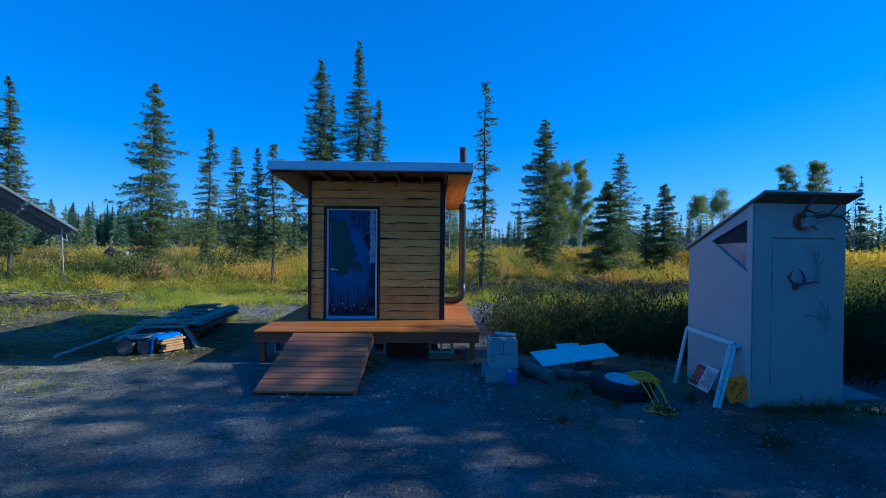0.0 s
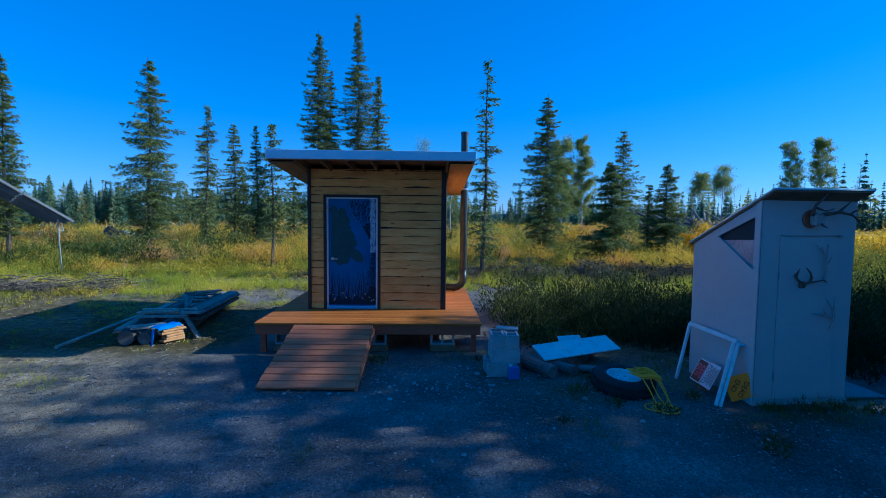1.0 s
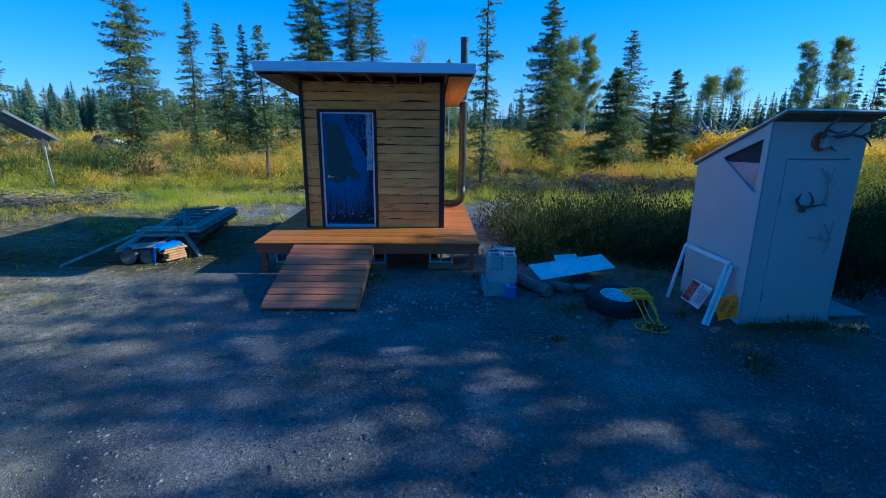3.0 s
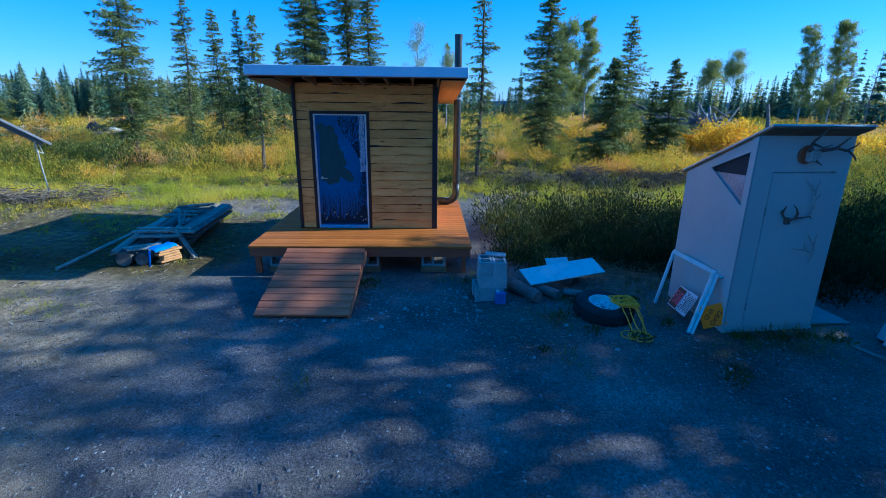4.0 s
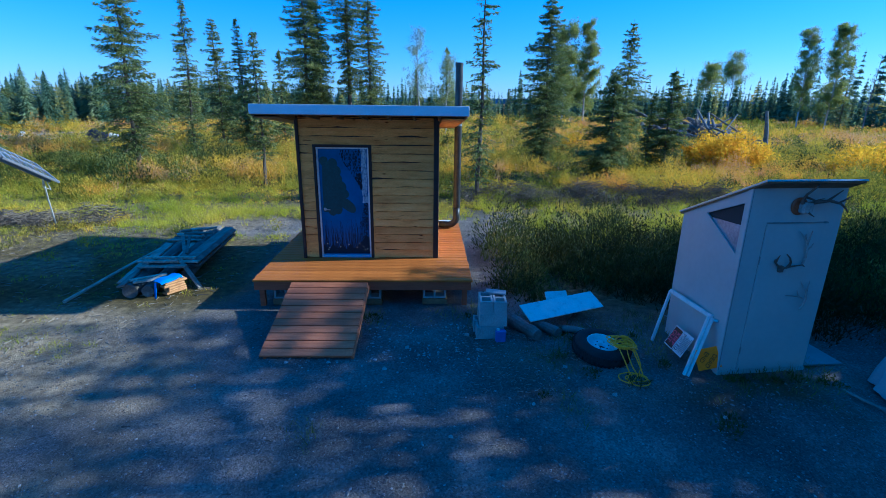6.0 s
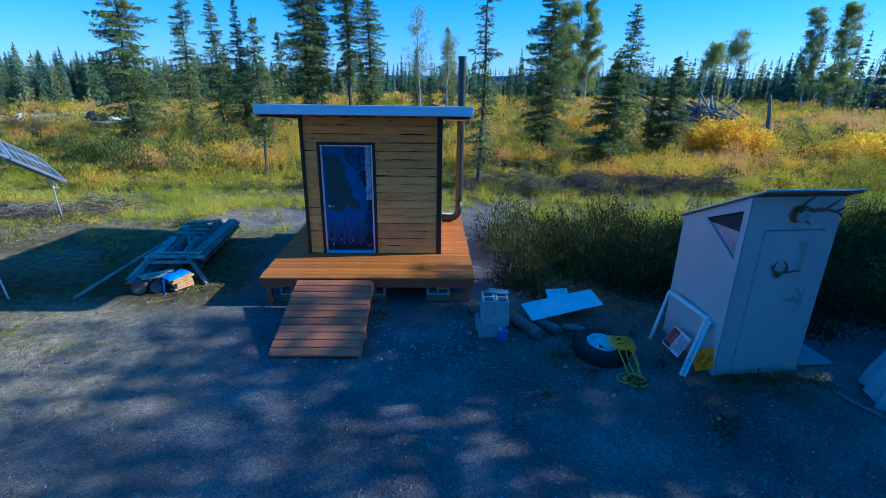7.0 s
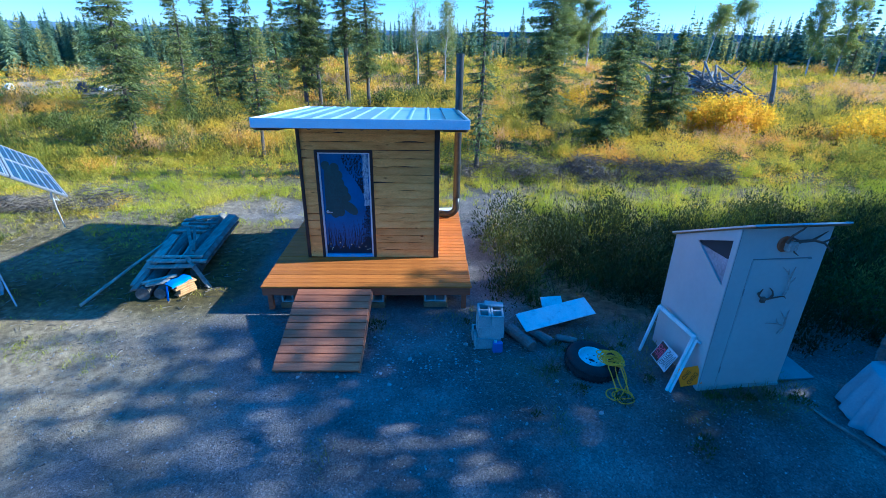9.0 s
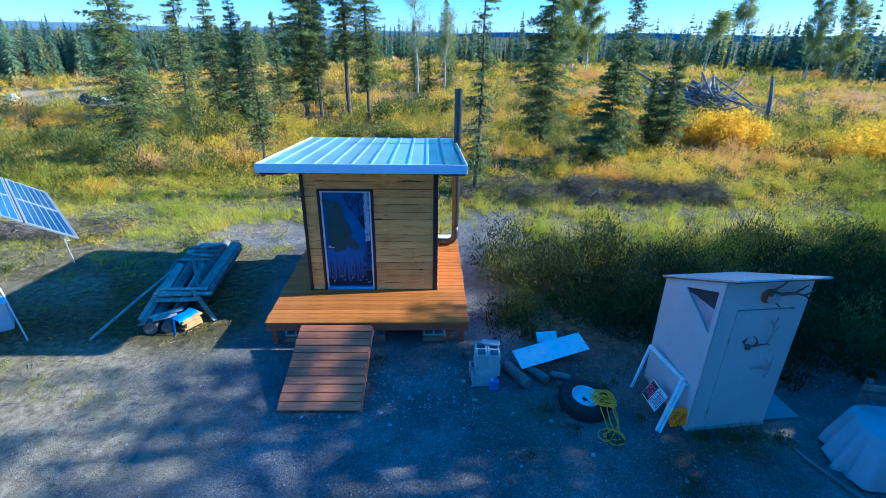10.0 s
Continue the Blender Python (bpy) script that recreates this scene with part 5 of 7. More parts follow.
def build_stump_piece():
    rng = random.Random(3)
    sp = thing("split_log", pose(-4.60, 8.19, 0.03, 0, 0, -28) @ Matrix.Scale(0.88, 4), "layered split orange log end beside a lumber pile", "log")
    for k in range(6):
        b = Build()
        b.box((0.17 - 0.008 * k + rng.uniform(-0.02, 0.02), 0.42 + rng.uniform(-0.08, 0.05), 0.045), (0, 0, 0), None, 0.010)
        b.v = [(px + 0.012 * noise.noise(Vector((px * 30, py * 30, k))), py + 0.02 * noise.noise(Vector((px * 25, k, py * 20))), pz) for px, py, pz in b.v]
        part("slab", b, FRESH, sp, "", pose(rng.uniform(-0.015, 0.015), 0.02 + rng.uniform(-0.03, 0.03), 0.03 + 0.05 * k, rng.uniform(-2, 2), rng.uniform(-5, 5), rng.uniform(-5, 5)))
    b = Build()
    pts, faces = [], []
    nx, ny = 8, 7
    for j in range(ny):
        for i in range(nx):
            x, y = -0.2 + 0.36 * i / (nx - 1), -0.22 + 0.46 * j / (ny - 1)
            z = 0.315 + 0.035 * noise.noise(Vector((x * 9, y * 9, 1))) - (0.9 * max(0, abs(x + 0.02) - 0.12) if True else 0) - (0.5 * max(0, -0.16 - y))
            pts.append((x, y, z))
    faces = [(j * nx + i, j * nx + i + 1, (j + 1) * nx + i + 1, (j + 1) * nx + i) for j in range(ny - 1) for i in range(nx - 1)]
    b.add(pts, faces)
    b.plank((-0.03, -0.24, 0.27), (0.0, -0.30, -0.06), 0.075, 0.006, (0, -1, 0.2), 0.001)
    tagged(part("tarp_scrap", b, BLUE_TARP, m=pose(-4.66, 8.17, 0.045, 0, 0, -26) @ Matrix.Diagonal((0.72, 0.88, 0.88, 1)), smooth=True), "scrap of bright blue tarp draped over a split log", "tarp")


build_stump_piece()


# ---- the solar array ----
def build_solar():
    S = Vector((-5.745, 7.653, 2.06))
    e = Vector((-0.678, 0.734, -0.022)).normalized()
    u = Vector((-0.45, -0.45, 0.46)).normalized()
    n = e.cross(u).normalized()
    if n.z < 0:
        n = -n
    m = Matrix((e, u, n)).transposed().to_4x4()
    m.translation = S
    pv = thing("solar_array", m, "tilted array of dark blue solar panels on a steel stand", "solar panel")
    lw, sw = 1.73, 0.71
    for i in range(2):
        for j in range(4):
            x0, y0 = i * (lw + 0.008), j * (sw + 0.02)
            b = Build()
            b.box((lw, 0.03, 0.035), (x0 + lw / 2, y0 + 0.015, -0.0175), None, 0.003)
            b.box((lw, 0.03, 0.035), (x0 + lw / 2, y0 + sw - 0.015, -0.0175), None, 0.003)
            b.box((0.03, sw - 0.06, 0.035), (x0 + 0.015, y0 + sw / 2, -0.0175), None, 0.003)
            b.box((0.03, sw - 0.06, 0.035), (x0 + lw - 0.015, y0 + sw / 2, -0.0175), None, 0.003)
            fr = part("panel_frame", b, PV_FRAME, pv)
            b = Build()
            b.box((lw - 0.06, sw - 0.06, 0.006), (x0 + lw / 2, y0 + sw / 2, -0.020), None, 0)
            part("back_sheet", b, PV_BACK, fr)
            b = Build()
            b.box((lw - 0.062, sw - 0.062, 0.003), (x0 + lw / 2, y0 + sw / 2, -0.0150), None, 0)
            part("cell_grid", b, PV_GRID, fr)
            mc = 6
            ch = (sw - 0.08) / mc
            for k in range(mc):
                b = Build()
                b.box((lw - 0.08, ch - 0.011, 0.004), (x0 + lw / 2, y0 + 0.04 + ch * (k + 0.5), -0.012), None, 0)
                part("solar_cell_strip", b, PV_CELL, fr)
    top = 4 * (sw + 0.02)
    for x in (0.40, 1.73, 3.06):
        b = Build()
        b.box((0.05, top - 0.1, 0.06), (x, top / 2, -0.068), None, 0.004)
        part("rail", b, PV_FRAME, pv)
    inv = m.inverted()

    def local(p):
        return inv @ Vector(p)

    b = Build()
    b.tube([local((-6.10, 7.78, 2.07)), local((-6.36, 8.12, 1.66)), local((-6.68, 8.56, 1.17))], 0.011, 8)
    b.tube([local((-6.12, 7.80, 2.05)), local((-6.21, 7.88, 1.93)), local((-6.13, 7.93, 1.88)), local((-6.08, 7.82, 2.02))], 0.006, 6)
    part("hanging_rod", b, WHITE, pv, "thin white rod hanging from the lowest corner")
    for p0, p1 in (((-7.29, 7.73, 0.0), (-8.45, 8.55, 2.55)), ((-7.9, 6.9, 0.0), (-7.9, 6.9, 3.05)), ((-9.2, 8.2, 0.0), (-9.2, 8.2, 3.0))):
        b = Build()
        b.tube([local(p0), local(p1)], 0.014 if p0[0] > -7.5 else 0.05, 10)
        part("stand_leg", b, STEEL, pv, "steel stand leg")


build_solar()


def build_cabinet_box():
    bx = thing("battery_box", pose(-8.12, 8.10, land(-8.1, 8.1), 0, 0, 40), "blue-grey metal box standing below the solar array", "box")
    b = Build()
    b.box((0.42, 0.36, 0.52), (0, 0, 0.26), None, 0.01)
    part("body", b, FASCIA, bx)
    b = Build()
    b.box((0.45, 0.39, 0.03), (0, 0, 0.536), None, 0.008)
    part("lid", b, FASCIA, bx)


build_cabinet_box()


# ---- the covered thing at the yard's edge ----
def build_tarp():
    tp = thing("covered_bench", pose(6.36, 5.12, land(6.4, 5.1), 0, 0, -12), "wooden bench half covered by a pale draped tarp", "bench")
    hx, hy, top = 0.80, 0.36, 0.70
    ring, rows = 120, 14
    pts, faces = [], []
    for k in range(rows + 1):
        f = k / rows
        for i in range(ring):
            a = 2 * math.pi * i / ring
            ca, sa = math.cos(a), math.sin(a)
            q = (abs(ca) ** 5 + abs(sa) ** 5) ** (-0.2)
            fold = math.sin(13 * a + 2.0 * noise.noise(Vector((3 * ca, 3 * sa, 1.0)))) * 0.6 + noise.noise(Vector((6 * ca, 6 * sa, 4.0)))
            hem = 0.05 + 0.10 * noise.noise(Vector((1.7 * ca, 1.7 * sa, 9.0)))
            out = f * (0.20 + 0.10 * noise.noise(Vector((1.3 * ca, 1.3 * sa, 2.0)))) + 0.075 * fold * smooth(0.05, 0.8, f)
            x, y = ca * q * hx + ca * out, sa * q * hy + sa * out
            z = top + 0.03 * noise.noise(Vector((x * 3, y * 3, 0))) - (top - max(0.015, hem)) * f ** 1.25
            pts.append((x, y, z))
    for k in range(rows):
        for i in range(ring):
            n = (i + 1) % ring
            faces.append((k * ring + i, (k + 1) * ring + i, (k + 1) * ring + n, k * ring + n))
    inner = len(pts)
    pts += [(pts[i][0] * 0.5, pts[i][1] * 0.5, top - 0.012 + 0.02 * noise.noise(Vector((pts[i][0] * 4, pts[i][1] * 4, 3)))) for i in range(ring)]
    pts.append((0, 0, top - 0.015))
    for i in range(ring):
        n = (i + 1) % ring
        faces.append((i, n, inner + n, inner + i))
        faces.append((inner + i, inner + n, len(pts) - 1))
    b = Build()
    b.add(pts, faces)
    part("tarp", b, CANVAS, tp, "pale canvas tarp in folds", smooth=True)
    for x in (-0.66, 0.70):
        b = Build()
        b.plank((x, 0.32, 0.0), (x + 0.05, 0.40, 1.08), 0.075, 0.05, (0, 1, 0))
        part("post", b, LOG, tp)
    for zc in (0.84, 0.98):
        b = Build()
        b.plank((-0.70, 0.35, zc), (0.80, 0.37, zc - 0.02), 0.09, 0.028, (0, 1, 0.1))
        part("back_slat", b, LOG, tp)
    b = Build()
    b.box((1.3, 0.30, 0.06), (0.0, 0.02, 0.62), None, 0.004)
    part("seat", b, DARK_TRIM, tp)


build_tarp()
b = Build()
b.tube([(0, 0, 0.02), (0.06, -0.25, 0.03), (0.22, -0.55, 0.02), (0.40, -0.95, 0.03)], [0.01, 0.018, 0.02, 0.024], 8)
tagged(part("dead_branch", b, DEADWOOD, m=pose(5.0, 5.45, land(5.0, 5.4))), "thin bare dead branch lying on gravel", "branch")


# ---- trees ----
def shade_spruce(name, x, y, h, r, seed, bare=0.06, fill=1.0, lean=(0, 0), label="", droop=0.35, tint=(0.0, 1.0), irregular=0.35, group="spruces in the field"):
    rng = np.random.default_rng(seed)
    tr = thing(name, pose(x, y, land(x, y) - 0.03), label or "tall slender dark green spruce tree in the field", "tree", group)
    lx, ly = lean
    b = Build()
    k = 8
    zs = [h * i / k for i in range(k + 1)]
    r0 = 0.009 * h + 0.025
    wob = [(lx * z + 0.03 * math.sin(z * 1.3 + seed), ly * z + 0.03 * math.cos(z * 1.1 + seed)) for z in zs]
    b.tube([(wx, wy, z) for (wx, wy), z in zip(wob, zs)], [r0 * (1 - 0.93 * i / k) for i in range(k + 1)], 7)
    step = 0.15 / fill
    zl = np.arange(bare * h, h * 0.985, step)
    cs, us, vs, ls, ws, ts = [], [], [], [], [], []
    gap = 1.0
    for z in zl:
        f = z / h
        gap = 0.7 * gap + 0.3 * rng.uniform(1 - irregular, 1 + irregular)
        prof = (1 - f) ** 0.75 * min(1.0, 0.42 + 2.0 * (f - bare + 0.02))
        for _ in range(rng.integers(4, 7)):
            az = rng.uniform(0, 2 * np.pi)
            side = 1 + 0.25 * irregular * math.sin(2 * az + seed + z * 0.7)
            ln = max(0.14, 1.45 * r * prof * gap * side * rng.uniform(0.5, 1.1)) + 0.06
            if rng.random() < 0.12 * irregular:
                ln *= 0.5
            out = np.array([math.cos(az), math.sin(az), 0.0])
            across = np.array([-math.sin(az), math.cos(az), 0.0])
            origin = np.array([lx * z, ly * z, z])
            dr = droop * rng.uniform(0.6, 1.3) * (1.1 - f)
            m = max(2, int(ln / 0.075))
            s = (np.arange(m) + rng.uniform(0.2, 0.8, m)) / m
            pos = origin + out * (s * ln)[:, None]
            pos[:, 2] += 0.10 * ln * s - dr * ln * s ** 1.5 + 0.10 * ln * s ** 4
            if ln > 0.4:
                b.tube([origin, origin + out * ln * 0.9 + np.array([0, 0, (0.1 - dr) * ln * 0.85])], [0.012, 0.004], 3, False)
            for q in range(3):
                sg = (-1, 1, 0)[q]
                d = unit(out * rng.uniform(0.4, 0.9, (m, 1)) + across * sg * rng.uniform(0.5, 1.0, (m, 1)) + np.array([0, 0, -1]) * rng.uniform(0.05, 0.55, (m, 1)))
                if q == 2:
                    d = unit(out + np.array([0, 0, -1]) * rng.uniform(0.0, 1.1, (m, 1)) + across * rng.normal(0, 0.3, (m, 1)))
                L = rng.uniform(0.15, 0.31, m) * (0.65 + 0.5 * (1 - s)) * (0.75 + 0.25 * min(1, ln))
                cs.append(pos + d * (L / 2)[:, None])
                us.append(d)
                vs.append(unit(np.cross(d, np.array([0, 0, 1.0]) + rng.normal(0, 0.45, (m, 3)))))
                ls.append(L)
                ws.append(L * rng.uniform(0.22, 0.40, m))
                # tint rises with s: darker needles by the trunk, lighter at the tips
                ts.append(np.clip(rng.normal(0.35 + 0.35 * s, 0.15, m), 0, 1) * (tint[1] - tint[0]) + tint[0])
    part("trunk", b, BARK, tr, "grey-brown bark")
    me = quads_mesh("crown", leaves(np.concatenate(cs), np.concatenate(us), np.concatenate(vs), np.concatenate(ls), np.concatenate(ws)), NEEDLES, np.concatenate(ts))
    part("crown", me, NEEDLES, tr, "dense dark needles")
    return tr


def birch(name, x, y, h, spread_, seed, mat=BIRCH_LEAF, n_leaf=2600, bare=0.3, lean=(0, 0), size=0.16, label="", bark=BIRCH_BARK, group="birches in the field"):
    rng = np.random.default_rng(seed)
    tr = thing(name, pose(x, y, land(x, y) - 0.03), label or "slender birch tree with thinning yellow-green leaves", "tree", group)
    b = Build()
    k = 8
    trunk = [np.array([lean[0] * h * (i / k) ** 1.3 + 0.06 * math.sin(i * 1.3 + seed), lean[1] * h * i / k + 0.06 * math.cos(i + seed), h * 0.93 * i / k]) for i in range(k + 1)]
    b.tube(trunk, [(0.007 * h + 0.02) * (1 - 0.9 * i / k) for i in range(k + 1)], 7)
    ends = []
    for i in range(int(24 + 2.6 * h)):
        f = rng.uniform(bare, 0.99)
        j = f * k
        o = trunk[int(j)] + (trunk[min(k, int(j) + 1)] - trunk[int(j)]) * (j - int(j))
        az = rng.uniform(0, 2 * np.pi)
        ln = spread_ * rng.uniform(0.45, 1.0) * (1.12 - f) ** 0.5
        mid = o + np.array([math.cos(az), math.sin(az), rng.uniform(0.7, 1.5)]) * ln * 0.5
        tip = mid + np.array([math.cos(az), math.sin(az), rng.uniform(0.2, 0.9)]) * ln * 0.5
        b.tube([o, mid, tip], [0.014 + 0.0016 * h, 0.010, 0.003], 4, False)
        for w in np.linspace(0.35, 1.0, 9):
            p = o + (mid - o) * min(1, 2 * w) + (tip - mid) * max(0, 2 * w - 1)
            d = unit(rng.normal(0, 1, 3) + np.array([math.cos(az) * 0.5, math.sin(az) * 0.5, 0.1])) * rng.uniform(0.15, 0.42) * (0.5 + 0.5 * spread_)
            q = p + d
            b.tube([p, q], [0.005, 0.002], 3, False)
            ends.append((p, q))
    starts, stops = np.array([e[0] for e in ends]), np.array([e[1] for e in ends])
    n_leaf, size = int(n_leaf * 2.4), size * 0.66
    pick, along = rng.integers(0, len(ends), n_leaf), rng.random((n_leaf, 1)) ** 0.7
    c = starts[pick] + (stops[pick] - starts[pick]) * along * 1.1 + rng.normal(0, 0.05 + 0.055 * spread_, (n_leaf, 3))
    u = unit(rng.normal(0, 1, (n_leaf, 3)) + np.array([0, 0, -0.6]))
    v = unit(np.cross(u, rng.normal(0, 1, (n_leaf, 3))))
    L = rng.uniform(0.6, 1.2, n_leaf) * size
    part("trunk", b, bark, tr, "pale trunk and bare limbs")
    part("crown", quads_mesh("crown", leaves(c, u, v, L, L * 0.75), mat, np.clip(rng.normal(0.5, 0.25, n_leaf), 0, 1)), mat, tr, "loose small leaves")
    return tr


def field_spruce(x, y, h, r, seed, bare, fill, lean, irr):
    """A spruce of the open field; lean is its slant to the right for each metre of height."""
    if h > 9:
        label = "tall slender spruce tree rising out of autumn brush"
    elif irr > 0.8:
        label = "thin ragged spruce tree with sparse drooping limbs"
    else:
        label = "spruce tree with drooping limbs in autumn brush" if h > 6 else "small dark spruce tree in autumn brush"
    rng = np.random.default_rng(seed)
    h, r = h * 1.03, r * 1.08
    tr = thing("spruce_tree", pose(x, y, land(x, y) - 0.03), label, "tree", "spruces in the field")
    grit = 1.0 if y < 33 else 1.75
    b = Build()
    k = 10
    heights = [h * i / k for i in range(k + 1)]
    r0 = 0.008 * h + 0.025
    b.tube([(lean * z + 0.03 * math.sin(z * 1.3 + seed), 0.03 * math.cos(z * 1.1 + seed), z) for z in heights], [r0 * (1 - 0.94 * i / k) for i in range(k + 1)], 8)
    cs, us, vs, ls, ws, ts = [], [], [], [], [], []
    gap, z = 1.0, bare * h
    while z < h * 0.985:
        f = z / h
        gap = 0.65 * gap + 0.35 * rng.uniform(1 - irr, 1 + irr)
        prof = (1 - f) ** 0.72 * min(1.0, 0.45 + 1.9 * (f - bare + 0.02))
        for _ in range(rng.integers(4, 7)):
            az = rng.uniform(0, 2 * np.pi)
            ln = max(0.12, 1.30 * r * prof * gap * (1 + 0.25 * irr * math.sin(2 * az + seed + z * 0.7)) * rng.uniform(0.55, 1.08)) + 0.05
            if rng.random() < 0.16 * irr:
                ln *= 0.5
            out, across = np.array([math.cos(az), math.sin(az), 0.0]), np.array([-math.sin(az), math.cos(az), 0.0])
            o = np.array([lean * z, 0, z + rng.uniform(-0.06, 0.06)])
            dr = rng.uniform(0.25, 0.6) * (1.15 - f)
            if ln > 0.35:
                b.tube([o, o + out * ln * 0.5 + np.array([0, 0, (0.08 - dr * 0.35) * ln]), o + out * ln * 0.92 + np.array([0, 0, (0.1 - dr * 0.85) * ln])], [0.012, 0.008, 0.003], 3, False)
            m = max(8, int(fill * 6.8 * ln / (0.062 * grit * grit)))
            q = rng.random(m) ** 0.8
            side = rng.normal(0, 1, m) * (0.20 * ln * (1 - q) ** 0.7 + 0.035)
            hang = np.abs(rng.normal(0, 1, m)) * (0.035 + 0.045 * ln)
            c = o + out * (q * ln)[:, None] + across * side[:, None]
            c[:, 2] += 0.10 * ln * q - dr * ln * q ** 1.5 + 0.14 * ln * q ** 4 - hang * 0.8
            d = unit(out * rng.uniform(0.25, 1.0, (m, 1)) + across * (np.sign(side) * rng.uniform(0.1, 0.9, m))[:, None] + np.array([0, 0, 1.0]) * rng.uniform(-0.75, 0.30, (m, 1)))
            L = rng.uniform(0.07, 0.17, m) * grit
            cs.append(c)
            us.append(d)
            vs.append(unit(np.cross(d, np.array([0, 0, 1.0]) + rng.normal(0, 0.55, (m, 3)))))
            ls.append(L)
            ws.append(L * rng.uniform(0.26, 0.42, m))
            # tint rises with q along the limb, lighter towards its tip
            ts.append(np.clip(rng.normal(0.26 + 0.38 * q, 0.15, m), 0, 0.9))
        z += rng.uniform(0.09, 0.19) * (1.25 if irr > 0.8 else 1.0) * (1.0 if grit < 1.5 else 1.3)
    part("trunk", b, BARK, tr, "grey-brown bark")
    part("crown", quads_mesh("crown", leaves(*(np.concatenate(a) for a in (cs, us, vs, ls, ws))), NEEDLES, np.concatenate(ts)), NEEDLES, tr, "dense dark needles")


field_spruce(-11.9, 19.4, 7.75, 1.6, 1, 0.13, 0.8, 0.02, 0.5)
field_spruce(-12.6, 25.3, 7.3, 0.9, 2, 0.1, 0.6, 0.03, 0.4)
field_spruce(-12.2, 27.9, 6.9, 1.1, 3, 0.05, 0.7, 0, 0.3)
field_spruce(-11.7, 29.9, 7.1, 0.95, 4, 0.05, 0.7, 0, 0.3)
field_spruce(-6.35, 17.8, 5.2, 0.85, 5, 0.2, 0.55, 0, 0.5)
field_spruce(-7.9, 29.7, 12.6, 1.6, 6, 0.1, 1.0, 0.01, 0.4)
field_spruce(-7.5, 31.5, 11.0, 0.9, 7, 0.22, 0.8, 0, 0.5)
field_spruce(-5.7, 31.3, 14.3, 1.4, 8, 0.24, 0.9, 0, 0.5)
field_spruce(-4.3, 30.3, 10.4, 1.15, 9, 0.18, 0.9, 0, 0.4)
field_spruce(1.28, 16.5, 7.1, 0.62, 10, 0.1, 0.5, 0.012, 0.9)
field_spruce(5.0, 24.6, 7.7, 1.45, 11, 0.05, 1.15, 0, 0.35)
field_spruce(6.75, 20.0, 4.1, 1.3, 12, 0.02, 1.5, 0, 0.2)
field_spruce(12.6, 35.1, 8.1, 1.9, 13, 0.04, 0.9, 0, 0.3)
field_spruce(10.35, 23.0, 4.5, 1.05, 14, 0.03, 1.2, 0, 0.25)
field_spruce(9.65, 23.3, 3.6, 0.45, 15, 0.05, 0.8, 0, 0.4)
field_spruce(0.3, 48.2, 7.6, 1.35, 16, 0.05, 0.6, 0, 0.3)
field_spruce(-3.3, 61.3, 5.8, 0.9, 17, 0.05, 0.6, 0, 0.3)
field_spruce(-18.2, 20.0, 8.2, 1.0, 18, 0.12, 0.9, 0, 0.4)
field_spruce(50.0, 63.2, 8.9, 1.4, 19, 0.05, 0.5, 0, 0.3)
field_spruce(-8.9, 35.5, 9.5, 1.0, 20, 0.1, 0.7, 0, 0.4)
field_spruce(-13.9, 33.0, 5.0, 0.9, 23, 0.05, 0.8, 0, 0.3)
field_spruce(-10.6, 33.5, 6.0, 0.8, 24, 0.05, 0.8, 0, 0.3)
field_spruce(-2.7, 49.8, 5.8, 0.9, 25, 0.05, 0.5, 0, 0.3)
field_spruce(-1.3, 48.4, 3.4, 0.7, 26, 0.03, 0.6, 0, 0.3)
field_spruce(0.9, 50.5, 4.2, 0.8, 27, 0.03, 0.5, 0, 0.3)
field_spruce(12.4, 81.8, 6.4, 1.1, 28, 0.04, 0.4, 0, 0.3)
field_spruce(9.9, 76.0, 5.0, 1.0, 29, 0.04, 0.4, 0, 0.3)
field_spruce(-19.2, 50.8, 4.1, 0.8, 30, 0.03, 0.5, 0, 0.3)
field_spruce(-8.6, 52.8, 5.3, 0.9, 44, 0.04, 0.5, 0, 0.3)
field_spruce(-6.6, 45.1, 2.6, 0.6, 45, 0.03, 0.6, 0, 0.3)
birch("birch_tree", 16.3, 69.2, 14.0, 3.0, 31, n_leaf=13000, bare=0.12, size=0.23)
birch("birch_tree", 19.5, 70.4, 13.8, 2.4, 32, n_leaf=11000, bare=0.12, size=0.23)
birch("birch_tree", 32.2, 63.6, 8.0, 2.0, 33, n_leaf=3400, bare=0.6, lean=(0.12, 0), size=0.19, label="leaning aspen tree with a flat sparse crown")
birch("birch_tree", 54.8, 97.0, 12.6, 3.2, 34, n_leaf=4000, bare=0.5, size=0.26, label="thin aspen tree with a sparse crown")
birch("birch_tree", 44.0, 62.2, 12.4, 1.9, 35, n_leaf=6200, bare=0.2, lean=(-0.05, 0), size=0.21)
birch("birch_tree", 48.0, 62.8, 12.9, 2.0, 36, n_leaf=9500, bare=0.1, size=0.21)
birch("birch_tree", -2.1, 45.4, 9.3, 1.7, 37, n_leaf=1500, bare=0.35, lean=(-0.04, 0), size=0.13, label="half-bare birch tree with a few yellow leaves")
birch("birch_tree", 0.2, 46.5, 7.4, 1.4, 38, n_leaf=1700, bare=0.3, lean=(0.06, 0), size=0.13)
birch("dead_tree", 46.9, 55.9, 9.0, 0.7, 39, n_leaf=60, bare=0.3, lean=(0.03, 0), size=0.2, label="bare dead tree standing at the edge of the forest", bark=DEADWOOD)

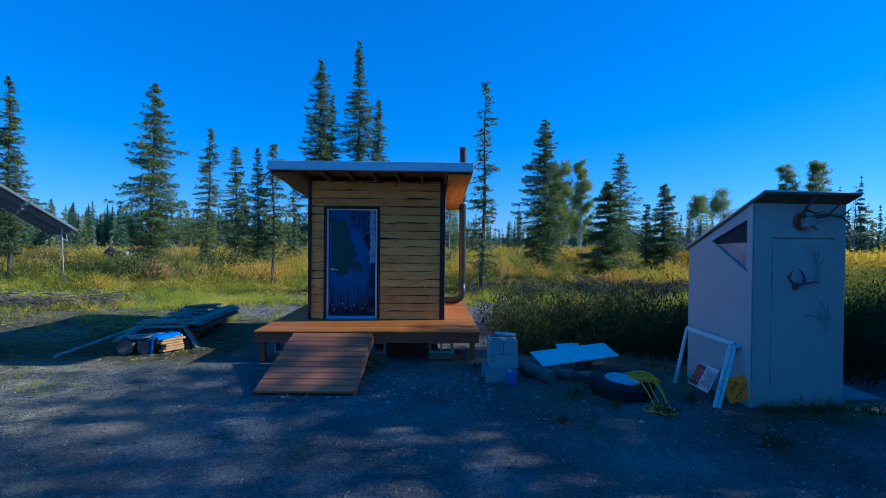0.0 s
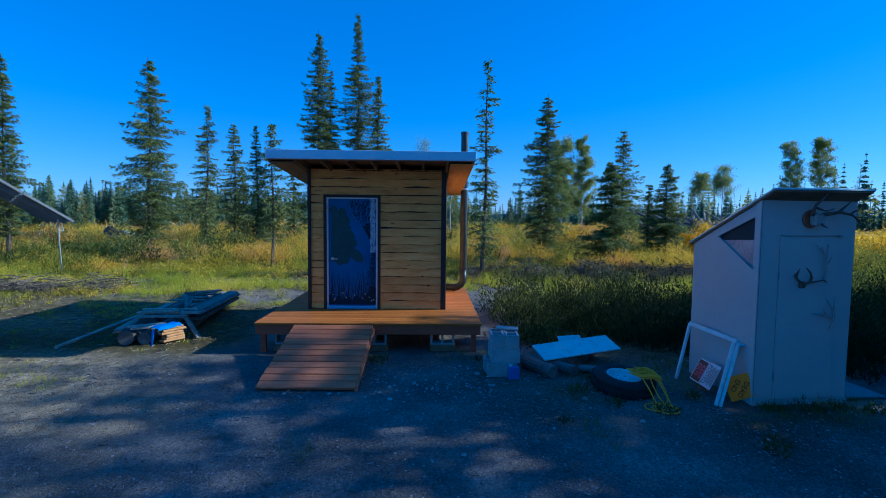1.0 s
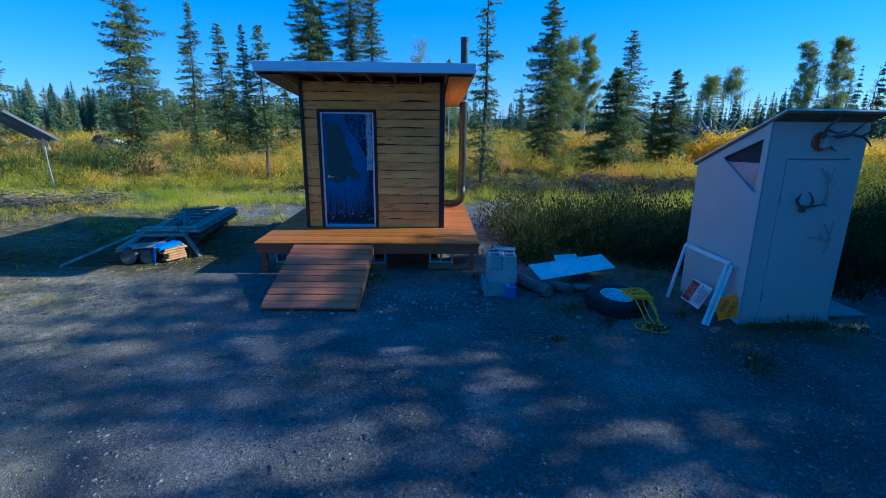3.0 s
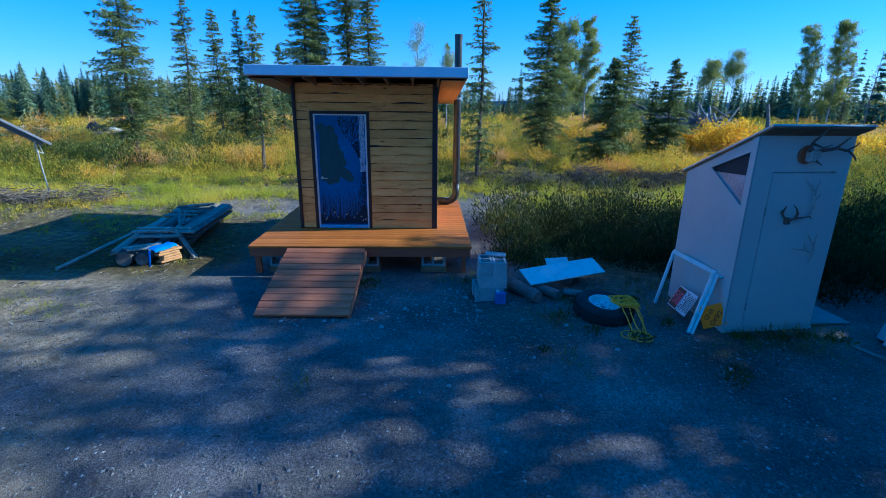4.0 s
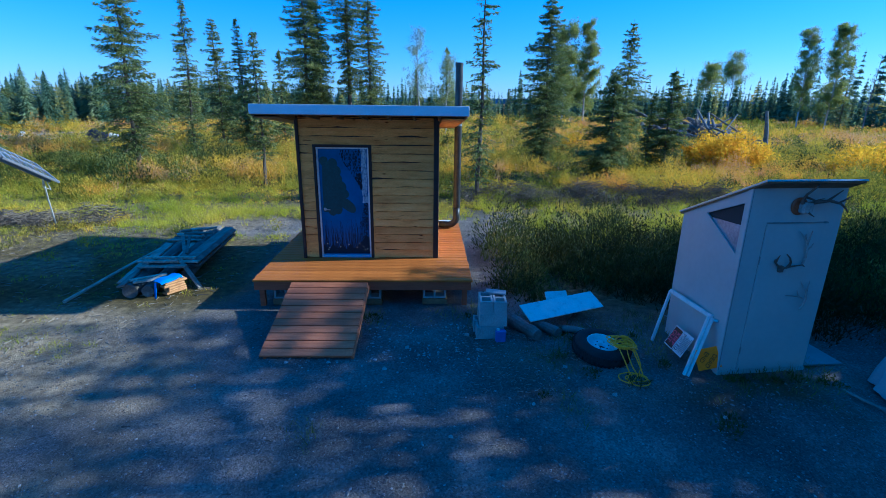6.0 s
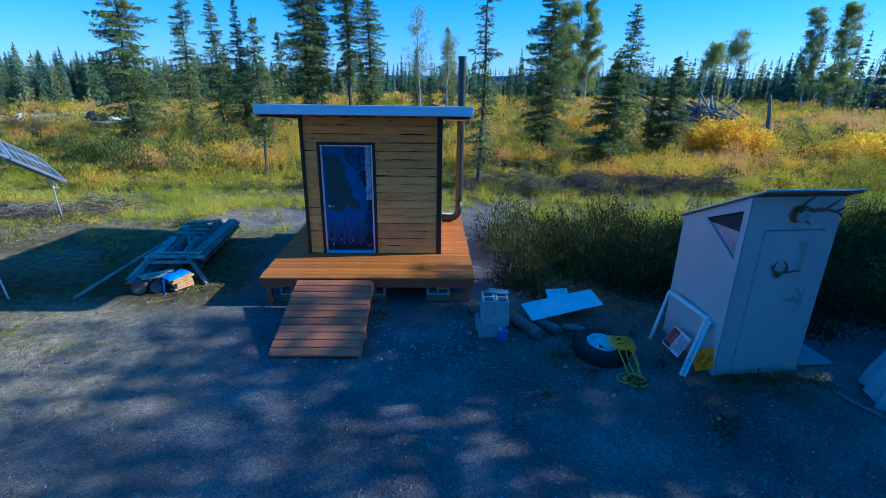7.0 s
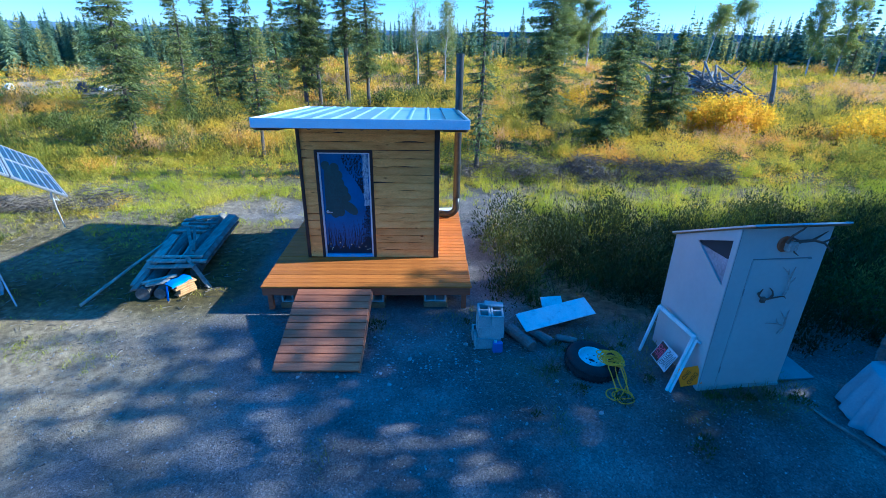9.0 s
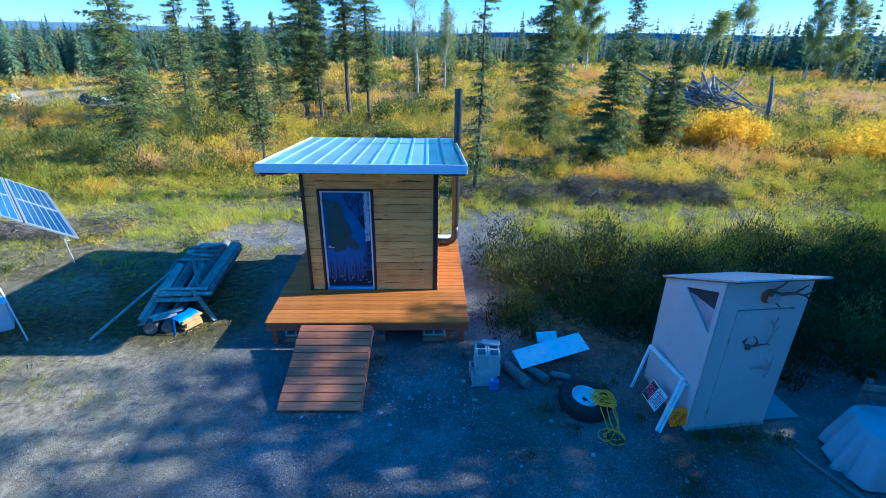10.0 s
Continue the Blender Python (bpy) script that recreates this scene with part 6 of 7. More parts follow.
# trees added beside the yard, out of sight, so that their shade falls over it
def unseen_spruce(x, y, h, r, seed):
    full = 0.6 if h < 6 else (0.22 if y < -2 else 0.40)
    shade_spruce("spruce_tree", x, y, h, r, seed, 0.03, full, irregular=0.8, label="broad spruce tree added out of view to shade the gravel yard", group="spruces by the yard")


unseen_spruce(10.6, 1.6, 9.2, 1.8, 51)
unseen_spruce(11.8, 3.4, 9.6, 1.7, 52)
unseen_spruce(11.4, 7.4, 7.6, 1.6, 55)
unseen_spruce(13.4, 8.7, 9.0, 1.7, 56)
unseen_spruce(15.0, 8.75, 10.4, 2.3, 80)
unseen_spruce(12.4, 9.8, 7.2, 1.7, 57)
unseen_spruce(12.9, 10.7, 6.2, 1.9, 58)
unseen_spruce(14.4, 11.4, 6.4, 2.0, 59)
unseen_spruce(15.8, 12.3, 6.6, 1.7, 60)
unseen_spruce(15.8, 7.3, 9.5, 1.9, 66)
unseen_spruce(14.6, 1.8, 10.6, 1.8, 67)
unseen_spruce(11.8, 0.0, 9.5, 1.8, 68)
unseen_spruce(9.9, 4.4, 5.3, 2.0, 78)
unseen_spruce(10.5, 5.7, 5.7, 2.0, 86)
unseen_spruce(10.9, 6.3, 6.7, 1.7, 90)
unseen_spruce(12.2, 7.15, 10.5, 1.3, 98)
unseen_spruce(11.5, 4.55, 9.5, 0.9, 100)
unseen_spruce(13.4, 5.75, 10.0, 1.0, 99)
unseen_spruce(10.3, 5.0, 5.5, 2.0, 91)
unseen_spruce(9.9, 6.7, 3.9, 1.1, 87)
unseen_spruce(9.2, 3.4, 3.6, 1.4, 88)
unseen_spruce(8.9, 4.9, 3.3, 1.0, 89)
# close on the right, unseen: added to keep sky light off the yard
unseen_spruce(8.4, 2.5, 8.6, 1.9, 81)
unseen_spruce(7.6, 0.6, 9.4, 1.9, 82)
unseen_spruce(8.8, -1.4, 10.0, 2.0, 83)
unseen_spruce(6.8, -3.2, 9.0, 1.9, 84)
unseen_spruce(9.8, 3.0, 6.5, 1.8, 85)
# unseen ring round the back of the camera, added only to block sky light
for k in range(17):
    a, d = radians(188 + 164 * k / 16), 11.5 + 3.0 * (k % 2) + 1.1 * math.sin(k * 2.3)
    shade_spruce("spruce_tree", d * math.cos(a), d * math.sin(a), 12.5 + 1.8 * math.sin(k * 1.7), 2.3, 110 + k, 0.03, 0.27, irregular=0.6, label="broad spruce tree added out of view to shade the gravel yard", group="spruces by the yard")
# six more behind the camera, added to dim the sky's fill
unseen_spruce(-9.0, -7.0, 8.5, 1.8, 92)
unseen_spruce(-5.5, -8.5, 9.5, 1.8, 93)
unseen_spruce(-2.0, -9.0, 9.0, 1.8, 94)
unseen_spruce(1.5, -8.6, 9.6, 1.8, 95)
unseen_spruce(4.6, -7.0, 9.0, 1.9, 96)
unseen_spruce(10.6, -4.5, 9.5, 2.0, 97)
unseen_spruce(14.0, 8.3, 9.9, 1.8, 79)
unseen_spruce(17.6, 4.2, 8.6, 1.6, 71)
unseen_spruce(15.6, 9.3, 11.6, 1.7, 72)
unseen_spruce(14.6, 8.0, 10.0, 1.6, 73)
unseen_spruce(18.0, 9.8, 12.0, 1.6, 74)
unseen_spruce(18.4, 8.4, 12.6, 1.8, 75)
unseen_spruce(13.4, 10.2, 6.8, 1.3, 76)
unseen_spruce(15.2, 10.2, 8.0, 1.3, 77)
for x, y, h, w, n, seed in ((13.0, 6.3, 9.6, 1.5, 850, 41), (17.0, 6.1, 11.0, 1.5, 240, 42), (14.2, 4.9, 8.2, 1.4, 160, 43)):
    birch("birch_tree", x, y, h, w, seed, n_leaf=n, bare=0.2, size=0.2, label="leafy birch tree beside the gravel yard", group="birches by the yard")


def far_forest():
    rng = np.random.default_rng(77)
    edge = [(-95, 36), (-60, 38), (-40, 45), (-32, 60), (-22, 84), (-8, 112), (16, 96), (44, 108), (57, 92), (57, 68), (80, 58), (110, 50)]
    place = []
    for (xa, ya), (xb, yb) in zip(edge[:-1], edge[1:]):
        n = int(math.hypot(xb - xa, yb - ya) * (8.0 if xb < -20 else 3.9))
        for _ in range(n):
            t = rng.random()
            d = abs(rng.normal(0, 1)) ** 1.6 * 11
            x, y = xa + (xb - xa) * t, ya + (yb - ya) * t
            away = math.hypot(x, y)
            place.append((x * (1 + d / away), y * (1 + d / away)))
    for _ in range(900):
        a, d = rng.uniform(radians(38), radians(142)), rng.uniform(125, 420)
        place.append((d * math.cos(a), d * math.sin(a)))
    quads, tints = [], []
    for x, y in place:
        d = math.hypot(x, y)
        if abs(x) > y + 9:
            continue
        h = (2.6 + 4.2 * rng.random() ** 1.3) * (1.0 if d < 130 else 1.1)
        if x > 48:
            h *= 1.25
        if x < -18 and d < 120:
            h = 3.3 + 2.4 * rng.random()
        if rng.random() < 0.12:
            h *= 1.2 if x < -18 else 1.45
        leafy = rng.random() < (0.09 if x < -18 else 0.05) and d > 50
        r = h * (rng.uniform(0.13, 0.21) if x < -18 and d < 120 else rng.uniform(0.09, 0.15))
        base = np.array([x, y, 0.35 + (0.004 * (d - 120) if d > 120 else 0)])
        nl = 46 if d < 80 and x < 0 else 30 if d < 80 else (19 if d < 130 else 10)
        per = 16 if d < 80 and x < 0 else 14 if d < 80 else (11 if d < 130 else 6)
        tone = rng.uniform(0.0, 0.8)
        for i in range(nl):
            f = (i + rng.uniform(0, 0.8)) / nl
            az = rng.uniform(0, 2 * np.pi, per)
            if leafy:
                ln = r * 1.7 * math.sin(math.pi * min(1, 0.15 + f * 0.85)) * rng.uniform(0.4, 1.1, per)
            else:
                ln = r * (1 - f) ** 0.8 * rng.uniform(0.25, 1.25, per) + 0.08
            out = np.stack([np.cos(az), np.sin(az), np.zeros(per)], 1)
            c = base + np.array([0, 0, h * (0.04 + 0.96 * f)]) + out * (ln * 0.62)[:, None]
            u = unit(out + np.array([0, 0, 0.5 if leafy else -0.45]))
            v = unit(np.cross(u, np.array([0, 0, 1.0]) + rng.normal(0, 0.5, (per, 3))))
            thin = 0.22 if d < 80 else 0.8
            quads.append(leaves(c, u, v, np.minimum(ln * 1.25 + 0.1, 0.5 if d < 80 and x < 0 else 0.7) * (0.6 if leafy else 1), (ln * 0.75 + h * 0.03) * thin))
            tints.append(np.clip(rng.normal(tone, 0.08, per), 0, 0.86) if not leafy else rng.uniform(0.88, 1.0, per))
        c = base + np.array([[0, 0, h * 0.96]])
        quads.append(leaves(c, np.array([[0, 0, 1.0]]), np.array([[1.0, 0, 0]]), [h * 0.16], [0.12]))
        quads.append(leaves(base + np.array([[0, 0, h * 0.45]]), np.array([[0, 0, 1.0]]), np.array([[1.0, 0, 0]]), [h * 0.9], [0.25]))
        tints += [np.array([tone]), np.array([0.0])]
    tagged(part("far_forest", quads_mesh("far_forest", np.concatenate(quads), HAZED_NEEDLES, np.concatenate(tints)), HAZED_NEEDLES), "dense belt of small spruces across the distance, hazed paler in colour", "forest", kind="stuff")


far_forest()


# ---- brush and grass ----
def zs(xy):
    return np.array([land(float(a), float(c)) for a, c in xy])


def scatter(rng, n, x0, x1, y0, y1, keep):
    xy = np.stack([rng.uniform(x0, x1, n), rng.uniform(y0, y1, n)], 1)
    return xy[np.array([keep(float(a), float(c)) > rng.random() for a, c in xy])]


def in_view(x, y, margin=1.5):
    return abs(x) < (y + margin) * 0.98 + margin


def blocked(x, y):
    return 5.3 < x < 7.8 and 4.5 < y < 6.3 or abs(x + 1.25) < 2.0 and 7.4 < y < 12.2 or (3.3 < x < 5.2 and 5.6 < y < 7.4)


def plants(name, rng, xy, hmin, hmax, per, leaf, spread_w, mat, tints, label, category, upright=0.8, slim=0.32):
    """Leafy stalks: each plant a sheaf of leaves from the ground up."""
    n = len(xy)
    base = np.column_stack([xy, zs(xy)])
    h = rng.uniform(hmin, hmax, n) * np.array([0.55 + 0.9 * (0.5 + n2(a, c, 0.45, 4.0)) for a, c in xy])
    tone = np.array([tints(float(a), float(c), rng) for a, c in xy])
    idx = np.repeat(np.arange(n), per)
    f = rng.uniform(0.05, 1.0, n * per)
    off = rng.normal(0, 1, (n * per, 2)) * (spread_w * (0.35 + 0.8 * f))[:, None]
    c = base[idx].copy()
    c[:, :2] += off
    c[:, 2] += f * h[idx]
    u = unit(np.column_stack([off * 1.2 + rng.normal(0, 0.5, (n * per, 2)) * spread_w, np.full(n * per, spread_w * 1.4 * upright) * rng.uniform(0.3, 1.6, n * per)]))
    v = unit(np.cross(u, rng.normal(0, 1, (n * per, 3))))
    L = leaf * rng.uniform(0.6, 1.3, n * per)
    t = np.clip(tone[idx] + rng.normal(0, 0.035, n * per), 0, 1)
    tagged(part(name, quads_mesh(name, leaves(c, u, v, L, L * slim), mat, t), mat), label, category, kind="stuff")


def brush_keep(x, y):
    if not in_view(x, y) or blocked(x, y):
        return 0
    start = 16.0 if 1.0 < x < 9.5 else 14.2
    k = smooth(start, start + 2.4, y + 1.3 * n2(x, y, 0.4, 6.0)) * (1 - 0.95 * gravel_at(x, y)) * (1 - 0.95 * sand_at(x, y))
    return k * (0.22 + 0.78 * smooth(-0.30, 0.20, n2(x, y, 0.34, 11.0)))


def brush_tone(x, y, rng):
    t = 0.33 + 0.75 * n2(x, y, 0.15, 2.5) + 0.75 * n2(x, y, 0.55, 8.0) + 0.24 * smooth(18, 34, y)
    return max(0, min(1, t + rng.normal(0, 0.18)))


def clumps(name, rng, xy, r0, r1, h0, h1, per, leaf, mat, tone, label, category, slim=0.36, edge=0.6):
    """Rounded clumps of leafy shoots, each with a colour of its own, lower towards its rim."""
    n = len(xy)
    base = np.column_stack([xy, zs(xy)])
    size = rng.random(n) ** 1.6
    R, H = r0 + (r1 - r0) * size, (h0 + (h1 - h0) * size) * rng.uniform(0.75, 1.25, n)
    hue = np.array([tone(float(a), float(c), rng) for a, c in xy])
    count = np.maximum(12, (per * (R / r1) ** 1.5).astype(int))
    idx = np.repeat(np.arange(n), count)
    m = len(idx)
    a, s = rng.uniform(0, 2 * np.pi, m), np.sqrt(rng.random(m))
    wob = 1 + 0.28 * np.sin(3 * a + idx * 1.7) + 0.16 * np.sin(7 * a + idx)
    top = H[idx] * (1 - edge * s ** 2) * (0.82 + 0.25 * np.sin(5 * a + 9 * s + idx))
    f = rng.random(m) ** 0.6
    off = np.stack([np.cos(a), np.sin(a)], 1) * (s * R[idx] * wob * (0.7 + 0.3 * f))[:, None]
    c = base[idx].copy()
    c[:, :2] += off
    c[:, 2] += top * f + 0.02
    u = unit(np.column_stack([off / R[idx][:, None] * 0.6 + rng.normal(0, 0.5, (m, 2)), rng.uniform(0.4, 1.9, m)]))
    v = unit(np.cross(u, rng.normal(0, 1, (m, 3))))
    L = leaf * rng.uniform(0.55, 1.35, m)
    t = np.clip(hue[idx] + rng.normal(0, 0.04, m), 0, 1)
    tagged(part(name, quads_mesh(name, leaves(c, u, v, L, L * slim), mat, t), mat), label, category, kind="stuff")


def clump_tone(x, y, rng):
    pick = 0.18 + 0.64 * rng.random() + 0.95 * n2(x, y, 0.15, 2.5) + 0.12 * smooth(18, 32, y) - 0.20 * (1 - smooth(17, 24, y))
    if pick < 0.42:
        return rng.uniform(0.02, 0.24)
    if pick < 0.64:
        return rng.uniform(0.26, 0.48)
    if pick < 0.83:
        return rng.uniform(0.50, 0.68)
    return rng.uniform(0.74, 0.92)


rng = np.random.default_rng(5)
plants("autumn_brush", rng, scatter(rng, 15000, -30, 30, 14, 31, brush_keep), 0.15, 0.62, 36, 0.066, 0.085, BRUSH, brush_tone, "knee-high autumn brush in green, yellow and rust", "brush", 2.2, 0.32)
clumps("autumn_shrubs", rng, scatter(rng, 1150, -30, 30, 14.5, 32, brush_keep), 0.22, 0.85, 0.35, 1.15, 900, 0.080, BRUSH, clump_tone, "rounded clumps of autumn shrubs in green, gold and rust", "shrub", 0.36)
plants("autumn_brush", rng, scatter(rng, 11000, -50, 52, 30, 75, brush_keep), 0.3, 0.85, 26, 0.12, 0.16, BRUSH, brush_tone, "distant autumn brush in gold and rust", "brush", 2.2, 0.34)
clumps("autumn_shrubs", rng, scatter(rng, 850, -44, 46, 31, 50, brush_keep), 0.4, 1.2, 0.4, 1.4, 330, 0.14, BRUSH, clump_tone, "distant clumps of golden autumn shrubs", "shrub", 0.42)
clumps("autumn_shrubs", rng, scatter(rng, 1150, -58, 60, 50, 80, brush_keep), 0.4, 1.3, 0.4, 1.5, 150, 0.25, BRUSH, clump_tone, "far clumps of golden autumn shrubs", "shrub", 0.45)
plants("autumn_brush", rng, scatter(rng, 5500, -95, 100, 75, 125, brush_keep), 0.5, 1.0, 10, 0.5, 0.5, BRUSH, brush_tone, "far golden brush below the forest", "brush", 1.2, 0.4)


def cover_keep(x, y):
    if not in_view(x, y) or blocked(x, y):
        return 0
    return smooth(14.0, 16.5, y + 1.2 * n2(x, y, 0.4, 6.0)) * (1 - 0.9 * sand_at(x, y)) * (0.25 if 0.6 < x < 9.6 and 15.4 < y < 17.2 else 1)


plants("field_cover", rng, scatter(rng, 14000, -30, 30, 14, 33, cover_keep), 0.05, 0.22, 13, 0.075, 0.17, BRUSH, lambda x, y, r: max(0, min(0.9, 0.20 + 0.6 * n2(x, y, 0.3, 19.0) + r.normal(0, 0.12))), "low leafy ground cover of the autumn field", "ground cover", 1.0, 0.4)


def shrub_keep(x, y):
    return brush_keep(x, y) * smooth(-0.05, 0.25, n2(x, y, 0.30, 31.0))


clumps("green_shrubs", rng, scatter(rng, 1500, -30, 34, 15.5, 42, shrub_keep), 0.35, 1.0, 0.5, 1.25, 620, 0.10, WILLOW, lambda x, y, r: max(0, min(1, 0.5 + 0.3 * n2(x, y, 0.5, 3.3) + r.normal(0, 0.2))), "dark green shrubs among the autumn brush", "shrub", 0.4)


def lawn_keep(x, y):
    if not in_view(x, y, 2.5) or blocked(x, y):
        return 0
    k = (1 - 0.985 * gravel_at(x, y)) * (1 - 0.55 * sand_at(x, y)) * (1 - smooth(15.8, 19.5, y + 1.5 * n2(x, y, 0.3, 3.0)))
    if x > 1.5:
        k *= 0.6 * smooth(11.0, 12.5, y)
    else:
        k *= 0.06 + 0.16 * smooth(7.6, 8.6, y) + 0.78 * smooth(9.2, 11.2, y + 0.8 * n2(x, y, 0.6, 1.5))
    if 0.8 < x < 9.5 and 14.9 < y < 16.6:
        k *= 0.45
    return k * smooth(-0.55, 0.05, n2(x, y, 0.55, 15.0) + 0.35 * n2(x, y, 1.9, 4.0)) * (0.55 + 0.45 * smooth(-0.2, 0.15, n2(x, y, 1.25, 14.0)))


def lawn_height(x, y):
    return (0.30 + 0.70 * smooth(10.5, 13.0, y)) * (0.6 + 0.9 * (0.5 + n2(x, y, 0.7, 3.0)))


def grass_field(name, rng, tufts, per, radius, h0, h1, w, lean, mat, tone, label, height=lawn_height):
    """Tufts of blades that lean out from their middle."""
    n = len(tufts) * per
    idx = np.repeat(np.arange(len(tufts)), per)
    off = rng.normal(0, radius, (n, 2))
    xy = tufts[idx] + off
    base = np.column_stack([xy, zs(tufts)[idx] - 0.01])
    size = np.array([height(float(a), float(c)) for a, c in tufts]) * rng.uniform(0.7, 1.25, len(tufts))
    hh = rng.uniform(h0, h1, n) * size[idx]
    q = blades(rng, base, hh, w * rng.uniform(0.6, 1.3, n), rng.uniform(0.1, lean, n))
    t0 = np.array([tone + 0.55 * n2(a, c, 0.5, 6.0) for a, c in tufts]) + rng.normal(0, 0.14, len(tufts))
    t = np.clip(t0[idx] + rng.normal(0, 0.08, n), 0, 1)
    tagged(part(name, quads_mesh(name, q, mat, t), mat), label, "grass", kind="stuff")


grass_field("grass", rng, scatter(rng, 26000, -21, 2, 5.5, 22, lawn_keep), 15, 0.06, 0.07, 0.24, 0.009, 1.0, GRASS, 0.45, "yellow-green tufts of wild grass at the yard's edge")
grass_field("grass", rng, scatter(rng, 16500, 0.5, 21, 10.5, 22, lawn_keep), 15, 0.065, 0.10, 0.32, 0.010, 0.9, GRASS, 0.42, "yellow-green tufts of wild grass behind the cabin")


def herb_keep(x, y):
    return lawn_keep(x, y) * smooth(0.0, 0.3, n2(x, y, 0.5, 23.0)) * smooth(9.5, 11.5, y)


clumps("meadow_herbs", rng, scatter(rng, 9000, -21, 14, 9, 20, herb_keep), 0.10, 0.34, 0.10, 0.34, 150, 0.055, BRUSH, lambda x, y, r: max(0.0, min(0.7, 0.24 + 0.5 * n2(x, y, 0.4, 12.0) + r.normal(0, 0.12))), "low leafy green and yellow herbs in the meadow", "herbs", 0.34, 0.7)


def stalk_keep(x, y):
    return brush_keep(x, y) * smooth(0.0, 0.35, n2(x, y, 0.18, 41.0))


grass_field("seed_stalks", rng, scatter(rng, 9500, -34, 36, 17.5, 48, stalk_keep), 5, 0.14, 0.45, 0.95, 0.018, 0.25, BRUSH, 0.84, "dry rust and straw seed stalks standing in the field", lambda x, y: 1.0)


def yard_tufts(x, y):
    spots = ((3.9, 5.72, 0.45), (4.6, 5.8, 0.4), (1.95, 6.75, 0.35), (1.75, 6.15, 0.25), (2.9, 6.7, 0.5), (-0.95, 7.15, 0.3), (0.75, 7.4, 0.5), (3.3, 7.0, 0.6), (1.6, 5.0, 0.2), (-1.2, 4.6, 0.15))
    return max(math.exp(-((x - a) ** 2 + (y - c) ** 2) / (r * r)) for a, c, r in spots) * (0 if 3.6 < x < 4.9 and y > 5.84 else 1)


grass_field("grass", rng, scatter(rng, 4200, -7.5, 5.2, 4.2, 7.8, yard_tufts), 9, 0.05, 0.06, 0.18, 0.007, 1.0, WILLOW, 0.75, "small green tufts of grass in the gravel", lambda x, y: 0.9)


WEED_SPOTS = [(3.72 + 0.095 * k, 5.60 + 0.03 * math.sin(3 * k)) for k in (0, 1, 2, 5, 6, 9, 12)] + [(1.95, 6.78), (2.05, 6.62), (2.75, 6.62), (2.95, 6.75), (1.72, 6.10), (2.05, 5.72), (3.05, 5.9), (3.35, 4.85), (3.2, 4.65), (1.35, 5.25), (0.72, 7.25), (0.55, 7.4), (-0.95, 7.2), (2.55, 5.5), (4.95, 5.55)]
clumps("weeds", rng, np.array(WEED_SPOTS), 0.07, 0.17, 0.05, 0.17, 130, 0.045, WILLOW, lambda x, y, r: r.uniform(0.2, 0.55), "low dark green weeds in the gravel and along the outhouse", "weeds", 0.36, 0.7)


def edge_keep(x, y):
    return max(math.exp(-((x - a) ** 2 / (r * r) + (y - c) ** 2 / (r * r * 0.3))) for a, c, r in ((-6.2, 6.5, 0.65), (-7.6, 6.8, 0.8), (-5.2, 6.2, 0.3)))


grass_field("grass", rng, scatter(rng, 620, -9.5, -4.4, 5.6, 8, edge_keep), 16, 0.05, 0.03, 0.11, 0.007, 1.1, GRASS, 0.35, "low green clumps of grass on sandy soil", lambda x, y: 0.9)


def willow_keep(x, y):
    if not in_view(x, y, 3) or blocked(x, y):
        return 0
    e = 0.5 * n2(x, y, 0.6, 21.0)
    near = 7.75 - 0.45 * smooth(2.6, 3.6, x) - 1.1 * smooth(4.7, 5.3, x)
    return smooth(0.95, 1.5, x + 0.7 * e) * smooth(near, near + 0.9, y + 0.9 * e) * (1 - smooth(10.0, 12.4, y + 2.2 * e - 0.10 * x))


def tall_keep(x, y):
    if not in_view(x, y, 3) or blocked(x, y):
        return 0
    e = 0.7 * n2(x, y, 0.5, 51.0)
    return smooth(1.6, 3.2, x + e) * smooth(10.6, 12.0, y + e) * (1 - smooth(12.9, 14.6, y + 1.4 * e - 0.22 * max(0, x - 5))) * (0.3 + 0.7 * smooth(-0.2, 0.2, n2(x, y, 1.0, 5.0)))


# leaves left of x = 4.8 toned darker: shade put into their colour
WILLOW_TONE = lambda x, y, r: max(0, min(1, 0.17 + 0.9 * n2(x, y, 0.8, 3.3) + r.normal(0, 0.17) + 0.25 * smooth(4.8, 7.0, x)))
clumps("willow_brush", rng, scatter(rng, 560, 0.8, 15, 6.4, 14.5, willow_keep), 0.22, 0.75, 0.28, 1.3, 900, 0.08, WILLOW, WILLOW_TONE, "dense dark green willow brush beside the yard", "brush", 0.32, 0.8)
plants("willow_brush", rng, scatter(rng, 1300, 0.8, 15, 6.4, 14.5, willow_keep), 0.2, 1.25, 40, 0.075, 0.11, WILLOW, WILLOW_TONE, "loose willow shoots among the dark brush", "brush", 1.3, 0.20)
grass_field("grass", rng, scatter(rng, 650, 0.6, 12, 6.4, 14, willow_keep), 16, 0.10, 0.30, 1.0, 0.009, 0.95, WILLOW, 0.26, "tall dark grass among the willow brush", lambda x, y: 0.45 + 0.75 * (0.5 + n2(x, y, 0.6, 2.0)))
grass_field("grass", rng, scatter(rng, 2200, 1.5, 17, 9.6, 17, tall_keep), 18, 0.08, 0.20, 0.60, 0.010, 0.8, GRASS, 0.30, "long yellow-green grass behind the willow brush", lambda x, y: 0.6 + 0.7 * (0.5 + n2(x, y, 0.6, 2.0)))


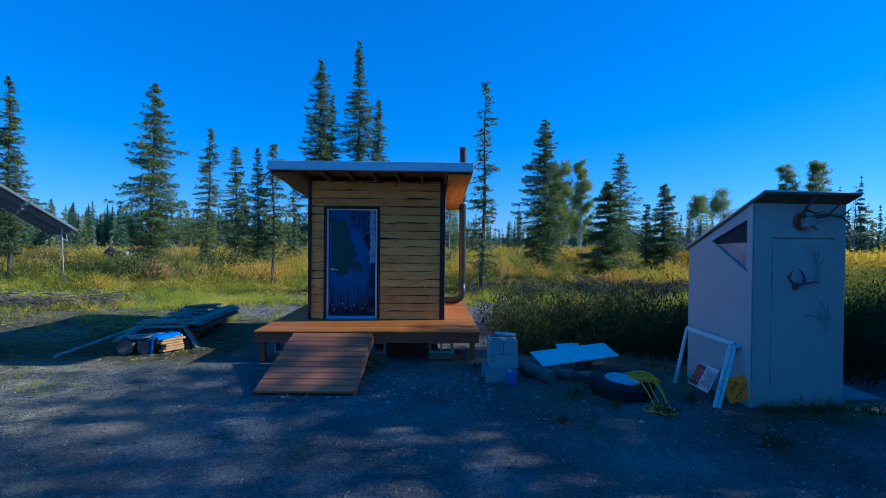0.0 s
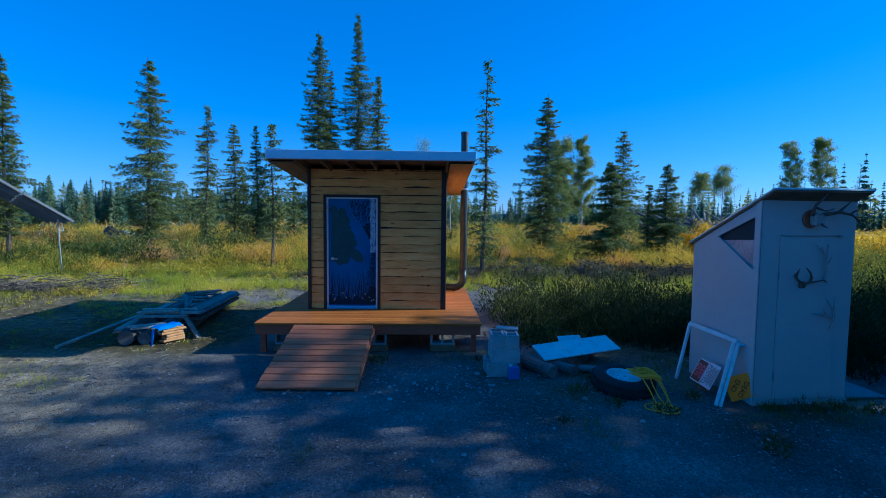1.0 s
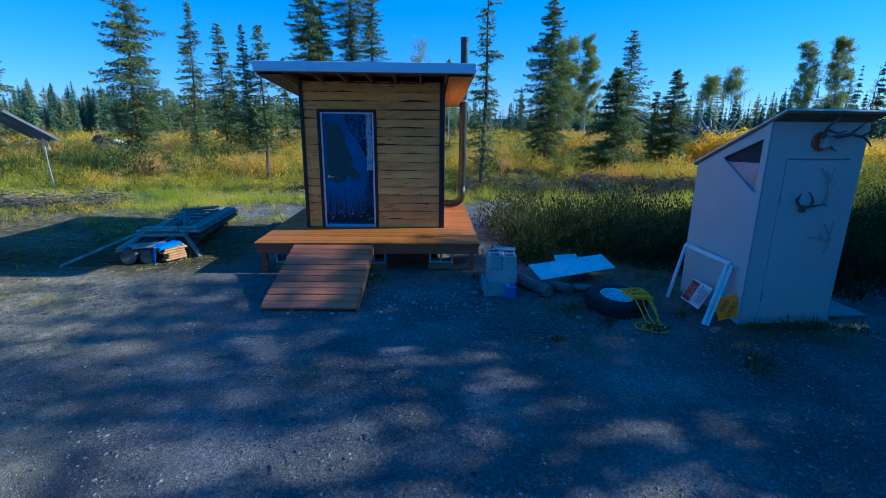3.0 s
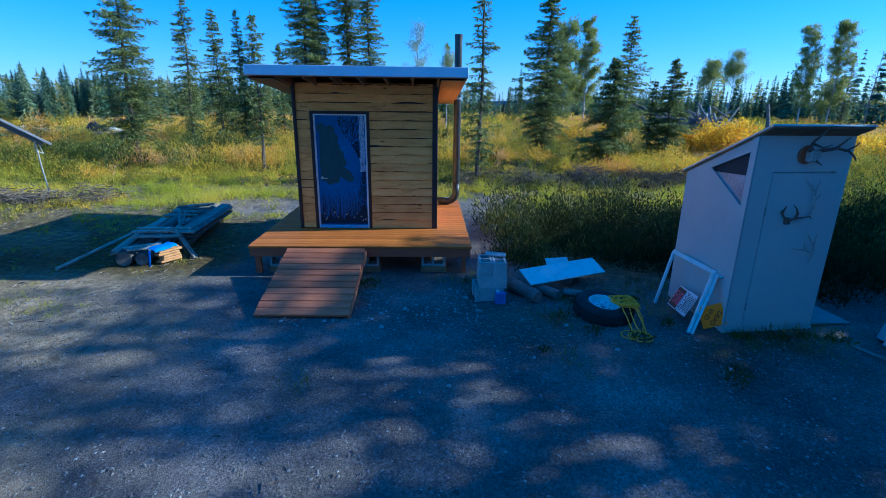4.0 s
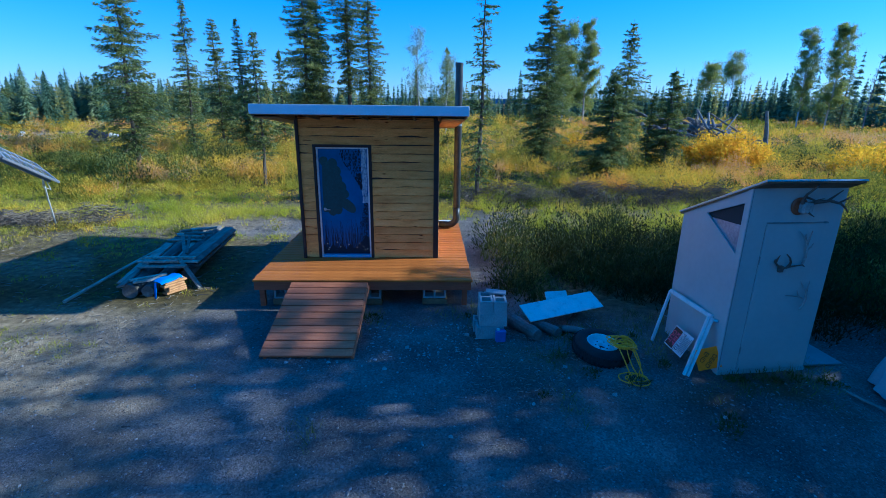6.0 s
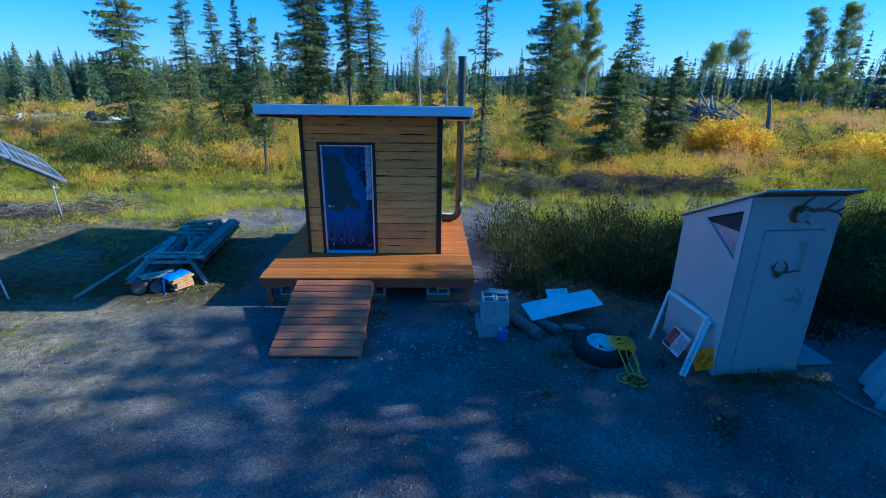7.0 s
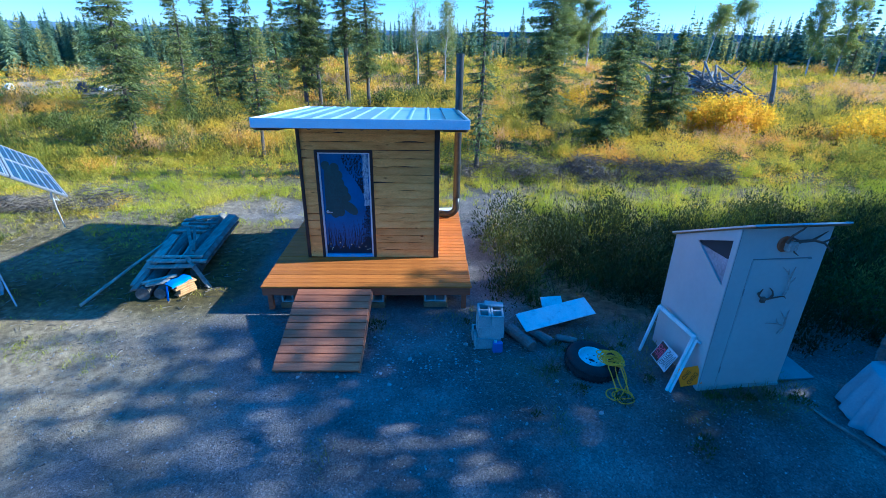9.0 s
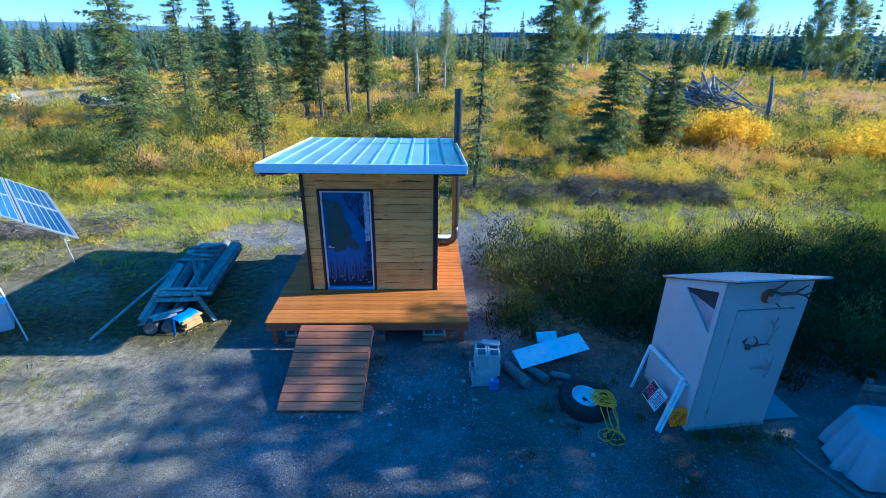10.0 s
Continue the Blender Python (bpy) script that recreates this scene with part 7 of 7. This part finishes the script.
def yellow_bush(x, y, w, h, n, seed, label):
    rng = np.random.default_rng(seed)
    bs = thing("willow_bush", pose(x, y, land(x, y) - 0.03), label, "bush", "yellow bushes")
    b = Build()
    tips = []
    for i in range(34):
        az, s = rng.uniform(0, 2 * np.pi), rng.uniform(0.2, 1.0) ** 0.6
        top = np.array([math.cos(az) * w * s, math.sin(az) * w * 0.7 * s, h * (1 - 0.55 * s * s) * rng.uniform(0.75, 1.08)])
        o = np.array([math.cos(az) * w * 0.35 * s, math.sin(az) * w * 0.3 * s, 0])
        b.tube([o, (o + top) / 2 + np.array([0, 0, 0.15]), top], [0.018, 0.012, 0.004], 4, False)
        for t in (0.35, 0.5, 0.65, 0.8, 0.95, 1.0):
            tips.append(o + (top - o) * t)
    tips = np.array(tips)
    c = tips[rng.integers(0, len(tips), n)] + rng.normal(0, 0.17, (n, 3))
    c[:, 2] = np.maximum(c[:, 2], 0.05)
    u = unit(rng.normal(0, 1, (n, 3)) + np.array([0, 0, 0.5]))
    v = unit(np.cross(u, rng.normal(0, 1, (n, 3))))
    L = rng.uniform(0.08, 0.15, n)
    part("stems", b, BARK, bs)
    part("leaves", quads_mesh("leaves", leaves(c, u, v, L, L * 0.6), YELLOW_LEAF, np.clip(rng.normal(0.55, 0.25, n), 0, 1)), YELLOW_LEAF, bs, "bright golden leaves")


yellow_bush(13.6, 24.0, 2.1, 1.75, 11000, 61, "broad golden willow bush in the field")
yellow_bush(15.2, 24.8, 1.5, 1.3, 3500, 62, "broad golden willow bush in the field")
yellow_bush(9.9, 33.0, 2.3, 1.3, 3000, 63, "low golden willow bush in the field")
yellow_bush(19.0, 21.5, 2.0, 1.5, 4500, 64, "low golden willow bush in the field")
yellow_bush(23.0, 24.5, 2.2, 1.4, 4000, 65, "low golden willow bush in the field")

# ---- dead wood ----
def dead_pile():
    rng = random.Random(8)
    for k in range(38):
        x, y = rng.uniform(15.2, 20.0), rng.uniform(35.5, 38.5)
        a, ln, up = rng.uniform(0, math.pi), rng.uniform(1.2, 3.2), rng.uniform(-0.1, 0.55)
        d = Vector((math.cos(a), math.sin(a), up)).normalized() * ln
        z = land(x, y) + rng.uniform(0.1, 1.5)
        log((x - d.x / 2, y - d.y / 2, max(0.4, z)), (x + d.x / 2, y + d.y / 2, max(0.45, z + d.z)), rng.uniform(0.07, 0.17), DEADWOOD, "bleached fallen trunk in a heap of deadwood", "deadwood heap", "dead_log")
    for k in range(30):
        x, y = rng.uniform(15.8, 21.0), rng.uniform(33.8, 36.5)
        a, ln = rng.uniform(0, math.pi), rng.uniform(1.4, 3.6)
        d = Vector((math.cos(a), 0.5 * math.sin(a), rng.uniform(0.0, 0.6))).normalized() * ln
        z = land(x, y) + rng.uniform(0.15, 1.0)
        log((x - d.x / 2, y - d.y / 2, max(0.4, z)), (x + d.x / 2, y + d.y / 2, max(0.45, z + d.z)), rng.uniform(0.025, 0.07), DEADWOOD, "thin bleached pole in a heap of deadwood", "deadwood heap", "dead_pole")
    b = Build()
    for k in range(22):
        a, ln = rng.uniform(0, 2 * math.pi), rng.uniform(0.5, 1.25)
        tip = Vector((math.cos(a) * ln, rng.uniform(-0.35, 0.2), math.sin(a) * ln))
        b.tube([(0, 0, 0), tip * 0.55 + Vector((0, rng.uniform(-0.1, 0.1), 0.06)), tip], [0.12, 0.06, 0.015], 6)
    tagged(part("root_plate", b, DEADWOOD, m=pose(18.1, 35.6, land(18.1, 35.6) + 1.35)), "upturned bleached root plate on a heap of deadwood", "roots", "deadwood heap")
    for x, y, h, lean in ((22.2, 34.0, 2.7, -0.12), (17.6, 37.6, 3.2, -0.2)):
        b = Build()
        b.tube([(0, 0, 0), (lean * h * 0.4, 0, h * 0.5), (lean * h, 0.1, h)], [0.17, 0.14, 0.09], 8)
        for k in range(5):
            a = k * 1.3
            b.tube([(0, 0, 0.15), (0.5 * math.cos(a), 0.5 * math.sin(a), 0.1), (0.9 * math.cos(a), 0.9 * math.sin(a), 0.0)], [0.1, 0.06, 0.03], 6)
        tagged(part("snag", b, DEADWOOD, m=pose(x, y, land(x, y) - 0.02)), "bleached broken snag standing in the field", "tree stump", "snags")


dead_pile()


def twig_heap(name, rng, n, x0, x1, y0, y1, z, label, slope=0.0, long=1.0, mat=TWIG):
    q = []
    for _ in range(n):
        x, y = rng.uniform(x0, x1), rng.uniform(y0, y1)
        y += slope * (x - x0)
        a, ln, up = rng.uniform(0, 2 * np.pi), long * rng.uniform(0.12, 0.65), long * rng.normal(0, 0.38)
        d = np.array([math.cos(a), math.sin(a), up]) * ln / 2
        lift = 0.15 + 1.1 * smooth(-0.25, 0.35, n2(x, y, 0.9, 17.0))
        if z > 0.2 and lift < 0.5 and rng.random() < 0.6:
            continue
        c = np.array([x, y, land(x, y) + rng.uniform(0.004, z * (lift if z > 0.2 else 1)) + abs(d[2]) * 0.5])
        w = np.array([-math.sin(a), math.cos(a), 0]) * rng.uniform(0.004, 0.011) * (0.4 + 0.6 * long)
        up_ = np.array([0, 0, 0.008])
        q += [[c - d - w, c + d - w * 0.4, c + d + w * 0.4, c - d + w], [c - d - up_, c + d - up_ * 0.4, c + d + up_ * 0.4, c - d + up_]]
    tagged(part(name, quads_mesh(name, np.array(q), mat), mat), label, "twigs", kind="stuff")


nr = np.random.default_rng(9)
twig_heap("dead_twigs", nr, 2600, -13.2, -8.4, 11.4, 13.0, 0.36, "heap of grey dead twigs behind the solar array", 0.08, 0.6)
twig_heap("dead_twigs", nr, 4000, 0.6, 9.6, 15.4, 17.2, 0.36, "windrow of grey dead twigs in the grass")
DEAD_BRUSH = foliage("dead_brush", [(0.0, (0.07, 0.057, 0.045)), (0.6, (0.17, 0.14, 0.105)), (1.0, (0.32, 0.26, 0.18))], through_light=0.1)
clumps("dead_brush", nr, scatter(nr, 260, 0.6, 9.6, 15.4, 17.2, lambda x, y: smooth(0.0, 0.25, n2(x, y, 0.8, 37.0))), 0.12, 0.42, 0.08, 0.34, 260, 0.10, DEAD_BRUSH, lambda x, y, r: r.uniform(0.1, 0.8), "dark clods and matted dead brush in a windrow", "brush", 0.2, 0.8)
clumps("dead_brush", nr, np.stack([nr.uniform(-13, -8.3, 60), nr.uniform(11.6, 13.0, 60)], 1), 0.12, 0.4, 0.1, 0.34, 220, 0.10, DEAD_BRUSH, lambda x, y, r: r.uniform(0.2, 0.9), "matted dead brush behind the solar array", "brush", 0.16, 0.8)
twig_heap("dead_twigs", nr, 420, -12, -4, 8, 17, 0.03, "scattered dead twigs in the grass", 0.0, 0.55)
twig_heap("wood_chips", nr, 220, -5, 6.5, 3.2, 7.4, 0.01, "scattered twigs and chips on gravel", 0.0, 0.16)

twig_heap("wood_chips", nr, 620, 0.1, 3.2, 5.3, 7.0, 0.014, "pale splinters and chips strewn beside stacked blocks", 0.0, 0.12, PALE_CHIP)
twig_heap("wood_chips", nr, 900, -12.0, -3.8, 6.0, 13.0, 0.012, "pale twigs and litter on sandy soil", 0.0, 0.24, PALE_CHIP)


def covered_heap():
    """A heap under a dark tarp, with white scraps and boards, beside the far track."""
    rng = random.Random(15)
    hp = thing("covered_heap", pose(-22.9, 33.1, land(-22.9, 33.1), 0, 0, 18), "scrap heap under a dark tarp beside the far track", "heap")
    n, rows = 26, 7
    b = Build()
    pts = [(0, 0, 1.0)]
    for k in range(1, rows + 1):
        f = k / rows
        for i in range(n):
            a = 2 * math.pi * i / n
            q = 1 + 0.22 * noise.noise(Vector((2 * math.cos(a), 2 * math.sin(a), 3 * f)))
            pts.append((1.35 * f * q * math.cos(a), 0.75 * f * q * math.sin(a), max(0.0, (1 - f ** 1.7) * (0.95 + 0.5 * noise.noise(Vector((3 * f * math.cos(a), 3 * f * math.sin(a), 1)))))))
    faces = [(0, 1 + i, 1 + (i + 1) % n) for i in range(n)]
    for k in range(rows - 1):
        faces += [(1 + k * n + i, 1 + (k + 1) * n + i, 1 + (k + 1) * n + (i + 1) % n, 1 + k * n + (i + 1) % n) for i in range(n)]
    b.add(pts, faces)
    part("tarp", b, SIGN_BLACK, hp, "black plastic tarp")
    b = Build()
    b.box((0.75, 0.5, 0.22), (0.72, -0.15, 0.86), pose(0, 0, 0, 8, 20, 10), 0.05)
    part("white_sack", b, WHITE, hp, "white sack")
    for k in range(5):
        b = Build()
        b.plank((-1.9 + 0.3 * k, -0.85 - 0.05 * k, 0.10 + 0.07 * k), (0.2 + 0.35 * k, -0.75 + 0.1 * rng.random(), 0.14 + 0.08 * k), 0.14, 0.05)
        part("board", b, WEATHERED, hp, "grey board")
    b = Build()
    s = 0.34
    b.lathe([(0.0, -0.3 * s), (0.8 * s, -0.25 * s), (s, 0.2 * s), (0.7 * s, 0.8 * s), (0.3 * s, 1.2 * s), (0.0, 1.3 * s)], 8)
    b.v = [(px + rng.uniform(-0.2, 0.2) * s, py + rng.uniform(-0.2, 0.2) * s, pz) for px, py, pz in b.v]
    tagged(part("boulder", b, WHITE, m=pose(-30.7, 36.3, land(-30.7, 36.3) + 0.05)), "pale boulder standing beside the far track", "boulder")


covered_heap()


# ---- stones ----
def stones(name, rng, n, x0, x1, y0, y1, lo, hi, mat, label, keep=None):
    v, f = [], []
    octa = np.array([(1, 0, 0), (-1, 0, 0), (0, 1, 0), (0, -1, 0), (0, 0, 1), (0, 0, -1)], float)
    tri = ((0, 2, 4), (2, 1, 4), (1, 3, 4), (3, 0, 4), (2, 0, 5), (1, 2, 5), (3, 1, 5), (0, 3, 5))
    k = 0
    for _ in range(n):
        x, y = rng.uniform(x0, x1), rng.uniform(y0, y1)
        if gravel_at(x, y) < rng.random() or blocked(x, y):
            continue
        s = lo * (hi / lo) ** (rng.random() ** 2.2)
        p = octa * (s * rng.uniform(0.6, 1.2, 3) * np.array([1, 1, 0.6])) * rng.uniform(0.75, 1.2, (6, 1))
        a = rng.uniform(0, 6.28)
        p = p @ np.array([[math.cos(a), math.sin(a), 0], [-math.sin(a), math.cos(a), 0], [0, 0, 1]]) + np.array([x, y, land(x, y) + s * 0.2])
        v += [tuple(c) for c in p]
        f += [tuple(i + k for i in t) for t in tri]
        k += 6
    me = bpy.data.meshes.new(name)
    me.from_pydata(v, [], f)
    me.materials.append(mat)
    tagged(part(name, me, mat), label, "gravel", kind="stuff")


stones("gravel_stones", nr, 27000, -6, 7, 2.4, 7.6, 0.006, 0.022, STONE, "loose grey stones strewn over the yard")
stones("gravel_stones", nr, 1500, -4.5, 3, 10.5, 13.5, 0.01, 0.04, STONE, "loose grey stones behind the cabin")
PALE = surface("pale_stones", [(0.3, (0.30, 0.30, 0.29)), (0.7, (0.52, 0.51, 0.49))], 3, 0.85, 0, 60, 0.3, 0.004)
for k, (x, y, s) in enumerate(((-0.60, 5.78, 0.045), (-0.42, 6.05, 0.03), (-0.35, 6.35, 0.05), (-0.62, 6.6, 0.028), (-0.2, 6.5, 0.03), (-1.35, 5.92, 0.04), (-1.9, 5.9, 0.035), (-0.9, 5.86, 0.035), (-0.95, 6.9, 0.04), (0.24, 4.52, 0.04), (2.2, 5.3, 0.05), (1.75, 5.9, 0.05), (0.5, 6.75, 0.06), (-0.1, 6.2, 0.03), (3.3, 4.9, 0.045), (1.2, 5.1, 0.035))):
    b = Build()
    g = random.Random(k)
    s *= 0.62
    b.lathe([(0.0, -0.4 * s), (0.7 * s, -0.3 * s), (s, 0.05 * s), (0.75 * s, 0.5 * s), (0.3 * s, 0.7 * s), (0.0, 0.72 * s)], 7, Matrix.Diagonal((g.uniform(0.8, 1.4), g.uniform(0.7, 1.1), 1, 1)))
    b.v = [(px + g.uniform(-0.28, 0.28) * s, py + g.uniform(-0.28, 0.28) * s, pz) for px, py, pz in b.v]
    tagged(part("stone", b, PALE, m=pose(x, y, land(x, y) + 0.2 * s, 0, 0, k * 40)), "pale fist-sized stone lying on gravel", "stone", "pale stones")

stones("stone_chips", nr, 160, -0.9, 0.7, 5.9, 7.1, 0.012, 0.034, PALE, "pale broken stone chips beside the ramp")
stones("stone_chips", nr, 70, -5.0, 6.0, 3.2, 6.6, 0.008, 0.020, PALE, "pale stone chips strewn over the gravel")
